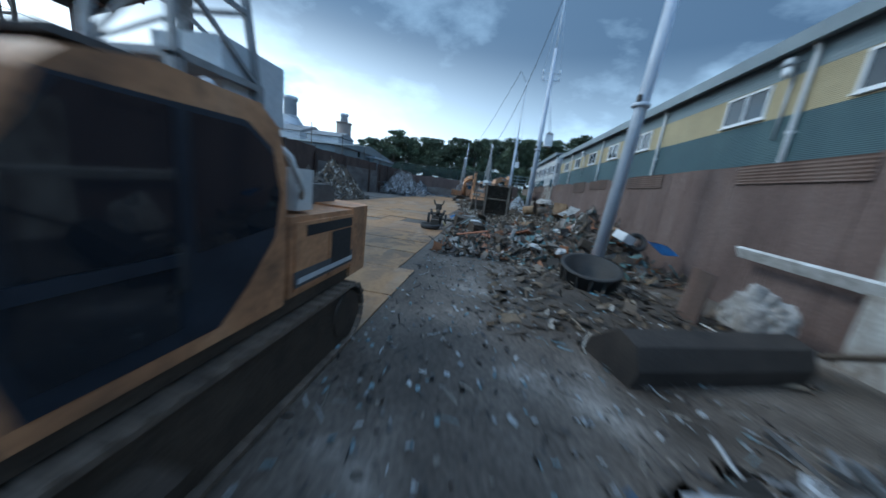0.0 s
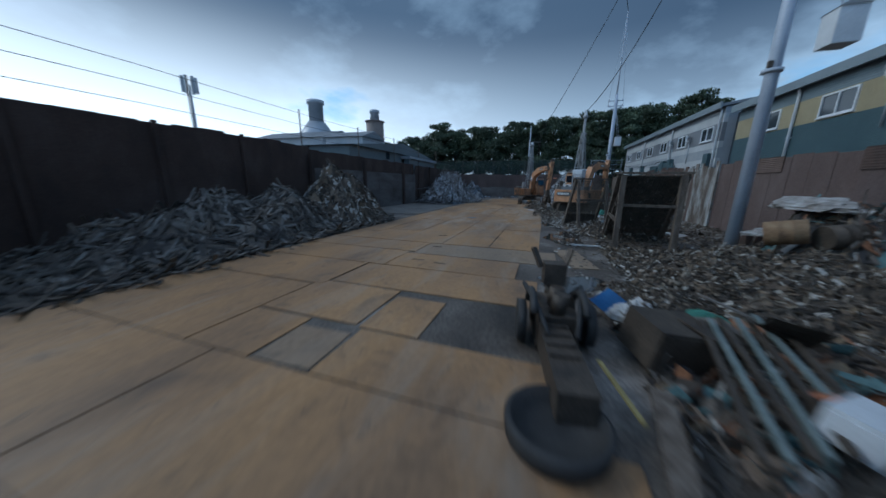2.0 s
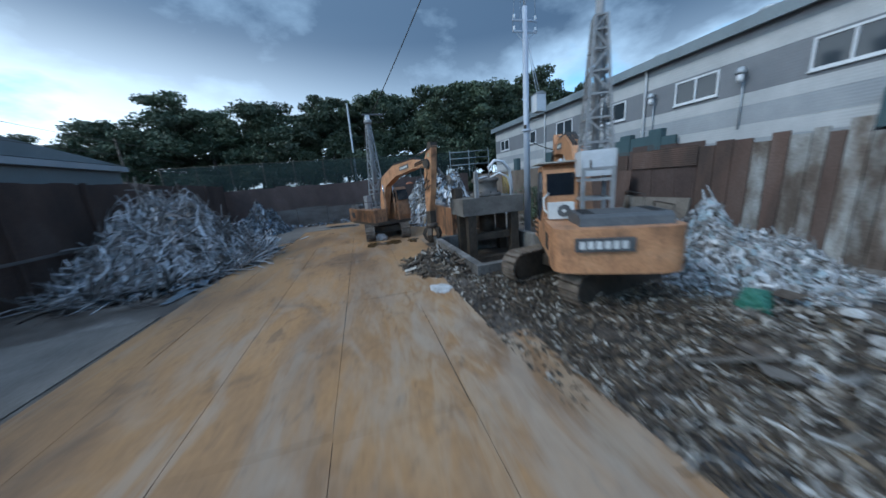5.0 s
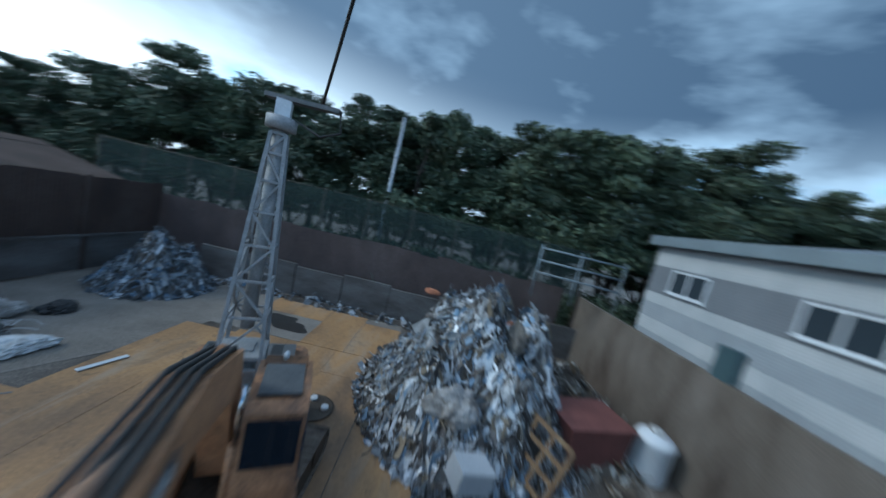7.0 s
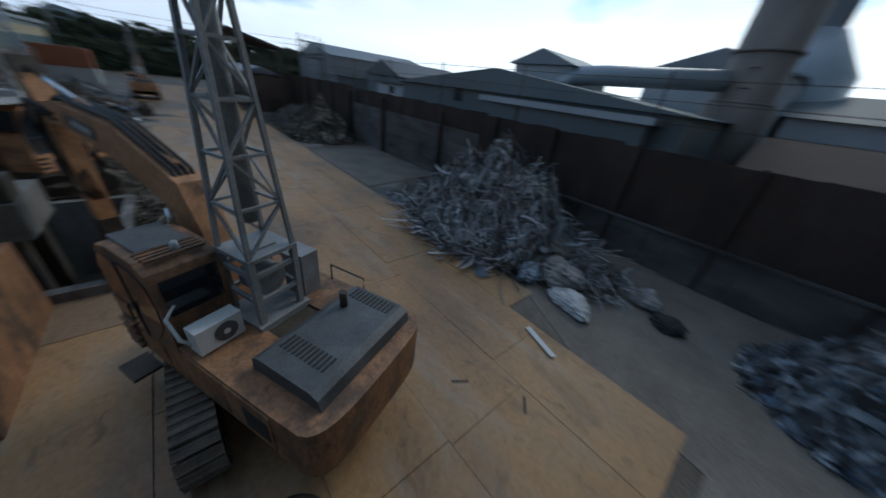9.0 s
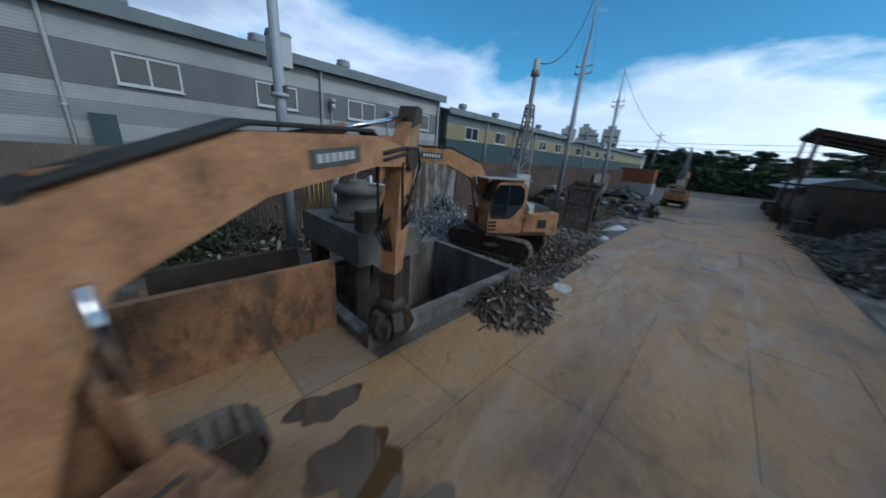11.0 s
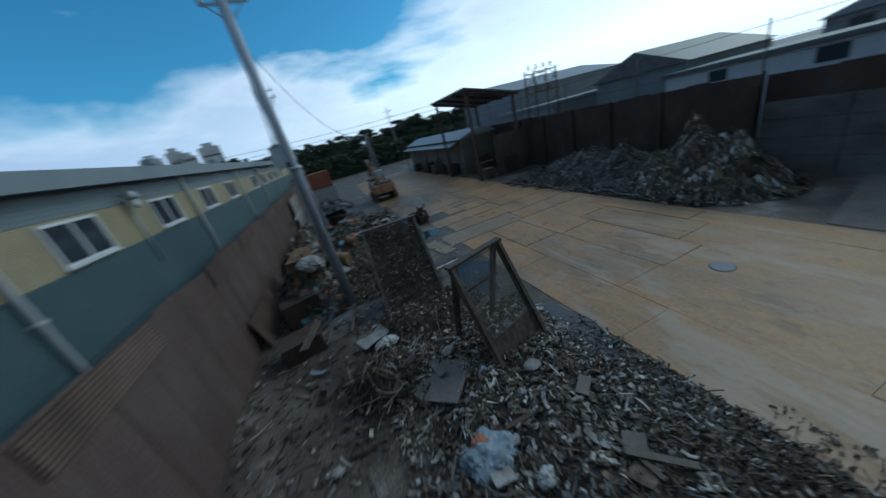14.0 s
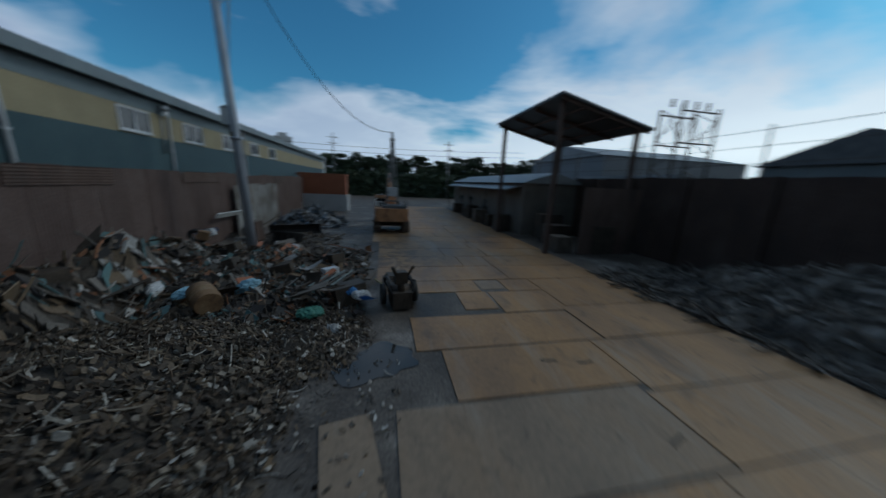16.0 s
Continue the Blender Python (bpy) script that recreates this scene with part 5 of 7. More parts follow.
        part("hose", one(tube, pts, 0.036, 6), M_BLACK, ex)
    for side in (-1, 1):
        loop = [(boom[-1][0] - 0.35, side * 0.25, boom[-1][1] - 0.1), (arm[1][0] - 0.55, side * 0.30, arm[1][1] - 0.25), (arm[2][0] - 0.30, side * 0.30, arm[2][1] - 0.35), (arm[2][0] + 0.12, side * 0.26, arm[2][1] - 0.05), (arm[2][0] + 0.02, side * 0.22, arm[2][1] + 0.35)]
        part("hose", one(tube, loop, 0.03, 6), M_BLACK, ex)
    if tail:
        for side in (-1, 1):
            y = side * 0.25
            part("hose", one(tube, [(boom[-1][0] - 1.1, y, boom[-1][1] + 0.08), (boom[-1][0] - 0.4, y * 1.1, boom[-1][1] + 0.20), (arm[1][0] + 0.10, y * 1.15, arm[1][1] + 0.12), (arm[1][0] + 0.26, y * 1.2, arm[1][1] - 0.22), (arm[1][0] - 0.02, y * 1.2, arm[1][1] - 0.75), (arm[2][0] - 0.22, y * 1.2, arm[2][1] - 0.05), (arm[2][0] - 0.16, y * 1.2, arm[2][1] - 0.28), (arm[2][0] + 0.12, y * 1.1, arm[2][1] - 0.20), (arm[2][0] + 0.34, y, arm[2][1] - 0.02)], 0.036, 8), M_BLACK, ar, "looped black hydraulic hose")
            part("hose", one(tube, [(boom[-1][0] - 1.1, y, boom[-1][1] - 0.04), (boom[-1][0] - 0.3, y * 1.1, boom[-1][1] + 0.10), (arm[1][0] + 0.06, y * 1.1, arm[1][1] - 0.15), (arm[2][0] + 0.05, y * 1.1, arm[2][1] + 0.30), (arm[2][0] - 0.20, y * 1.1, arm[2][1] + 0.05), (arm[2][0] + 0.30, y, arm[2][1] + 0.22)], 0.028, 8), M_BLACK, ar)
            part("sticker", one(box, arm[1][0] + 0.02, arm[1][0] + 0.20, y * 0.735 - 0.004, y * 0.735 + 0.004, arm[1][1] + 0.22, arm[1][1] + 0.42), M_YELLOW, ar, "worn yellow warning sticker")
            part("pivot_boss", one(tube, [(boom[-1][0], side * 0.17, boom[-1][1]), (boom[-1][0], side * 0.30, boom[-1][1])], 0.24, 18), M_STEEL, ar, "greasy dark pivot boss")
        part("cylinder_bracket", bev(one(prism, [(arm[0][0] - 0.34, arm[0][1] - 0.30), (arm[0][0] + 0.14, arm[0][1] - 0.12), (arm[0][0] + 0.12, arm[0][1] + 0.14), (arm[0][0] - 0.12, arm[0][1] + 0.16)], -0.21, 0.21), 0.03, 2), M_STEEL, ar, "greasy black cylinder bracket")
    tip = arm[-1]
    gr = part("grapple", bev(one(box, tip[0] - 0.20, tip[0] + 0.20, -0.20, 0.20, grab_z + 0.75, tip[1] + 0.06), 0.06, 1), M_STEEL, ex, "grimy orange peel grapple")
    part("rotator", one(lathe, [(0.34, grab_z + 0.55), (0.34, grab_z + 0.78), (0.2, grab_z + 0.85)], 16, (tip[0], 0, 0)), M_STEEL, gr)
    for i in range(5):
        a = 2 * math.pi * i / 5 + 0.3
        o = [(0.18, 0.62), (0.46, 0.52), (0.58, 0.20), (0.44, -0.12), (0.22, -0.30), (0.30, -0.08), (0.38, 0.18), (0.30, 0.36)]
        tine = part("tine", bev(one(prism, [(x, z + grab_z) for x, z in o][::-1], -0.13, 0.13), 0.015, 1), M_STEEL, gr)
        tine.matrix_basis = pose(tip[0], 0, 0, 0, 0, math.degrees(a))
    return ex


BOOM = [(0.45, 1.55), (1.0, 2.75), (1.75, 3.80), (3.05, 4.32), (4.7, 4.36), (5.65, 4.20)]
ARM = [(5.95, 4.98), (5.72, 4.25), (5.85, 3.2), (6.0, 2.3), (6.05, 1.75)]
excavator((0.0, 1.75, 0.02), -90, 0, M_ORANGE, "faded orange tracked excavator with a grey power mast", 2.98, BOOM, ARM, 0.55, False, "rear", 8.1, (-1.72, -0.80, 3.0, 3.72))
excavator((3.01, 43.39, 0.22), 62, -52, M_ORANGE, "bright orange tracked excavator with a pale sun roof", 3.55, BOOM, ARM, 0.30, True, "rear", 8.75, (-1.06, -0.30, 3.15, 3.80), (-0.25, 0.95), (-0.68, 0.07), 0.36, lat_top=6.9)
BOOM_C = [(0.20, 1.55), (0.55, 2.90), (0.95, 3.80), (2.50, 4.40), (4.75, 4.62), (6.05, 4.52)]
ARM_C = [(6.42, 5.42), (6.12, 4.62), (5.95, 3.40), (5.82, 2.50), (5.76, 1.90)]
excavator((-2.06, 57.62, 0.02), -67, -23, M_ORANGE_OLD, "worn rusty orange excavator with grey lattice mast", 3.45, BOOM_C, ARM_C, 0.45, False, "side", 8.5, mast_at=(-0.74, 0.0), mw=0.38, tail=0.72, limb_paint=M_ORANGE)



# ---- poles and wires ----
def pole(x, y, top, collar, arm_z, box_z, hang, label, rod, lean=0.0):
    p = thing("utility_pole", pose(x, y, 0, 0, lean, 0), label, "utility pole", "painted steel power poles")
    part("shaft", one(tube, [(0, 0, 0), (0, 0, top)], 0.20, 18, 0.13), M_POLE, p)
    part("top_rod", one(tube, [(0, 0, top - 0.3), (0, 0, top + rod)], 0.075, 10, 0.04), M_POLE, p)
    for dx, dy in ((-0.75, 0), (0.75, 0), (0, 0.5)):
        part("guy_wire", one(tube, [(dx, dy, arm_z), (0, 0, top + rod - 0.3)], 0.014, 5), M_POLE, p)
    part("collar", one(lathe, [(0.20, collar), (0.28, collar + 0.02), (0.28, collar + 0.12), (0.20, collar + 0.14)], 18), M_POLE, p)
    for a in (0.6, 3.7):
        part("bracket", bev(one(box, 0.18 * math.cos(a) - 0.06, 0.18 * math.cos(a) + 0.06, 0.22 * math.sin(a) - 0.06, 0.22 * math.sin(a) + 0.06, collar + 0.16, collar + 0.36), 0.01, 1), M_STEEL, p)
    part("conduit", one(tube, [(0.24, 0.05, 0.4), (0.22, 0.05, collar), (0.17, 0.05, top - 0.5)], 0.035, 8), M_POLE, p)
    if arm_z:
        for z in (arm_z, arm_z + 0.55):
            arm = part("crossarm", one(beam, (-0.75, 0, z), (0.75, 0, z), 0.08), M_POLE, p)
            for dx in (-0.65, 0.0, 0.65):
                part("insulator", one(lathe, [(0.05, z + 0.04), (0.08, z + 0.10), (0.05, z + 0.16), (0.07, z + 0.24)], 8, (dx, 0, 0)), M_PIPEW, arm)
        part("brace", one(beam, (-0.6, 0, arm_z), (0, 0, arm_z - 0.6), 0.04), M_POLE, p)
        part("brace", one(beam, (0.6, 0, arm_z), (0, 0, arm_z - 0.6), 0.04), M_POLE, p)
    if box_z:
        w = thing("counterweight_box", pose(x + hang[0], y + hang[1], box_z), "pale grey steel weight box hung from a pole by cables", "weight box", "hanging weight boxes")
        part("shell", bev(one(box, -0.30, 0.30, -0.30, 0.30, -0.45, 0.45), 0.02, 1), M_BOXG, w)
        part("lid", bev(one(prism, [(-0.33, 0.45), (0.33, 0.45), (0.10, 0.60), (-0.10, 0.60)], -0.33, 0.33), 0.01, 1), M_MAST, w)
        for dx in (-0.08, 0.08):
            part("cable", one(tube, [(dx, 0, 0.58), (dx * 0.5 - hang[0], -hang[1] - 0.03, (arm_z or top) - box_z)], 0.022, 6), M_POLE, w)
        part("hook", one(tube, [(0, 0, 0.55), (0.05, 0, 0.68), (0, 0, 0.75)], 0.03, 6), M_STEEL, w)
    return p


pole(7.55, 11.15, 13.4, 5.9, 12.2, 7.6, (2.35, -4.2), "pale blue grey steel pole rusting at its foot", 3.2, 2.5)
pole(6.80, 27.40, 14.6, 6.55, 12.2, 7.15, (0.50, -1.6), "pale grey steel pole standing in the scrap", 4.5)
pole(6.42, 52.35, 12.4, 6.0, 11.2, 7.45, (0.62, -0.3), "pale blue grey steel pole beside the press", 8.0)
far_pole = thing("street_pole", pose(-6.2, 81.0, 0), "thin pale pole among the trees behind the end wall", "pole")
part("shaft", one(tube, [(0, 0, 0), (0, 0, 15.5)], 0.16, 10, 0.10), M_POLE, far_pole)


def wire(pts, r=0.02, label="black power cable sagging between a pole and a mast"):
    full = []
    for (a, b, sag) in pts:
        for i in range(13):
            t = i / 12
            p = Vector(a).lerp(Vector(b), t)
            p.z -= sag * 4 * t * (1 - t)
            full.append(p)
    solid("power_cable", one(tube, full, r, 6), M_BLACK, label, "cable", group="overhead cables")


wire([((-0.08, 2.5, 8.15), (8.2, 11.15, 16.2), 2.6)], 0.025)
wire([((2.63, 42.82, 8.85), (6.80, 27.40, 18.8), 1.8)], 0.025)
wire([((-2.0, 59.0, 8.55), (5.1, 47.3, 20.1), 0.35), ((5.1, 47.3, 20.1), (6.42, 52.35, 20.3), 0.1)], 0.03)
wire([((6.42, 52.35, 5.6), (11.1, 51.0, 5.2), 0.7)], 0.025)
wire([((-40, -55, 14), (60, -62, 15), 1.5)], 0.05, "distant power line across the sky")
wire([((-40, -55, 12.6), (60, -62, 13.6), 1.5)], 0.05, "distant power line across the sky")
for x, y in ((-17.5, -57), (14, -58), (38, -60)):
    dp = thing("street_pole", pose(x, y, 0), "distant concrete power pole with crossarms", "pole", "distant poles")
    part("shaft", one(tube, [(0, 0, 0), (0, 0, 16)], 0.22, 8, 0.14), M_MAST, dp)
    for z in (13.5, 15.0):
        part("crossarm", one(beam, (-1.4, 0, z), (1.4, 0, z), 0.12), M_STEEL, dp)


# ---- pit, press and screens ----
x0, x1, y0, y1 = PIT
pit = thing("scrap_pit", pose(0, 0, 0), "sunken concrete pit with a raised stained rim", "pit", kind="structure")
part("pit_wall", bev(one(box, x0 - 0.32, x0, y0 - 0.32, y1 + 0.32, -3.0, 0.42), 0.03, 1), M_PITC, pit)
part("pit_wall", bev(one(box, x1, x1 + 0.32, y0 - 0.32, y1 + 0.32, -3.0, 0.42), 0.03, 1), M_PITC, pit)
part("pit_wall", bev(one(box, x0 + 0.003, x1 - 0.003, y0 - 0.32, y0, -3.0, 0.415), 0.03, 1), M_PITC, pit)
part("pit_wall", bev(one(box, x0 + 0.003, x1 - 0.003, y1, y1 + 0.32, -3.0, 0.30), 0.03, 1), M_PITC, pit)
part("pit_floor", one(box, x0 + 0.003, x1 - 0.003, y0 + 0.003, y1 - 0.003, -3.0, -2.85), M_SOIL, pit)

press = thing("scrap_press", pose(3.2, 51.4, 0), "grimy hydraulic scrap press with white hoses on top", "scrap press")
for x, y in ((-1.25, -0.75), (1.25, -0.75), (-1.25, 0.75), (1.25, 0.75)):
    part("column", bev(one(box, x - 0.22, x + 0.22, y - 0.22, y + 0.22, -2.84, 2.1), 0.03, 1), M_STEEL, press)
part("crosshead", bev(one(box, -1.75, 1.75, -1.05, 1.05, 1.65, 2.55), 0.06, 2), mat("dusty press steel", [(0.10, 0.09, 0.08), (0.20, 0.185, 0.165)], 1.5, 0.7, bump=0.4, fine=0.25), press)
part("ram", one(tube, [(0, 0, 0.5), (0, 0, 1.7)], 0.45, 20), M_STEEL, press)
part("platen", bev(one(box, -1.0, 1.0, -0.8, 0.8, 0.25, 0.6), 0.04, 1), M_STEEL, press)
part("bed", bev(one(box, -1.5, 1.5, -1.0, 1.0, -1.2, -0.7), 0.03, 1), M_STEEL, press)
cy = part("main_cylinder", one(lathe, [(0.85, 2.55), (0.85, 2.72), (0.66, 2.78), (0.64, 3.30), (0.74, 3.34), (0.74, 3.52), (0.3, 3.56), (0.28, 3.72)], 26), MATS["dusty press steel"], press)
for i in range(8):
    a = i * math.pi / 4
    part("bolt", one(tube, [(0.72 * math.cos(a), 0.72 * math.sin(a), 2.72), (0.72 * math.cos(a), 0.72 * math.sin(a), 2.82)], 0.05, 6), M_STEEL, cy)
part("hose", one(tube, [(0.25, 0, 3.6), (0.22, -0.1, 4.1), (0.5, -0.2, 4.42), (1.0, -0.2, 4.35), (1.45, -0.1, 3.9), (1.62, 0, 3.2), (1.62, 0, 2.5)], 0.085, 10), M_PIPEW, press, "thick white hose")
part("hose", one(tube, [(0.1, -0.5, 3.55), (0.5, -0.75, 3.75), (1.0, -0.75, 3.5), (1.2, -0.7, 3.0), (1.2, -0.7, 2.5)], 0.06, 10), M_PIPEW, press, "white hose")
part("side_post", bev(one(box, -0.95, -0.78, -0.95, -0.70, 2.5, 3.9), 0.02, 1), M_MAST, press)
part("side_post", bev(one(box, -1.7, -1.3, 0.2, 0.9, 2.5, 3.1), 0.04, 1), M_STEEL, press)
part("pipe_run", one(tube, [(-0.9, -0.8, 3.5), (-0.3, -0.6, 3.6), (0.0, -0.3, 3.6)], 0.045, 8), M_PIPEW, press)
rail = part("guard_rail", one(tube, [(1.6, 0.3, 2.55), (1.6, 0.3, 3.6), (1.6, 1.0, 3.6), (1.6, 1.0, 2.55)], 0.025, 6), mat("faded yellow paint", [(0.45, 0.34, 0.08), (0.55, 0.43, 0.12)], 2, 0.6), press)
for i in range(4):
    part("bar", one(tube, [(1.6, 0.4 + 0.15 * i, 2.55), (1.6, 0.4 + 0.15 * i, 3.6)], 0.018, 5), MATS["faded yellow paint"], rail)
part("wall_plate", bev(one(box, -1.55, -1.35, 1.6, 5.6, 0.0, 1.9), 0.03, 1), M_ORANGE_OLD, press, "rusty orange steel side plate of the baling trough")
part("wall_plate", bev(one(box, 1.0, 1.2, 1.6, 5.0, 0.0, 1.5), 0.03, 1), M_STEEL, press, "grimy steel side plate of the baling trough")
part("trough_floor", one(box, -1.348, 0.998, 1.6, 4.99, 0.05, 0.12), M_ORANGE_OLD, press)
part("end_plate", bev(one(box, -1.35, 1.0, 5.0, 5.15, 0.12, 1.1), 0.02, 1), M_ORANGE_OLD, press)


def screen(name, m, w, h, run, back, label, board):
    """A leaning sieve: a framed grid that rises to h over a run towards -y, propped by two legs that splay back."""
    s = thing(name, m, label, "sieve", "leaning scrap sieves")
    for x in (-w / 2, w / 2):
        part("side_rail", one(beam, (x, run, 0.02), (x, 0, h), 0.12, 0.24), M_WOOD, s)
        thick = 0.30 if w > 2.2 else 0.16
        part("leg", one(beam, (x * 0.86, -back, 0.0), (x * 0.86, -0.06, h - 0.02), thick, 0.20 if w > 2.2 else 0.14), M_WOOD, s)
        if w > 2.2:
            part("brace", one(beam, (x * 0.86, -back * 0.7, h * 0.36), (x, run * 0.52, h * 0.44), 0.12, 0.10), M_WOOD, s)
            part("brace", one(beam, (x * 0.86, 0.10, h * 0.80), (x * 0.98, run * 0.75, 0.25), 0.13, 0.10), M_WOOD, s)
    part("top_rail", one(beam, (-w / 2 - 0.12, -0.02, h + 0.07), (w / 2 + 0.12, -0.02, h + 0.07), 0.24, 0.08), M_WOOD, s)
    part("bottom_rail", one(beam, (-w / 2, run - 0.05, 0.12), (w / 2, run - 0.05, 0.12), 0.12, 0.16), M_WOOD, s)
    part("tie_rail", one(beam, (-w / 2, -back * 0.4 - 0.04, h * 0.6), (w / 2, -back * 0.4 - 0.04, h * 0.6), 0.10, 0.12), M_WOOD, s)
    part("foot_board", one(prism, [(run * 0.98, 0.10), (run * (1 - board), h * board + 0.07), (run * (1 - board), h * board + 0.02), (run * 0.98, 0.05)], -w / 2 + 0.07, w / 2 - 0.07, "yz"), M_WOOD, s, "grey board across the sieve's foot")
    net = part("grid", one(beam, (-w / 2, 0.02, h - 0.06), (w / 2, 0.02, h - 0.06), 0.03), M_MESH, s, "steel sieve grid clogged with dirt")
    n = int(w / 0.085)
    for i in range(1, n):
        x = -w / 2 + w * i / n
        part("wire", one(beam, (x, run * (1 - board), h * board), (x, 0.03, h - 0.05), 0.014), M_MESH, net)
    k = int(math.hypot(run, h) / 0.085)
    for i in range(1, k):
        t = board + (1 - board) * i / k
        part("wire", one(beam, (-w / 2, run * (1 - t), h * t + 0.012), (w / 2, run * (1 - t), h * t + 0.012), 0.014), M_MESH, net)
    return s


M_MESH = mat("dusty sieve wire", [(0.07, 0.062, 0.05), (0.16, 0.145, 0.12)], 3, 0.8, fine=0.3)
s1 = screen("sieve", pose(2.55, 33.75, 0, 0, 0, 16), 1.95, 3.0, 1.35, 0.80, "leaning steel sieve on timber legs", 0.26)
s2 = screen("sieve", pose(4.0, 27.88, 0, 0, 0, -4), 2.45, 3.18, 2.75, 0.25, "large dirt-clogged sieve on timber trestle legs", 0.20)


# ---- scrap heaps ----
def curved(n, rs, L, W, H, k, m, curl):
    """n bent bars of k segments with m-sided section, as arrays of corners and faces."""
    s = np.linspace(-0.5, 0.5, k + 1)[None, :] * rs.uniform(*L, n)[:, None]
    c = rs.uniform(-curl, curl, n)[:, None] + 1e-4
    px, pz, ang = np.sin(c * s) / c, (1 - np.cos(c * s)) / c, c * s
    wob = rs.uniform(-0.5, 0.5, n)[:, None] * s * s * curl * 0.6
    a = (np.arange(m) + 0.5) * 2 * np.pi / m
    w, h = rs.uniform(*W, n)[:, None, None] / 2, rs.uniform(*H, n)[:, None, None] / 2
    if m == 4:
        cy, cz = np.sign(np.cos(a)), np.sign(np.sin(a))
    else:
        cy, cz = np.cos(a), np.sin(a)
    y = wob[..., None] + w * cy
    off = h * cz
    v = np.stack([px[..., None] - np.sin(ang)[..., None] * off, y + 0 * off, pz[..., None] + np.cos(ang)[..., None] * off], -1)
    v = v.reshape(n, -1, 3)
    f = []
    for i in range(k):
        for j in range(m):
            f.append((i * m + j, i * m + (j + 1) % m, (i + 1) * m + (j + 1) % m, (i + 1) * m + j))
    caps = [tuple(range(m))[::-1], tuple(k * m + j for j in range(m))]
    return v, f, caps


def turned(n, rs, tilt):
    yaw, pitch, roll = rs.uniform(0, 2 * np.pi, n), rs.normal(0, tilt, n), rs.normal(0, tilt * 1.3, n)
    cy, sy, cp, sp, cr, sr = np.cos(yaw), np.sin(yaw), np.cos(pitch), np.sin(pitch), np.cos(roll), np.sin(roll)
    z, o = np.zeros(n), np.ones(n)
    def mt(*r):
        return np.stack([np.stack(q, -1) for q in r], -2)
    return mt((cy, -sy, z), (sy, cy, z), (z, z, o)) @ mt((cp, z, sp), (z, o, z), (-sp, z, cp)) @ mt((o, z, z), (z, cr, -sr), (z, sr, cr))


KINDS = {
    # count share, length, width, height, segments, sides, curl
    "mix": [(0.30, (0.10, 0.55), (0.08, 0.40), (0.006, 0.02), 3, 4, 2.5), (0.22, (0.3, 1.5), (0.02, 0.07), (0.015, 0.04), 4, 4, 1.2), (0.18, (0.08, 0.35), (0.06, 0.28), (0.05, 0.22), 1, 4, 0.1), (0.16, (0.2, 1.0), (0.03, 0.10), (0.03, 0.10), 3, 6, 1.5), (0.14, (0.3, 0.9), (0.2, 0.6), (0.008, 0.03), 4, 4, 1.6)],
    "shred": [(0.58, (0.08, 0.32), (0.03, 0.14), (0.006, 0.03), 2, 4, 6.0), (0.28, (0.06, 0.2), (0.04, 0.15), (0.02, 0.08), 1, 4, 0.5), (0.14, (0.3, 0.9), (0.015, 0.05), (0.012, 0.03), 3, 4, 2.0)],
    "cable": [(0.46, (1.4, 4.2), (0.030, 0.065), (0.030, 0.06), 13, 5, 1.7), (0.42, (1.1, 3.4), (0.06, 0.17), (0.008, 0.02), 11, 4, 1.7), (0.12, (0.3, 0.9), (0.15, 0.4), (0.008, 0.02), 4, 4, 2.2)],
    "pipe": [(0.60, (0.7, 2.4), (0.05, 0.13), (0.05, 0.12), 4, 6, 1.1), (0.25, (0.5, 1.6), (0.05, 0.2), (0.01, 0.05), 4, 4, 1.1), (0.15, (0.25, 0.7), (0.2, 0.5), (0.02, 0.12), 3, 4, 1.5)],
    "wood": [(0.7, (0.6, 1.7), (0.04, 0.14), (0.02, 0.07), 2, 4, 0.3), (0.3, (0.3, 0.8), (0.1, 0.3), (0.01, 0.04), 3, 4, 1.0)],
}


def field(seed):
    rs = np.random.RandomState(seed)
    ks, ph = rs.uniform(0.5, 2.6, (7, 2)) * rs.choice([-1, 1], (7, 2)), rs.uniform(0, 6.28, 7)
    return lambda x, y: sum(np.sin(k[0] * x + k[1] * y + p) for k, p in zip(ks, ph)) / 7


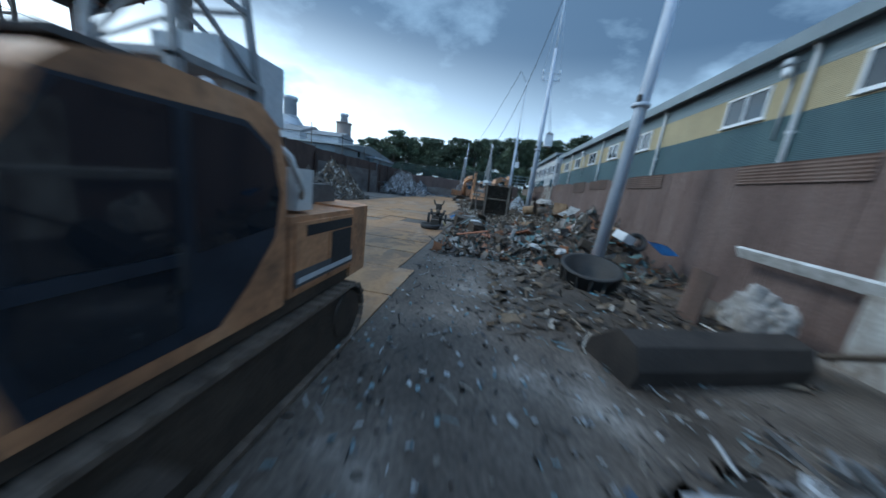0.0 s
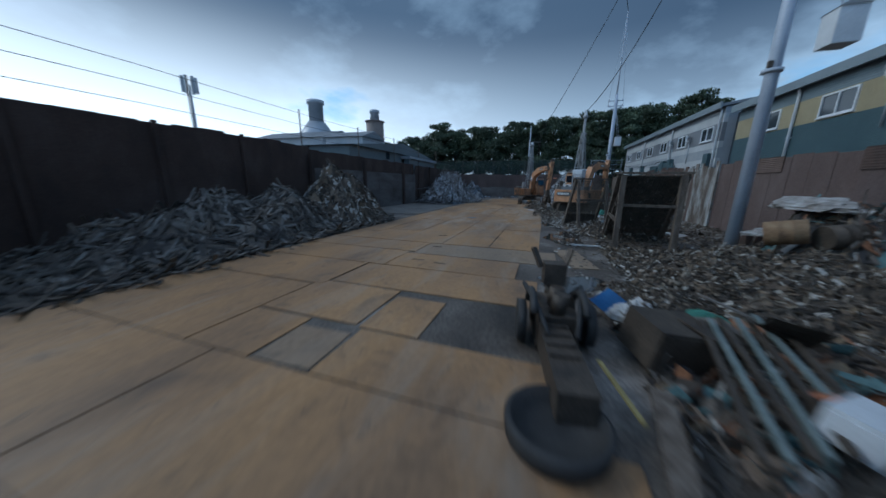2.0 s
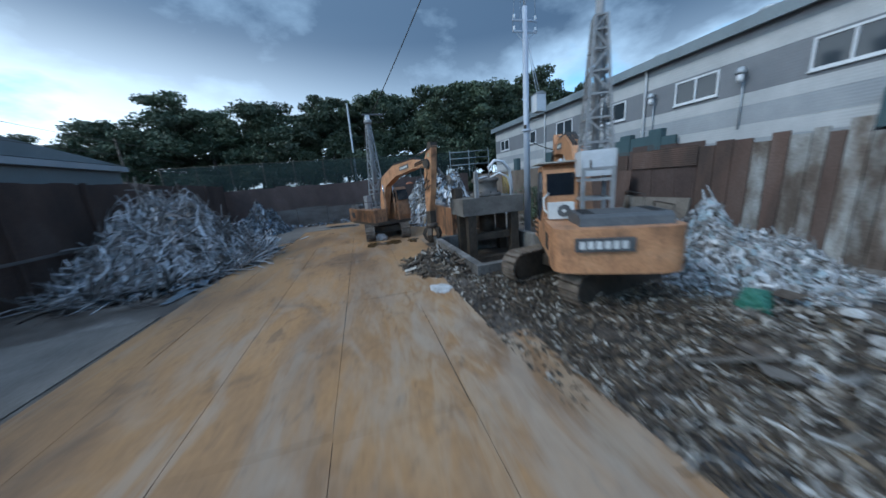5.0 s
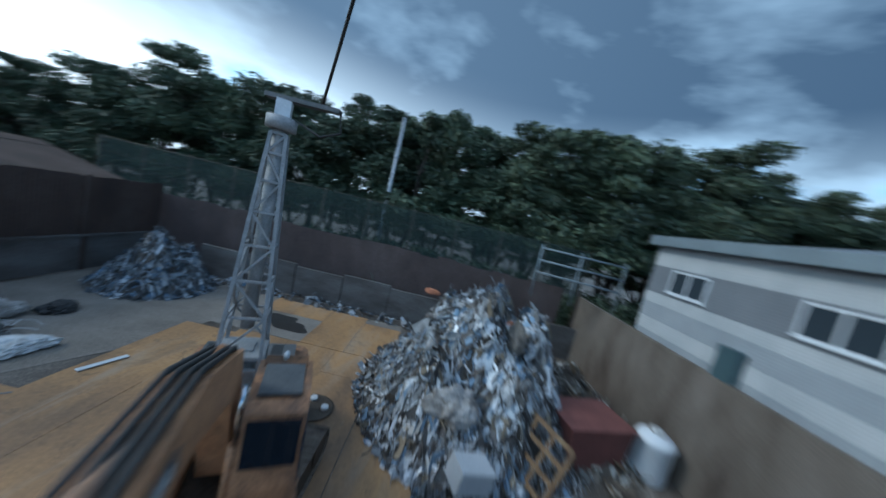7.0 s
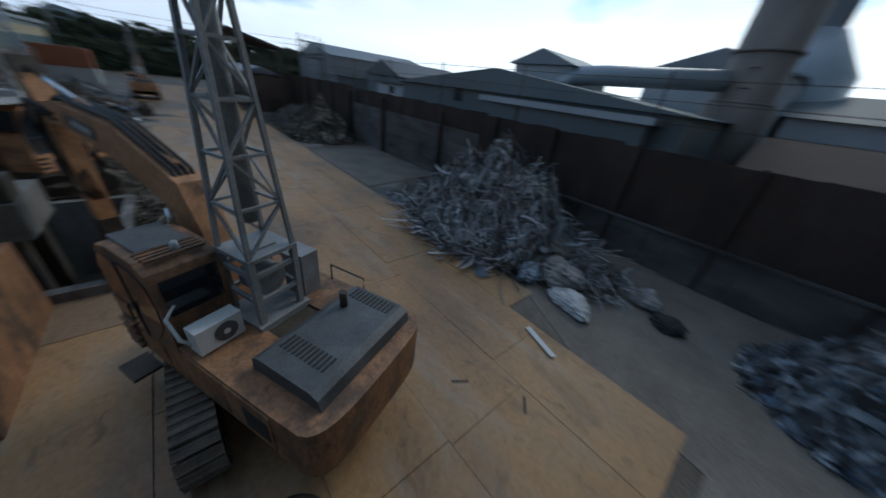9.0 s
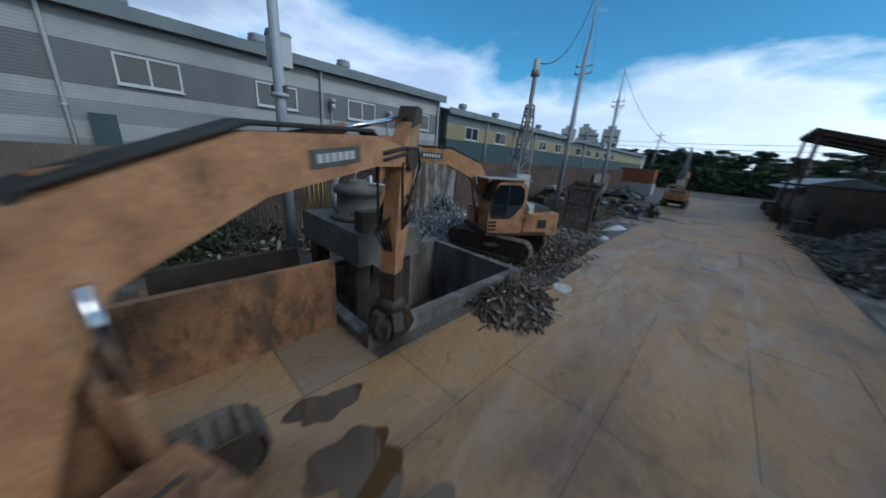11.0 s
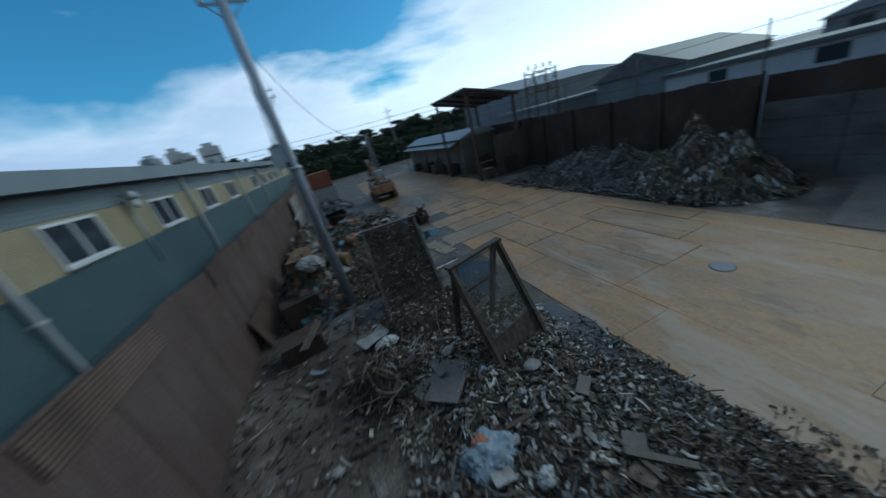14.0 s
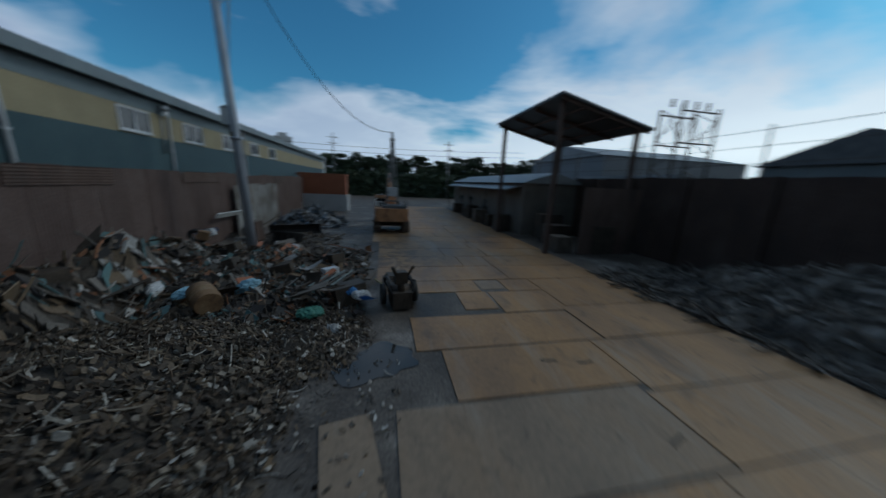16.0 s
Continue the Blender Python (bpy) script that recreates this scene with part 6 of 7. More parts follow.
def heap(name, cx, cy, rx, ry, hgt, turn, n, kind, material, label, seed, power=2.0, tilt=0.5, lumps=0.35, kindtag="stuff", base=0.0, sink=0.02, spill=1.08, scale=1.0):
    rs, fld = np.random.RandomState(seed), field(seed)
    ca, sa = math.cos(radians(turn)), math.sin(radians(turn))

    def height(u, v):
        r = (np.abs(u) ** power + np.abs(v) ** power) ** (1 / power)
        return base + hgt * np.clip(1 - r ** 1.5, 0, 1) * (1 + lumps * 1.6 * fld(u * rx * 1.3, v * ry * 1.3)) - 0.02 * (r > 1)

    def place(u, v):
        return cx + rx * u * ca - ry * v * sa, cy + rx * u * sa + ry * v * ca
    g = 30
    U, V = np.meshgrid(np.linspace(-1.02, 1.02, g), np.linspace(-1.02, 1.02, g), indexing="ij")
    Z = height(U, V) - 0.05
    X, Y = place(U, V)
    verts = [np.stack([X, Y, Z], -1).reshape(-1, 3)]
    faces = [(i * g + j, (i + 1) * g + j, (i + 1) * g + j + 1, i * g + j + 1) for i in range(g - 1) for j in range(g - 1)]
    ids = [0] * len(faces)
    at = g * g
    for share, L, W, H, k, m, curl in KINDS[kind]:
        q = int(n * share)
        v, f, caps = curved(q, rs, tuple(a * scale for a in L), tuple(a * scale for a in W), tuple(a * scale for a in H), k, m, curl / scale)
        r, a = np.sqrt(rs.uniform(0, 1, q)) * spill, rs.uniform(0, 2 * np.pi, q)
        u, w = r * np.cos(a), r * np.sin(a)
        if power > 2.2:
            u, w = rs.uniform(-1, 1, q) * spill, rs.uniform(-1, 1, q) * spill
        hz = np.maximum(height(u, w), base)
        eps = 0.05
        gu, gv = (height(u + eps, w) - height(u - eps, w)) / (2 * eps * rx), (height(u, w + eps) - height(u, w - eps)) / (2 * eps * ry)
        R = turned(q, rs, tilt)
        v = np.einsum("nij,nkj->nki", R, v)
        X, Y = place(u, w)
        gx, gy = np.clip(gu * ca - gv * sa, -1.2, 1.2), np.clip(gu * sa + gv * ca, -1.2, 1.2)
        if kind in ("cable", "pipe"):
            # long strands lie over the heap and follow its slope
            off = rs.uniform(-0.06, 0.30 if kind == "cable" else 0.12, q)
            px, py = v[..., 0] + X[:, None] - cx, v[..., 1] + Y[:, None] - cy
            v[..., 2] = v[..., 2] * 0.75 + np.maximum(height((px * ca + py * sa) / rx, (py * ca - px * sa) / ry), base) + off[:, None]
            v[..., 0] += X[:, None]
            v[..., 1] += Y[:, None]
        else:
            v[..., 2] += gx[:, None] * v[..., 0] + gy[:, None] * v[..., 1]
            v += np.stack([X, Y, hz + rs.uniform(-sink, 0.10, q)], -1)[:, None, :]
        v[..., 2] = np.maximum(v[..., 2], 0.012)
        per = v.shape[1]
        verts.append(v.reshape(-1, 3))
        for i in range(q):
            o = at + i * per
            faces += [tuple(o + j for j in fc) for fc in f]
            faces += [tuple(o + j for j in fc) for fc in caps]
        ids += [1] * (q * (len(f) + 2))
        at += q * per
    me = bpy.data.meshes.new(name)
    me.from_pydata(np.concatenate(verts).tolist(), [], faces)
    me.materials.append(M_MOUND)
    me.materials.append(material)
    me.polygons.foreach_set("material_index", ids)
    me.update()
    return tagged(new(name, me), label, "scrap heap", "", kindtag)


# dirt and strands caked on the large sieve
def cake(parent, w, h, run, n, seed):
    rs, fld = np.random.RandomState(seed), field(seed)
    g = 26
    q = math.hypot(run, h)
    nx = np.array((0, h / q, run / q))
    def on(u, t, lift):
        return np.stack([u, run * (1 - t), h * t], -1) + lift[..., None] * nx
    U, T = np.meshgrid(np.linspace(-w / 2, w / 2, g), np.linspace(0.02, 0.97, g), indexing="ij")
    V = [on(U, T, 0.03 + 0.05 * fld(U * 3, T * 9) + 0.02 * rs.rand(g, g)).reshape(-1, 3)]
    F = [(i * g + j, (i + 1) * g + j, (i + 1) * g + j + 1, i * g + j + 1) for i in range(g - 1) for j in range(g - 1)]
    ids, at = [0] * len(F), g * g
    v, f, caps = curved(n, rs, (0.06, 0.4), (0.008, 0.035), (0.006, 0.02), 3, 4, 5.0)
    v = np.einsum("nij,nkj->nki", turned(n, rs, 0.8), v)
    v += on(rs.uniform(-w / 2, w / 2, n), rs.uniform(0.02, 0.97, n), rs.uniform(0.04, 0.10, n))[:, None, :]
    V.append(v.reshape(-1, 3))
    for i in range(n):
        F += [tuple(at + i * v.shape[1] + k for k in fc) for fc in f + caps]
    ids += [1] * (n * (len(f) + 2))
    me = bpy.data.meshes.new("dirt_layer")
    me.from_pydata(np.concatenate(V).tolist(), [], F)
    me.materials.append(M_MOUND)
    me.materials.append(S_DIRT)
    me.polygons.foreach_set("material_index", ids)
    ob = new("dirt_layer", me)
    ob.parent = parent
    tagged(ob, "dirt and strands caked on the sieve", "", "", "stuff")


cake(s2, 2.25, 3.18, 2.75, 1100, 61)
heap("scrap_heap", 4.0, 31.2, 2.2, 1.5, 0.75, 0, 1500, "shred", S_DIRT, "dirt and shreds heaped under the large sieve", 51, 2.0, 0.5, 0.4, scale=0.6)
heap("scrap_heap", 2.7, 34.9, 1.6, 1.0, 0.30, 20, 800, "shred", S_DIRT, "shreds heaped at the foot of the sieve", 52, 2.0, 0.5, 0.4, scale=0.6)
heap("scrap_heap", 6.2, 15.2, 4.4, 4.3, 0.70, 0, 5200, "mix", S_MIX, "spread heap of mixed coloured scrap metal and plastic", 1, 2.8, 0.55, 0.6, scale=0.85)
heap("scrap_heap", 8.4, 25.4, 1.9, 2.7, 1.9, 0, 1300, "mix", S_MIX, "high pile of drums, sheets and rubbish by the pole", 27, 2.2, 0.55, 0.4, scale=0.9)
heap("scrap_heap", 9.2, 17.5, 1.7, 6.5, 1.5, 0, 1500, "mix", S_MIX, "mixed scrap and sheet metal piled against the fence", 2, 2.4, 0.6, 0.5)
heap("scrap_heap", 6.7, 23.4, 4.1, 4.3, 0.85, 0, 11000, "shred", S_DIRT, "low heap of shredded grey brown scrap", 3, 2.4, 0.55, 0.4, scale=0.78)
heap("scrap_heap", 2.6, 20.6, 1.6, 1.7, 0.25, 0, 1100, "shred", S_DIRT, "thin spread of shreds beside the plates", 23, 2.2, 0.5, 0.5, scale=0.6)
heap("scrap_heap", 3.5, 37.2, 2.7, 4.6, 0.30, 0, 6500, "shred", S_GREY, "low spread of shredded scrap trodden into soil", 4, 2.6, 0.45, 0.7, scale=0.85)
heap("scrap_heap", 6.6, 34.0, 3.9, 5.0, 0.05, 0, 1500, "shred", S_DIRT, "thin litter of shreds on bare mud", 25, 2.8, 0.3, 0.5, scale=0.8)
heap("scrap_heap", 6.3, 33.6, 0.95, 0.9, 0.75, 0, 420, "cable", S_DIRT, "tangled lump of rusty wire and strips", 26, 2.0, 0.5, 0.3, scale=0.5)
heap("scrap_heap", 7.4, 43.0, 2.9, 3.3, 1.55, 10, 5200, "shred", S_PALE, "heap of pale shredded aluminium by the fence", 5, 2.0, 0.7, 0.35, scale=1.05)
heap("scrap_heap", 2.6, 41.4, 2.6, 4.0, 0.30, 0, 6500, "shred", S_DIRT, "shredded scrap around the excavator's tracks", 6, 2.6, 0.5, 0.6, scale=0.55)
heap("scrap_heap", 0.1, 42.6, 1.0, 3.2, 0.05, 0, 1300, "shred", S_DIRT, "dark dirt and shreds spilt along the plates", 33, 2.6, 0.35, 0.6, scale=0.5)
heap("scrap_heap", 0.75, 37.4, 0.95, 2.6, 0.06, 0, 900, "shred", S_GREY, "shreds spilt against the edge of the plates", 34, 2.6, 0.35, 0.6, scale=0.6)
heap("scrap_heap", 9.2, 51.6, 1.4, 2.8, 0.55, 0, 600, "wood", S_DIRT, "rough rubble and timber along the fence", 7, 2.3, 0.5, 0.6)
heap("scrap_heap", -0.75, 47.9, 1.2, 1.6, 0.45, 15, 700, "wood", S_DIRT, "small heap of timber offcuts and bent steel by the pit", 8, 2.0, 0.32, 0.3, scale=0.7)
heap("pipe_heap", -13.9, 23.9, 3.2, 7.6, 1.85, 2, 4800, "pipe", S_PIPE, "long heap of dull pipe offcuts and strips", 9, 2.4, 0.20, 0.45, scale=1.05)
heap("scrap_heap", -13.6, 30.4, 3.1, 4.0, 3.0, 0, 4200, "mix", S_DIRT, "heap of grey mixed scrap against the dark wall", 10, 2.0, 0.45, 0.35, scale=0.7)
heap("cable_heap", -13.3, 54.6, 3.6, 4.6, 3.3, -4, 3000, "cable", S_CABLE, "tall tangled heap of grey cable and tube", 11, 2.0, 0.30, 0.28)
heap("scrap_heap", -13, 59.7, 1.8, 2.0, 0.4, 0, 320, "cable", S_CABLE, "scraps of tube and bags beside the cable heap", 12, 2.0, 0.6, 0.4, scale=0.55)
heap("scrap_heap", -13.0, 67.5, 2.4, 2.3, 2.5, 0, 3000, "mix", S_BLUE, "heap of blue and silver crushed metal in the corner", 13, 2.0, 0.65, 0.3, scale=0.62)
heap("scrap_heap", 3.7, 63.8, 4.2, 4.6, 4.3, 0, 8500, "mix", S_ALU, "tall heap of silver sheet and shredded light metal", 14, 2.0, 0.7, 0.35, scale=0.68)
heap("scrap_heap", 5.4, 64.6, 2.4, 3.2, 3.3, 0, 2600, "mix", S_ALU, "shoulder of the silver heap with boards and sacks", 28, 2.0, 0.7, 0.35, scale=0.75)
heap("scrap_heap", 8, 64.6, 2.2, 3.6, 1.5, 0, 1100, "mix", S_GREY, "rough scrap beside the silver heap", 15, 2.0, 0.6, 0.4)
heap("scrap_heap", -4, 69.7, 8.5, 0.5, 0.25, 0, 450, "mix", S_BLUE, "scraps along the foot of the end wall", 16, 2.4, 0.5, 0.5, scale=0.6)
heap("scrap_heap", 7.2, -0.8, 2.8, 3.2, 1.1, 0, 1500, "mix", S_BLUE, "heap of blue and silver sheet metal by the fence", 17, 2.0, 0.5, 0.4, scale=1.4)
heap("scrap_heap", 6.6, 8.0, 2.8, 3.0, 0.20, 0, 500, "mix", S_DIRT, "thin scatter of broken scrap on the soil", 18, 2.4, 0.35, 0.8, scale=0.55)
heap("scrap_heap", 4.6, 4.5, 3.0, 7.5, 0.012, 0, 2400, "shred", S_CHIP, "pale chips and scraps trodden into the soil", 19, 2.8, 0.2, 0.3, scale=0.42)
heap("scrap_heap", 1.4, 31.5, 1.0, 9.0, 0.012, 0, 700, "shred", S_GREY, "thin litter of shreds along the plates", 24, 2.8, 0.25, 0.3, scale=0.5)


# ---- trees ----
def crown(seed, r, h, n):
    rs = np.random.RandomState(seed)
    lobes = [(rs.uniform(-0.70, 0.70) * r, rs.uniform(-0.70, 0.70) * r, h * rs.uniform(0.39, 0.95), r * rs.uniform(0.20, 0.40)) for _ in range(38)]
    lobes = [(x * (1.2 - z / h * 0.6), y * (1.2 - z / h * 0.6), z, q * (1.2 - 0.4 * z / h)) for x, y, z, q in lobes]
    which = rs.randint(0, len(lobes), n)
    L = np.array(lobes)[which]
    d = rs.normal(size=(n, 3))
    d /= np.linalg.norm(d, axis=1)[:, None]
    c = L[:, :3] + d * (L[:, 3] * rs.uniform(0.45, 1.22, n))[:, None] * np.array([1, 1, 0.50])
    s = rs.uniform(0.08, 0.24, n)[:, None, None]
    a, b = rs.normal(size=(n, 3)), rs.normal(size=(n, 3))
    a /= np.linalg.norm(a, axis=1)[:, None]
    b -= a * (a * b).sum(1)[:, None]
    b /= np.linalg.norm(b, axis=1)[:, None]
    q = np.array([(-1, 0), (-0.2, -0.55), (1, 0), (-0.2, 0.55)])
    v = c[:, None, :] + s * (q[None, :, :1] * a[:, None, :] + q[None, :, 1:] * b[:, None, :])
    me = bpy.data.meshes.new("crown")
    me.from_pydata(v.reshape(-1, 3).tolist(), [], [tuple(range(4 * i, 4 * i + 4)) for i in range(n)])
    me.materials.append(M_LEAF)
    return me, lobes


def tree(seed, h, r, n):
    t = thing("tree", pose(0, 0, 0), "tall dark green tree with a bare lower trunk", "tree", "trees behind the yard")
    me, lobes = crown(seed, r, h, n)
    c = new("crown", me)
    c.parent = t
    bm = B()
    rs = random.Random(seed)
    bend = [(rs.uniform(-0.25, 0.25) * i, rs.uniform(-0.25, 0.25) * i, h * 0.82 * i / 5) for i in range(6)]
    tube(bm, bend, 0.26, 8, 0.07)
    tr = part("trunk", bm, M_BARK, t)
    for x, y, z, q in lobes[:9]:
        p = Vector(bend[min(4, max(1, int(z / (h * 0.82) * 5) - 1))])
        part("limb", one(tube, [p, p.lerp(Vector((x, y, z)), 0.5) + Vector((0, 0, 0.2)), (x, y, z)], 0.09, 5, 0.03), M_BARK, tr)
    return t


protos = [tree(31 + i, hh, rr, 15000) for i, (hh, rr) in enumerate(((15.6, 4.8), (15.0, 4.6), (16.0, 5.0), (14.8, 4.7)))]
rt = random.Random(5)
spots = []
for row, (y, step) in enumerate(((77.5, 3.9), (82.5, 4.9), (89.0, 4.4))):
    x = -46.0 + row * 2
    while x < 44:
        spots.append((x + rt.uniform(-0.8, 0.8), y + rt.uniform(-1.2, 1.2) + max(0, -x - 22) * 0.15, (0.57 if row == 2 else 1.015) * rt.uniform(0.92, 1.02) * (1.0 + 0.011 * min(12, max(0, x - 2))) * (1.0 - 0.002 * min(16, max(0, -6 - x)) - 0.014 * min(22, max(0, -22 - x)))))
        x += step
for i, (x, y, s) in enumerate(spots):
    m = pose(x, y, 0, 0, 0, rt.uniform(0, 360)) @ Matrix.Scale(s, 4)
    if i < len(protos):
        protos[i].matrix_basis = m
    else:
        o = copy_thing(protos[i % len(protos)], m)
        o.scale = (s, s, s)
for i in range(44):
    x = -64 + i * 2.9
    s = rt.uniform(0.74, 0.92)
    o = copy_thing(protos[i % 4], pose(x, -64 + rt.uniform(-3, 3), -1.2, 0, 0, rt.uniform(0, 360)))
    o.scale = (s * 1.15, s * 1.15, s)

for i in range(9):
    x = -50.5 - 4.6 * i
    s = rt.uniform(0.60, 0.70)
    o = copy_thing(protos[i % 4], pose(x, 79 + 1.1 * i + rt.uniform(-1, 1), 0, 0, 0, rt.uniform(0, 360)))
    o.scale = (s * 1.2, s * 1.2, s)

# low growth between wall and trees, and weeds by the press
def weeds(name, cx, cy, rx, ry, h, n, seed, label, big=1.0):
    rs = np.random.RandomState(seed)
    c = np.stack([cx + rx * rs.normal(0, 0.5, n), cy + ry * rs.normal(0, 0.5, n), h * rs.uniform(0.02, 1, n) ** 1.3], -1)
    s = big * rs.uniform(0.06, 0.2, n)[:, None, None]
    a = rs.normal(size=(n, 3))
    b = rs.normal(size=(n, 3))
    a /= np.linalg.norm(a, axis=1)[:, None]
    b /= np.linalg.norm(b, axis=1)[:, None]
    q = np.array([(-1, 0), (0, -0.4), (1, 0), (0, 0.4)])
    v = c[:, None, :] + s * (q[None, :, :1] * a[:, None, :] + q[None, :, 1:] * b[:, None, :])
    me = bpy.data.meshes.new(name)
    me.from_pydata(v.reshape(-1, 3).tolist(), [], [tuple(range(4 * i, 4 * i + 4)) for i in range(n)])
    me.materials.append(M_LEAF)
    tagged(new(name, me), label, "bush", "", "stuff")


weeds("hedge", 0, -58.0, 62, 1.6, 6.5, 15000, 77, "dense dark hedge below the distant trees", 5.5)
weeds("bush", 9.3, 55.0, 1.2, 2.2, 2.6, 2600, 2, "dark green weeds by the fence near the press")
for i in range(9):
    weeds("bush", -44 + i * 9.0, 74.6, 9.0, 2.2, 3.3 + 0.5 * (i % 3), 6000, 3 + i, "dense dark undergrowth behind the end wall", 2.0)

# distance
def apartment(x, y, w, d, h):
    b = thing("apartment_tower", pose(x, y, 0, 0, 0, 20), "distant pale apartment tower", "apartment building", "distant apartment towers")
    part("wall", one(box, -w / 2, w / 2, -d / 2, d / 2, 0, h), M_PALE, b)
    part("roof", one(box, -w / 4, w / 4, -d / 4, d / 4, h, h + 3), M_PALE, b)
    for z in range(4, int(h) - 2, 6):
        part("window", one(box, -w / 2 + 1, w / 2 - 1, d / 2, d / 2 + 0.1, z, z + 1.6), M_GLASS, b)


for x, y, w, h in ((112, -226, 12, 34), (100, -232, 10, 36), (92, -230, 9, 31), (80, -238, 13, 35), (126, -222, 10, 28), (140, -216, 14, 26)):
    apartment(x, y, w, 10, h)
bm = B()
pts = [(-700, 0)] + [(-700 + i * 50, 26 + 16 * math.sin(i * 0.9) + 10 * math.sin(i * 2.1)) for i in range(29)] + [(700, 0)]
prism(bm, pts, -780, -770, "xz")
# the haze of distance is put into the hills' pale blue colour
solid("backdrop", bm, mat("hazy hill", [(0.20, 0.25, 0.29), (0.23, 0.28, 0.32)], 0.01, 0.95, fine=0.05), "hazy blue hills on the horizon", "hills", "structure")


# ---- loose things on and around the heaps ----
M_DRUM = mat("brown rusted drum", [(0.10, 0.06, 0.035), (0.19, 0.115, 0.06), (0.24, 0.17, 0.10)], 2.5, 0.75, fine=0.25)
M_BLUE = mat("blue plastic", [(0.03, 0.13, 0.33), (0.06, 0.22, 0.48)], 2, 0.5, fine=0.15)
M_CYAN = mat("pale blue sheet", [(0.16, 0.32, 0.42), (0.26, 0.45, 0.55)], 2, 0.5, fine=0.15)
M_BAG = mat("dirty white plastic", [(0.24, 0.23, 0.21), (0.46, 0.46, 0.45), (0.58, 0.59, 0.60)], 3, 0.6, fine=0.2)
M_CLOTH = mat("dirty grey cloth", [(0.13, 0.115, 0.10), (0.25, 0.235, 0.22), (0.38, 0.37, 0.355)], 2.2, 0.85, fine=0.25, bump=0.4)
M_RIBBON = mat("pale blue grey sheeting", [(0.16, 0.20, 0.24), (0.30, 0.36, 0.41)], 3, 0.5, fine=0.2)
M_SLAT = mat("grey green painted steel", [(0.10, 0.125, 0.118), (0.19, 0.225, 0.215)], 3, 0.55, fine=0.25)
M_GREEN = mat("dull green plastic", [(0.03, 0.11, 0.08), (0.05, 0.19, 0.14)], 2, 0.55, fine=0.2)
M_TERRA = mat("terracotta paint", [(0.28, 0.10, 0.05), (0.40, 0.16, 0.08)], 3, 0.7, fine=0.25)
M_BOARD = mat("dirty board", [(0.11, 0.095, 0.08), (0.20, 0.18, 0.155)], 1.6, 0.85, fine=0.2)


def drum(m, material=None, r=0.29, h=0.88):
    d = thing("drum", m, "dented rusty steel drum lying in the scrap", "drum", "drums in the scrap")
    part("shell", one(lathe, [(r * 0.96, 0), (r, 0.02), (r, h * 0.32), (r * 1.04, h * 0.34), (r, h * 0.36), (r, h * 0.64), (r * 1.04, h * 0.66), (r, h * 0.68), (r, h - 0.02), (r * 0.97, h)], 20), material or M_DRUM, d)
    part("lid", one(lathe, [(r * 0.9, h - 0.03), (r * 0.9, h + 0.004)], 20), M_STEEL, d)


def tyre(m, r=0.32):
    t = thing("tyre", m, "worn black tyre lying on the scrap", "tyre", "tyres in the scrap")
    bm = B()
    n, k = 24, 10
    rings = []
    for i in range(n):
        a = 2 * math.pi * i / n
        rings.append([bm.verts.new(((r + 0.10 * math.cos(b)) * math.cos(a), (r + 0.10 * math.cos(b)) * math.sin(a), 0.10 + 0.10 * math.sin(b))) for b in (2 * math.pi * j / k for j in range(k))])
    for i in range(n):
        for j in range(k):
            f = bm.faces.new((rings[i][j], rings[(i + 1) % n][j], rings[(i + 1) % n][(j + 1) % k], rings[i][(j + 1) % k]))
            f.smooth = True
    part("tread", bm, M_BLACK, t)


def plank(m, L, w, t, material, label="weathered timber plank lying on the scrap", cat="plank"):
    bm = bev(one(box, -L / 2, L / 2, -w / 2, w / 2, 0, t), min(t, w) * 0.12, 1)
    o = solid("plank" if cat == "plank" else "panel_sheet", bm, material, label, cat, group="planks and panels in the scrap")
    o.matrix_basis = m


def crumple(m, sx, sy, sz, material, seed, label, name="plastic_bag", cat="bag"):
    rs, f1, f2 = np.random.RandomState(seed), field(seed), field(seed + 50)
    bm = bmesh.new()
    bmesh.ops.create_icosphere(bm, subdivisions=4, radius=1.0)
    for v in bm.verts:
        p = v.co
        k = 1 + 0.30 * float(f1(p.x * 2.2 + p.z, p.y * 2.2)) + 0.22 * abs(float(f2(p.x * 4, p.y * 4 + p.z * 3))) + 0.12 * float(f1(p.z * 7, p.x * 7)) + 0.22 * abs(float(f2(p.y * 9 + p.z * 5, p.x * 9 - p.z * 4))) - 0.15
        v.co = (p.x * sx * k, p.y * sy * k, max(-0.3, p.z) * sz * k)
    o = solid(name, bm, material, label, cat, group="bags and bundles in the scrap")
    o.matrix_basis = m


def bent_sheet(m, L, w, material, bend, label="bent sheet of thin metal lying in the scrap"):
    bm = B()
    rows = []
    for i in range(13):
        s = (i / 12 - 0.5) * L
        c = bend / L
        x, z = (math.sin(c * s) / c, (1 - math.cos(c * s)) / c) if abs(c) > 1e-3 else (s, 0)
        rows.append([bm.verts.new((x, y, z + 0.04 * math.sin(5 * s + 3 * y))) for y in (-w / 2, -w / 6, w / 6, w / 2)])
    for a, b in zip(rows, rows[1:]):
        for j in range(3):
            bm.faces.new((a[j], a[j + 1], b[j + 1], b[j]))
    bmesh.ops.solidify(bm, geom=bm.faces[:], thickness=0.012)
    o = solid("sheet_metal", bm, material, label, "sheet metal", group="bent sheets in the scrap")
    o.matrix_basis = m


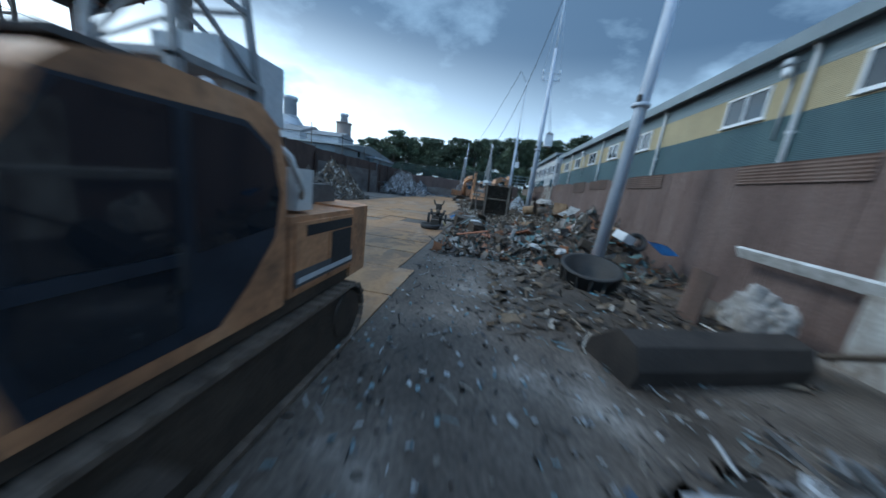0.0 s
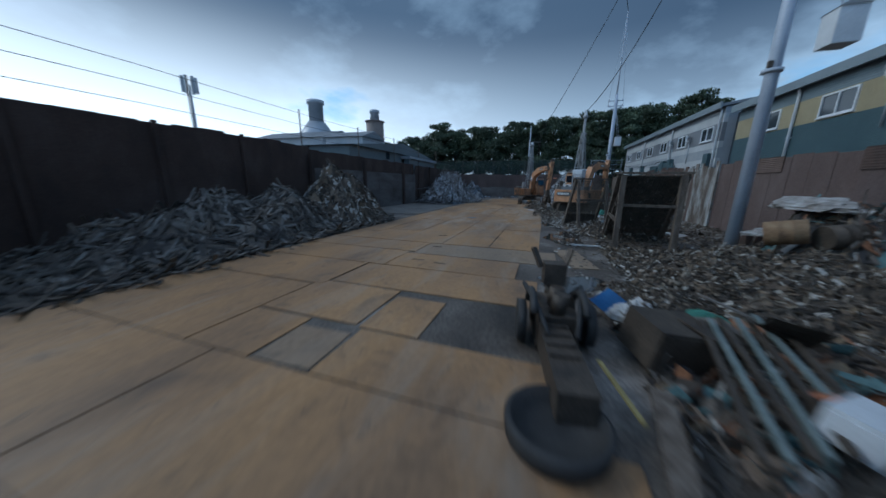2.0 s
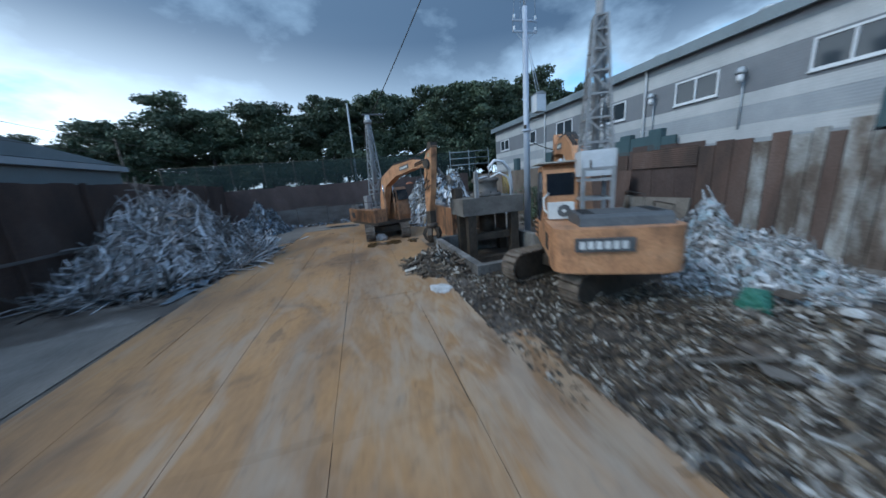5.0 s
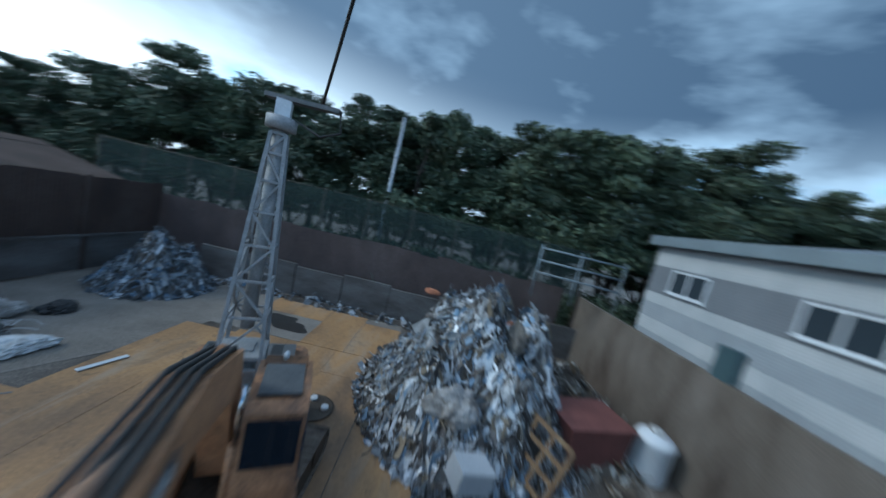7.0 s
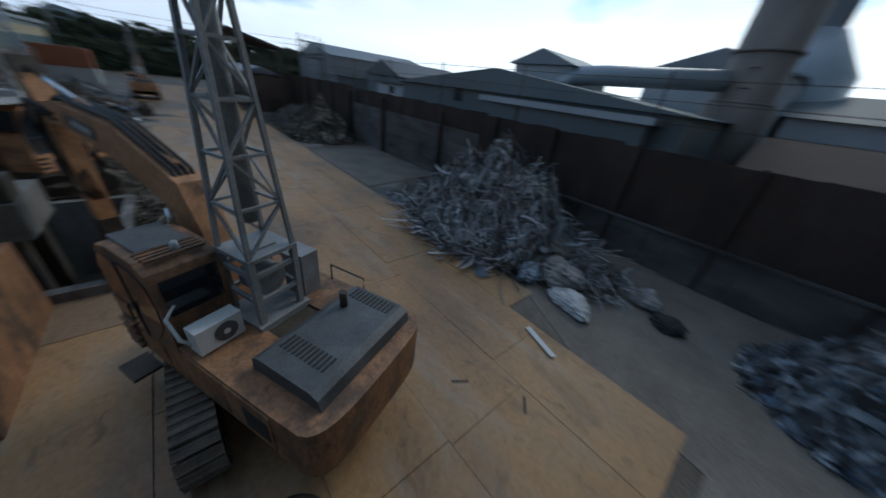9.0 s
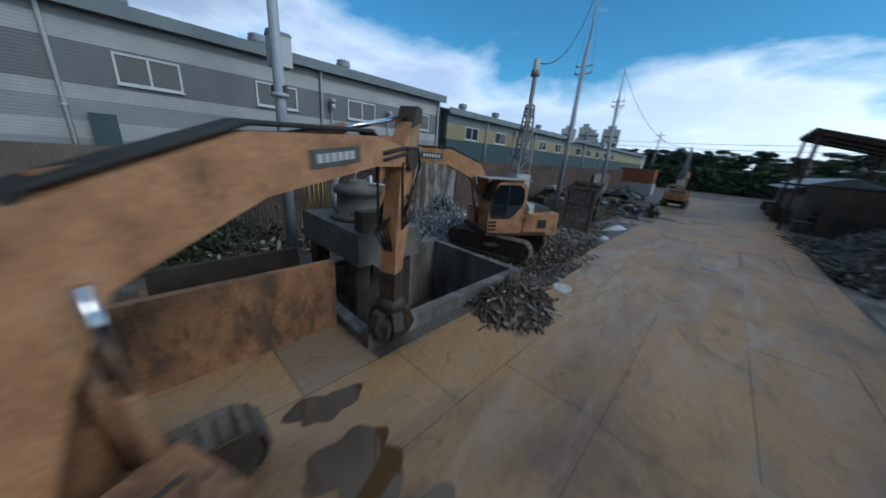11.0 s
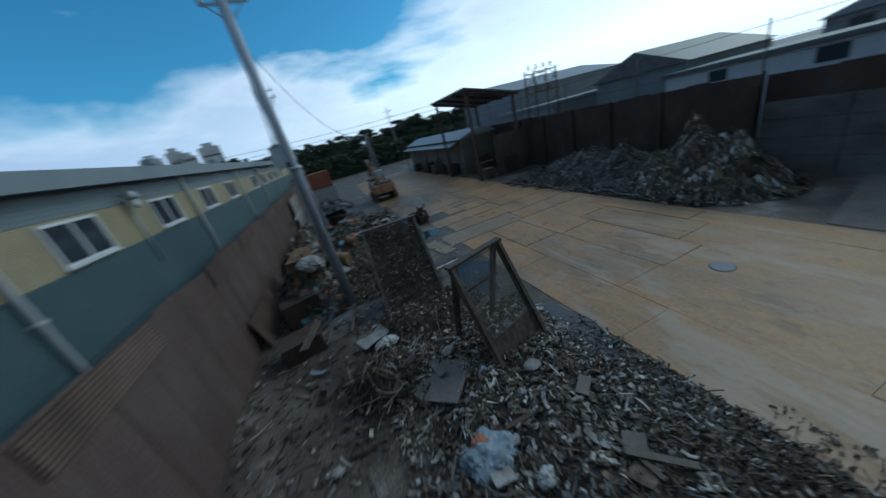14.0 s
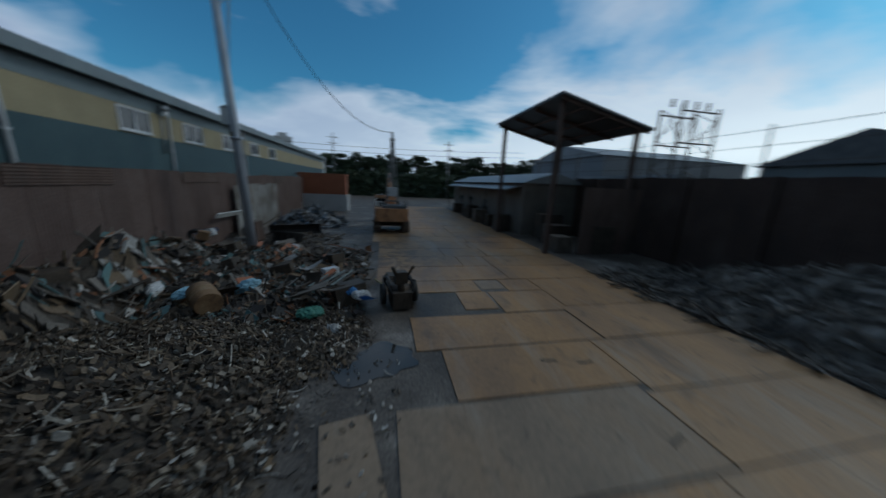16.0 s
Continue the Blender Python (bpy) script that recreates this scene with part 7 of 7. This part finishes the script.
def carton(m, x, y, z, material, label="dented metal cabinet tipped over in the scrap"):
    c = thing("metal_cabinet", m, label, "cabinet", "tipped cabinets in the scrap")
    part("body", bev(one(box, -x / 2, x / 2, -y / 2, y / 2, 0, z), 0.03, 2), material, c)
    part("door", bev(one(box, -x / 2 + 0.03, x / 2 - 0.03, -y / 2 - 0.02, -y / 2 - 0.003, 0.04, z - 0.04), 0.008, 1), material, c)


# engine and drive on a round pan beside the plates
eng = thing("scrap_engine", pose(0.05, 18.9, 0.03, 0, 0, 8), "black oily engine and drive unit on a round rubber pan", "engine")
part("pan", one(lathe, [(0.44, 0), (0.55, 0.05), (0.57, 0.24), (0.50, 0.28), (0.46, 0.12), (0.1, 0.10)], 26, (-0.30, -2.65, 0)), M_BLACK, eng, "black rubber pan")
part("block", bev(one(box, -0.32, 0.32, -0.9, 0.25, 0.05, 0.62), 0.06, 2), M_STEEL, eng)
part("gearbox", bev(one(box, -0.30, 0.15, -2.55, -0.9, 0.12, 0.50), 0.08, 2), M_STEEL, eng)
for y in (-0.7, -0.35, 0.0):
    part("cylinder_head", one(tube, [(0, y, 0.6), (0.05, y, 0.95)], 0.13, 12), M_STEEL, eng)
part("bracket", bev(one(box, -0.16, 0.22, -0.15, 0.15, 0.9, 1.30), 0.04, 1), M_STEEL, eng)
for s in (-1, 1):
    part("wheel", one(tube, [(s * 0.48, -0.5, 0.36), (s * 0.62, -0.5, 0.36)], 0.36, 20), M_BLACK, eng)
    part("hose", one(tube, [(s * 0.3, 0.2, 0.5), (s * 0.5, -0.1, 0.9), (s * 0.35, -0.7, 0.8), (s * 0.2, -1.3, 0.5)], 0.04, 8), M_BLACK, eng)
for sgn in (-1, 1):
    arc = [(sgn * 0.40, -0.55 + 0.52 * math.cos(a), 0.42 + 0.50 * math.sin(a)) for a in [0.3 + 0.28 * k for k in range(9)]]
    part("mudguard", one(tube, arc, 0.06, 8), M_BLACK, eng, "curved black guard")
    part("prong", one(beam, (sgn * 0.20, 0.05, 1.18), (sgn * 0.34, 0.22, 1.52), 0.10, 0.06), M_STEEL, eng)
part("crank_case", one(tube, [(-0.36, -0.2, 0.5), (0.36, -0.2, 0.5)], 0.26, 16), M_STEEL, eng)
for i in range(4):
    part("bar", one(beam, (-0.28, -1.0 - 0.28 * i, 0.52), (0.12, -1.0 - 0.28 * i, 0.52), 0.05), M_STEEL, eng)

tub = thing("ribbed_tub", pose(6.55, 8.75, 0.0, 12, -8, 25), "large black ribbed plastic tub tipped on the soil", "tub")
bm = B()
lathe(bm, [(0.55, 0), (0.74, 0.05), (0.80, 0.72), (0.86, 0.74), (0.86, 0.80), (0.74, 0.80), (0.70, 0.2), (0.1, 0.15)], 28)
part("shell", bm, M_BLACK, tub)
for i in range(14):
    a = i * 2 * math.pi / 14
    part("rib", one(beam, (0.76 * math.cos(a), 0.76 * math.sin(a), 0.06), (0.83 * math.cos(a), 0.83 * math.sin(a), 0.72), 0.05), M_BLACK, tub)
bucket = thing("loader_bucket", pose(7.3, 4.35, 0.0, 0, 0, 109), "rusty dark steel loader bucket lying on the soil", "bucket")
o = [(0.0, 0.0), (1.05, 0.02), (1.05, 0.06), (0.2, 0.10), (0.05, 0.32), (0.12, 0.58), (0.42, 0.70), (0.42, 0.74), (0.06, 0.64), (-0.07, 0.32)]
M_OILED = mat("oily black steel", [(0.018, 0.016, 0.015), (0.045, 0.038, 0.033)], 1.5, 0.7, fine=0.3, bump=0.3)
part("shell", one(prism, o, -1.7, 1.7), M_OILED, bucket)
for y in (-1.74, 1.70):
    part("side_plate", bev(one(prism, [(0, 0), (1.05, 0.02), (0.95, 0.3), (0.42, 0.74), (0.06, 0.64), (-0.07, 0.32)], y, y + 0.04), 0.01, 1), M_OILED, bucket)
for y in (-1.2, -0.4, 0.4, 1.2):
    part("tooth", one(prism, [(1.0, 0.0), (1.28, 0.01), (1.0, 0.08)], y, y + 0.14), M_OILED, bucket)

bent_sheet(pose(6.5, 7.6, 0.08, 8, 0, 30), 0.9, 0.6, M_CYAN, 0.2, "pale blue flat sheet lying on the soil")
crumple(pose(-2.6, 55.9, 0.12), 0.50, 0.42, 0.34, M_CLOTH, 91, "grey white crumpled sheet lying between the tracks")
crumple(pose(5.95, 7.9, 0.06), 0.42, 0.30, 0.12, M_BAG, 3, "dirty cream cloth crumpled on the soil")
plank(pose(4.65, 34.95, 0.30, 2, -3, 50), 1.5, 0.95, 0.035, M_GREYWALL, "flat muddy panel lying on the shreds", "panel")
plank(pose(10.35, 6.4, 1.66, 60, -2, 92), 4.8, 0.30, 0.10, M_BAG, "long white painted panel leaning by the fence", "panel")
plank(pose(9.2, 4.6, 0.75, 8, 22, 60), 2.6, 0.12, 0.06, M_WOOD)
crumple(pose(9.4, 6.6, 0.45), 0.65, 0.55, 0.75, M_CLOTH, 5, "dirty white sack of rubbish")
bent_sheet(pose(9.7, 11.2, 1.25, 30, 10, 20), 1.0, 0.6, M_BLUE, 0.5, "blue plastic sheet on the scrap")
screen_wall = thing("board_fence", pose(0, 0, 0), "stained pale board fence in front of the rusted sheets", "board fence", kind="structure")
for i in range(6):
    part("board", bev(one(box, 10.42, 10.50, -2.0 + 1.33 * i, -0.69 + 1.33 * i, 0.0, 3.55 + 0.08 * math.sin(i * 2.3)), 0.015, 1), M_WHITEBOARD, screen_wall)
plank(pose(8.6, 7.4, 0.0, 0, -86, -8), 2.6, 0.9, 0.06, M_RUST, "rusty sheet standing beside the pole", "panel")

# the mixed heap
carton(pose(1.75, 18.35, 0.12, 6, 8, 20), 1.0, 0.8, 0.62, M_STEEL)
bent_sheet(pose(1.1, 19.3, 0.55, 20, -15, 40), 0.5, 0.4, M_BLUE, 0.8, "blue plastic piece on the scrap")
crumple(pose(1.7, 18.6, 0.55), 0.24, 0.2, 0.2, M_BLUE, 8, "crumpled bright blue plastic")
crumple(pose(1.35, 18.9, 0.5), 0.3, 0.2, 0.22, M_BAG, 9, "dirty white plastic lump")
crumple(pose(2.8, 19.6, 0.3), 0.4, 0.3, 0.18, M_GREEN, 10, "dull green plastic basin")
crumple(pose(2.0, 20.4, 0.1), 0.24, 0.18, 0.2, M_BAG, 12, "pale sack beside the plates")
for i in range(7):
    plank(pose(1.95 + 0.17 * i, 17.25 + 0.06 * i, 0.62 + 0.015 * i, 5, -5, 78 + 1.5 * (i % 3)), 2.5, 0.07, 0.04, M_SLAT if i % 2 else M_STEEL, "grey green steel slat lying in a bundle", "slat")
plank(pose(1.15, 16.15, 0.30, 0, -6, 82), 1.6, 0.22, 0.05, M_WOOD)
plank(pose(0.85, 16.95, 0.30, 5, -6, 108), 1.0, 0.055, 0.03, mat("worn yellow strip", [(0.20, 0.165, 0.07), (0.31, 0.26, 0.11)], 3, 0.6), "worn yellow strip on the scrap", "strip")
drum(pose(6.3, 24.9, 1.35, 78, 0, 60), None, 0.36)
drum(pose(7.2, 24.2, 1.4, 84, 0, 100), M_STEEL, 0.34, 0.8)
drum(pose(5.6, 19.2, 0.5, 80, 0, 40), M_DRUM, 0.36, 0.9)
carton(pose(8.8, 23.4, 1.3, 0, 12, 70), 1.5, 0.9, 0.9, M_DRUM)
carton(pose(9.0, 27.2, 0.1, 5, 0, 15), 1.6, 1.2, 1.0, M_DARKRUST)
crumple(pose(8.0, 25.9, 2.15, 0, 0, 20), 0.62, 1.15, 0.34, M_CLOTH, 15, "pale dirty cloth heaped on the scrap", "cloth_cover", "cloth")
crumple(pose(6.9, 26.0, 1.2), 0.5, 0.35, 0.2, M_CLOTH, 16, "crumpled pale plastic sheet")
bent_sheet(pose(8.9, 22.0, 1.6, 10, -20, 30), 1.9, 0.9, M_BAG, 1.3, "white curved sheet on the scrap")
carton(pose(8.9, 30.0, 0.0, 0, 0, 10), 1.5, 1.1, 0.75, M_DARKRUST)
plank(pose(8.4, 30.4, 0.8, 10, 5, 70), 1.5, 0.35, 0.05, M_WOOD)
bent_sheet(pose(6.3, 31.4, 0.25, 5, 5, 20), 1.1, 0.8, M_BAG, 0.5, "pale dented sheet on the shredded scrap")
crumple(pose(5.9, 31.9, 0.18), 0.45, 0.3, 0.15, M_BAG, 18, "dirty white plastic wrap")
crumple(pose(5.2, 30.5, 0.15), 0.3, 0.25, 0.2, M_BAG, 19, "dirty white plastic bag")
tyre(pose(5.6, 33.5, 0.22, 15, 10, 0))
tyre(pose(9.4, 12.5, 1.2, 60, 10, 0))
plank(pose(4.75, 34.9, 0.12, 0, 0, 12), 1.7, 1.2, 0.03, M_BOARD, "flat brown board lying on the shreds", "panel")
crumple(pose(4.7, 37.2, 0.22), 0.62, 0.5, 0.30, M_RIBBON, 20, "crumpled pale blue plastic sack")
crumple(pose(4.75, 37.0, 0.42), 0.2, 0.16, 0.12, M_TERRA, 21, "orange scrap of plastic on a sack")
crumple(pose(6.4, 33.4, 0.3), 0.75, 0.6, 0.5, M_STEEL, 22, "rusty tangled lump of wire", "wire_lump", "wire")
crumple(pose(4.4, 40.0, 0.35), 0.35, 0.3, 0.4, M_GREEN, 23, "green crate crushed in the scrap")
plank(pose(6.8, 29.4, 0.3, 0, 8, 75), 1.9, 0.10, 0.06, M_WOOD)
plank(pose(1.7, 27.6, 0.02, 0, 0, 5), 1.5, 0.14, 0.05, M_BAG, "pale strip of timber in the mud")
plank(pose(2.4, 31.6, 0.2, 0, 14, 60), 0.9, 0.07, 0.02, M_BAG, "bright bent strip of metal")

rj = random.Random(77)
for i in range(46):
    x, y = rj.uniform(2.0, 10.0), rj.uniform(11.0, 19.0)
    z = 0.45 + 0.35 * rj.random() + (0.5 if x > 8.4 else 0)
    m = pose(x, y, z, rj.uniform(-22, 22), rj.uniform(-22, 22), rj.uniform(0, 360))
    k = i % 5
    if k == 0:
        bent_sheet(m, rj.uniform(0.7, 1.3), rj.uniform(0.3, 0.6), rj.choice([M_TERRA, M_CYAN, M_STEEL, M_BAG]), rj.uniform(0.5, 2.0))
    elif k == 1:
        plank(m, rj.uniform(1.0, 2.2), rj.uniform(0.08, 0.2), 0.04, rj.choice([M_WOOD, M_TERRA, M_STEEL]))
    elif k == 2:
        plank(m, rj.uniform(0.8, 1.4), rj.uniform(0.4, 0.7), 0.03, rj.choice([M_TERRA, M_BOARD, M_STEEL]), "flat offcut panel lying in the scrap", "panel")
    elif k == 3:
        crumple(m, rj.uniform(0.2, 0.4), rj.uniform(0.2, 0.3), rj.uniform(0.12, 0.25), rj.choice([M_BAG, M_STEEL, M_CYAN]), 100 + i, "crumpled plastic and sheeting in the scrap")
    else:
        carton(m, rj.uniform(0.4, 0.8), rj.uniform(0.35, 0.6), rj.uniform(0.3, 0.5), rj.choice([M_STEEL, M_BOXG, M_DRUM]))

# larger offcuts lying on the shreds between sieve and excavator
rz = random.Random(58)
for i in range(44):
    x, y = rz.uniform(1.4, 8.6), rz.uniform(31.5, 41.5)
    m = pose(x, y, 0.10 + (0.22 if x < 6 and y > 33.5 else 0.0), rz.uniform(-14, 14), rz.uniform(-14, 14), rz.uniform(0, 360))
    k = i % 4
    if k == 0:
        plank(m, rz.uniform(0.5, 1.2), rz.uniform(0.06, 0.14), 0.03, rz.choice([M_WOOD, M_BOARD, M_STEEL]), "broken slat lying on the shredded scrap")
    elif k == 1:
        bent_sheet(m, rz.uniform(0.35, 0.8), rz.uniform(0.10, 0.32), rz.choice([M_BAG, M_CLOTH, M_RIBBON, M_STEEL]), rz.uniform(-1.2, 1.6), "bent scrap of sheet lying on the shreds")
    elif k == 2:
        plank(m, rz.uniform(0.35, 0.7), rz.uniform(0.25, 0.45), 0.02, rz.choice([M_BOARD, M_CLOTH, M_WOOD]), "flat brown offcut lying on the shreds", "panel")
    else:
        crumple(m, rz.uniform(0.12, 0.28), rz.uniform(0.10, 0.2), rz.uniform(0.06, 0.14), rz.choice([M_CLOTH, M_BAG, M_RIBBON]), 400 + i, "crumpled scrap of plastic on the shreds")

# paper, bag and fittings on the roadway
crumple(pose(-1.35, 45.15, 0.04, 0, 0, 30), 0.36, 0.46, 0.06, M_BAG, 31, "white sheet of plastic lying on the plates", "plastic_sheet", "plastic sheet")
crumple(pose(-11.6, 59.73, 0.35), 0.75, 0.95, 0.5, M_CLOTH, 32, "pale grey torn bulk bag beside the cable heap")
crumple(pose(-12.9, 58.6, 0.6), 0.9, 0.7, 0.4, M_BOARD, 33, "dirty bundle of sacking")
plank(pose(-8.27, 61.1, 0.05, 0, 0, 72), 1.15, 0.16, 0.03, M_BOXG, "pale steel strip lying on the plates", "strip")
lid = thing("manhole", pose(-5.45, 35.9, 0.03), "pale oval manhole cover in the roadway", "manhole cover", kind="structure")
part("cover", one(lathe, [(0.36, 0), (0.36, 0.012), (0.30, 0.016)], 24), M_GREYCLAD, lid)
for x, y, t in ((-4.3, 22.6, 4), (-3.4, 22.4, -6), (-5.0, 27.5, 12), (-6.3, 62.0, 40), (-5.5, 60.7, -35), (-4.4, 24.9, 20)):
    plank(pose(x, y, 0.028, 0, 0, t), 0.42, 0.07, 0.010, M_STEEL, "dark slot and lifting bar in a plate", "bar")

# sacks and sheets at the foot of the cable heap and in the corner
crumple(pose(-10.7, 60.68, 0.16, 0, 0, 60), 0.95, 0.5, 0.3, M_BAG, 51, "long white plastic sack beside the roadway")
crumple(pose(-11, 58.8, 0.18, 0, 0, 20), 0.8, 0.45, 0.32, M_RIBBON, 52, "pale blue plastic sack beside the cable heap")
crumple(pose(-12.5, 63.2, 0.15, 0, 0, 80), 0.55, 0.4, 0.3, M_BLACK, 53, "black rubbish bag on the concrete")
crumple(pose(-13.3, 62.26, 0.2), 0.6, 0.5, 0.35, M_CLOTH, 54, "dirty pale sack on the concrete")
bent_sheet(pose(-9.5, 57.4, 0.05, 6, 4, 70), 1.3, 0.5, M_RIBBON, 0.5, "pale blue bent sheet by the roadway")
bent_sheet(pose(-9.7, 53.9, 0.05, -5, 6, 55), 1.5, 0.6, M_RIBBON, -0.4, "pale blue bent sheet by the roadway")
rc = random.Random(77)
for i in range(16):
    u, v = rc.uniform(-0.75, 0.75), rc.uniform(-0.85, 0.3)
    z = 2.4 * max(0.05, 1 - (u * u + v * v) ** 0.75)
    bent_sheet(pose(-13.0 + 2.4 * u, 67.5 + 2.2 * v, z + 0.05, rc.uniform(-35, 35), rc.uniform(-35, 35), rc.uniform(0, 360)), rc.uniform(0.5, 1.3), rc.uniform(0.2, 0.5), rc.choice([M_RIBBON, M_BOXG, M_DUCT]), rc.uniform(-1.2, 1.2), "pale crushed sheet on the corner heap")

# pale ribbons trodden flat along the foot of the cable heap
rk = random.Random(12)
for i in range(16):
    bent_sheet(pose(-10.55 - 0.5 * rk.random() - 0.02 * i, 48.6 + 0.62 * i, 0.07, rk.uniform(-8, 8), rk.uniform(-6, 6), 85 + rk.uniform(-28, 28)), rk.uniform(0.7, 1.6), rk.uniform(0.12, 0.36), rk.choice([M_RIBBON, M_RIBBON, M_BAG]), rk.uniform(-0.5, 0.8), "pale blue ribbon of sheeting trodden flat by the heap")

# by the silver heap
grid = thing("steel_grating", pose(4.7, 59.95, 0.6, 12, -68, 20), "brown steel grating panel leaning on the silver heap", "grating")
for y in (-0.9, 0.9):
    part("frame_bar", one(beam, (-1.5, y, 0), (1.5, y, 0), 0.12), M_DRUM, grid)
for i in range(7):
    part("slat", one(beam, (-1.5 + 0.5 * i, -0.9, 0), (-1.5 + 0.5 * i, 0.9, 0), 0.12, 0.06), M_DRUM, grid)
for y in (-0.3, 0.3):
    part("slat", one(beam, (-1.5, y, 0), (1.5, y, 0), 0.10, 0.05), M_DRUM, grid)
skip = thing("skip_box", pose(7.5, 62.0, 0, 0, 0, 14), "dark red steel skip beside the silver heap", "skip")
part("body", bev(one(prism, [(-1.0, 0.1), (1.0, 0.1), (1.25, 1.5), (-1.25, 1.5)], -0.8, 0.8), 0.05, 1), mat("dark red paint", [(0.12, 0.045, 0.04), (0.18, 0.07, 0.06)], 2, 0.6, fine=0.2), skip)
part("rim", one(box, -1.3, 1.3, -0.85, 0.85, 1.5, 1.58), MATS["dark red paint"], skip)
tank = thing("water_tank", pose(9.85, 61.8, 0), "pale blue white round tank with a lid", "tank")
part("shell", one(lathe, [(0.55, 0), (0.58, 0.1), (0.58, 1.25), (0.62, 1.3), (0.55, 1.45), (0.2, 1.6)], 24), M_PIPEW, tank)
part("lid", one(lathe, [(0.25, 1.58), (0.25, 1.68), (0.1, 1.70)], 16), M_BAG, tank)
bent_sheet(pose(5.7, 64.46, 3.2, 50, 20, 30), 1.8, 1.3, M_PALE, 0.6, "pale dented board on top of the silver heap")
crumple(pose(2.7, 60.68, 1.5), 0.9, 0.7, 0.6, M_CLOTH, 41, "tan and white sacking on the silver heap")
crumple(pose(4.5, 62.36, 3.3), 0.35, 0.5, 0.7, M_BOARD, 42, "tan cushion on the silver heap")
crumple(pose(1.3, 65.3, 3.6), 0.35, 0.3, 0.15, M_TERRA, 43, "orange and white bag on the silver heap")
carton(pose(3.2, 59.31, 0.5, 0, 10, 20), 1.0, 0.7, 0.6, M_PALE)
rq = random.Random(91)
for i in range(26):
    a, d = rq.uniform(0, 6.28), rq.uniform(0.25, 0.92)
    x, y = 3.4 + 3.9 * d * math.cos(a), 63.8 + 4.2 * d * math.sin(a)
    z = 3.8 * max(0.0, 1 - d ** 1.5) + 0.25
    m = pose(x, y, z, rq.uniform(-40, 40), rq.uniform(-40, 40), rq.uniform(0, 360))
    if i % 3 == 0:
        crumple(m, rq.uniform(0.2, 0.42), rq.uniform(0.2, 0.35), rq.uniform(0.15, 0.3), rq.choice([M_BAG, M_CLOTH, M_TERRA, M_BLUE]), 300 + i, "crumpled bag or wrap on the silver heap")
    else:
        bent_sheet(m, rq.uniform(0.5, 1.1), rq.uniform(0.25, 0.6), rq.choice([M_BAG, M_RIBBON, M_STEEL, M_BOXG]), rq.uniform(0.3, 1.8), "bent bright sheet on the silver heap")
plate_t = thing("round_lid", pose(-1.6, 61.25, 0.06), "dark round plate with fittings lying by the silver heap", "plate")
part("disc", one(lathe, [(0.62, 0), (0.62, 0.04), (0.56, 0.05)], 26), M_STEEL, plate_t)
for i in range(3):
    part("fitting", one(lathe, [(0.12, 0.05), (0.12, 0.14), (0.08, 0.15)], 12, (0.35 * math.cos(i * 2), 0.35 * math.sin(i * 2), 0)), M_BOXG, plate_t)
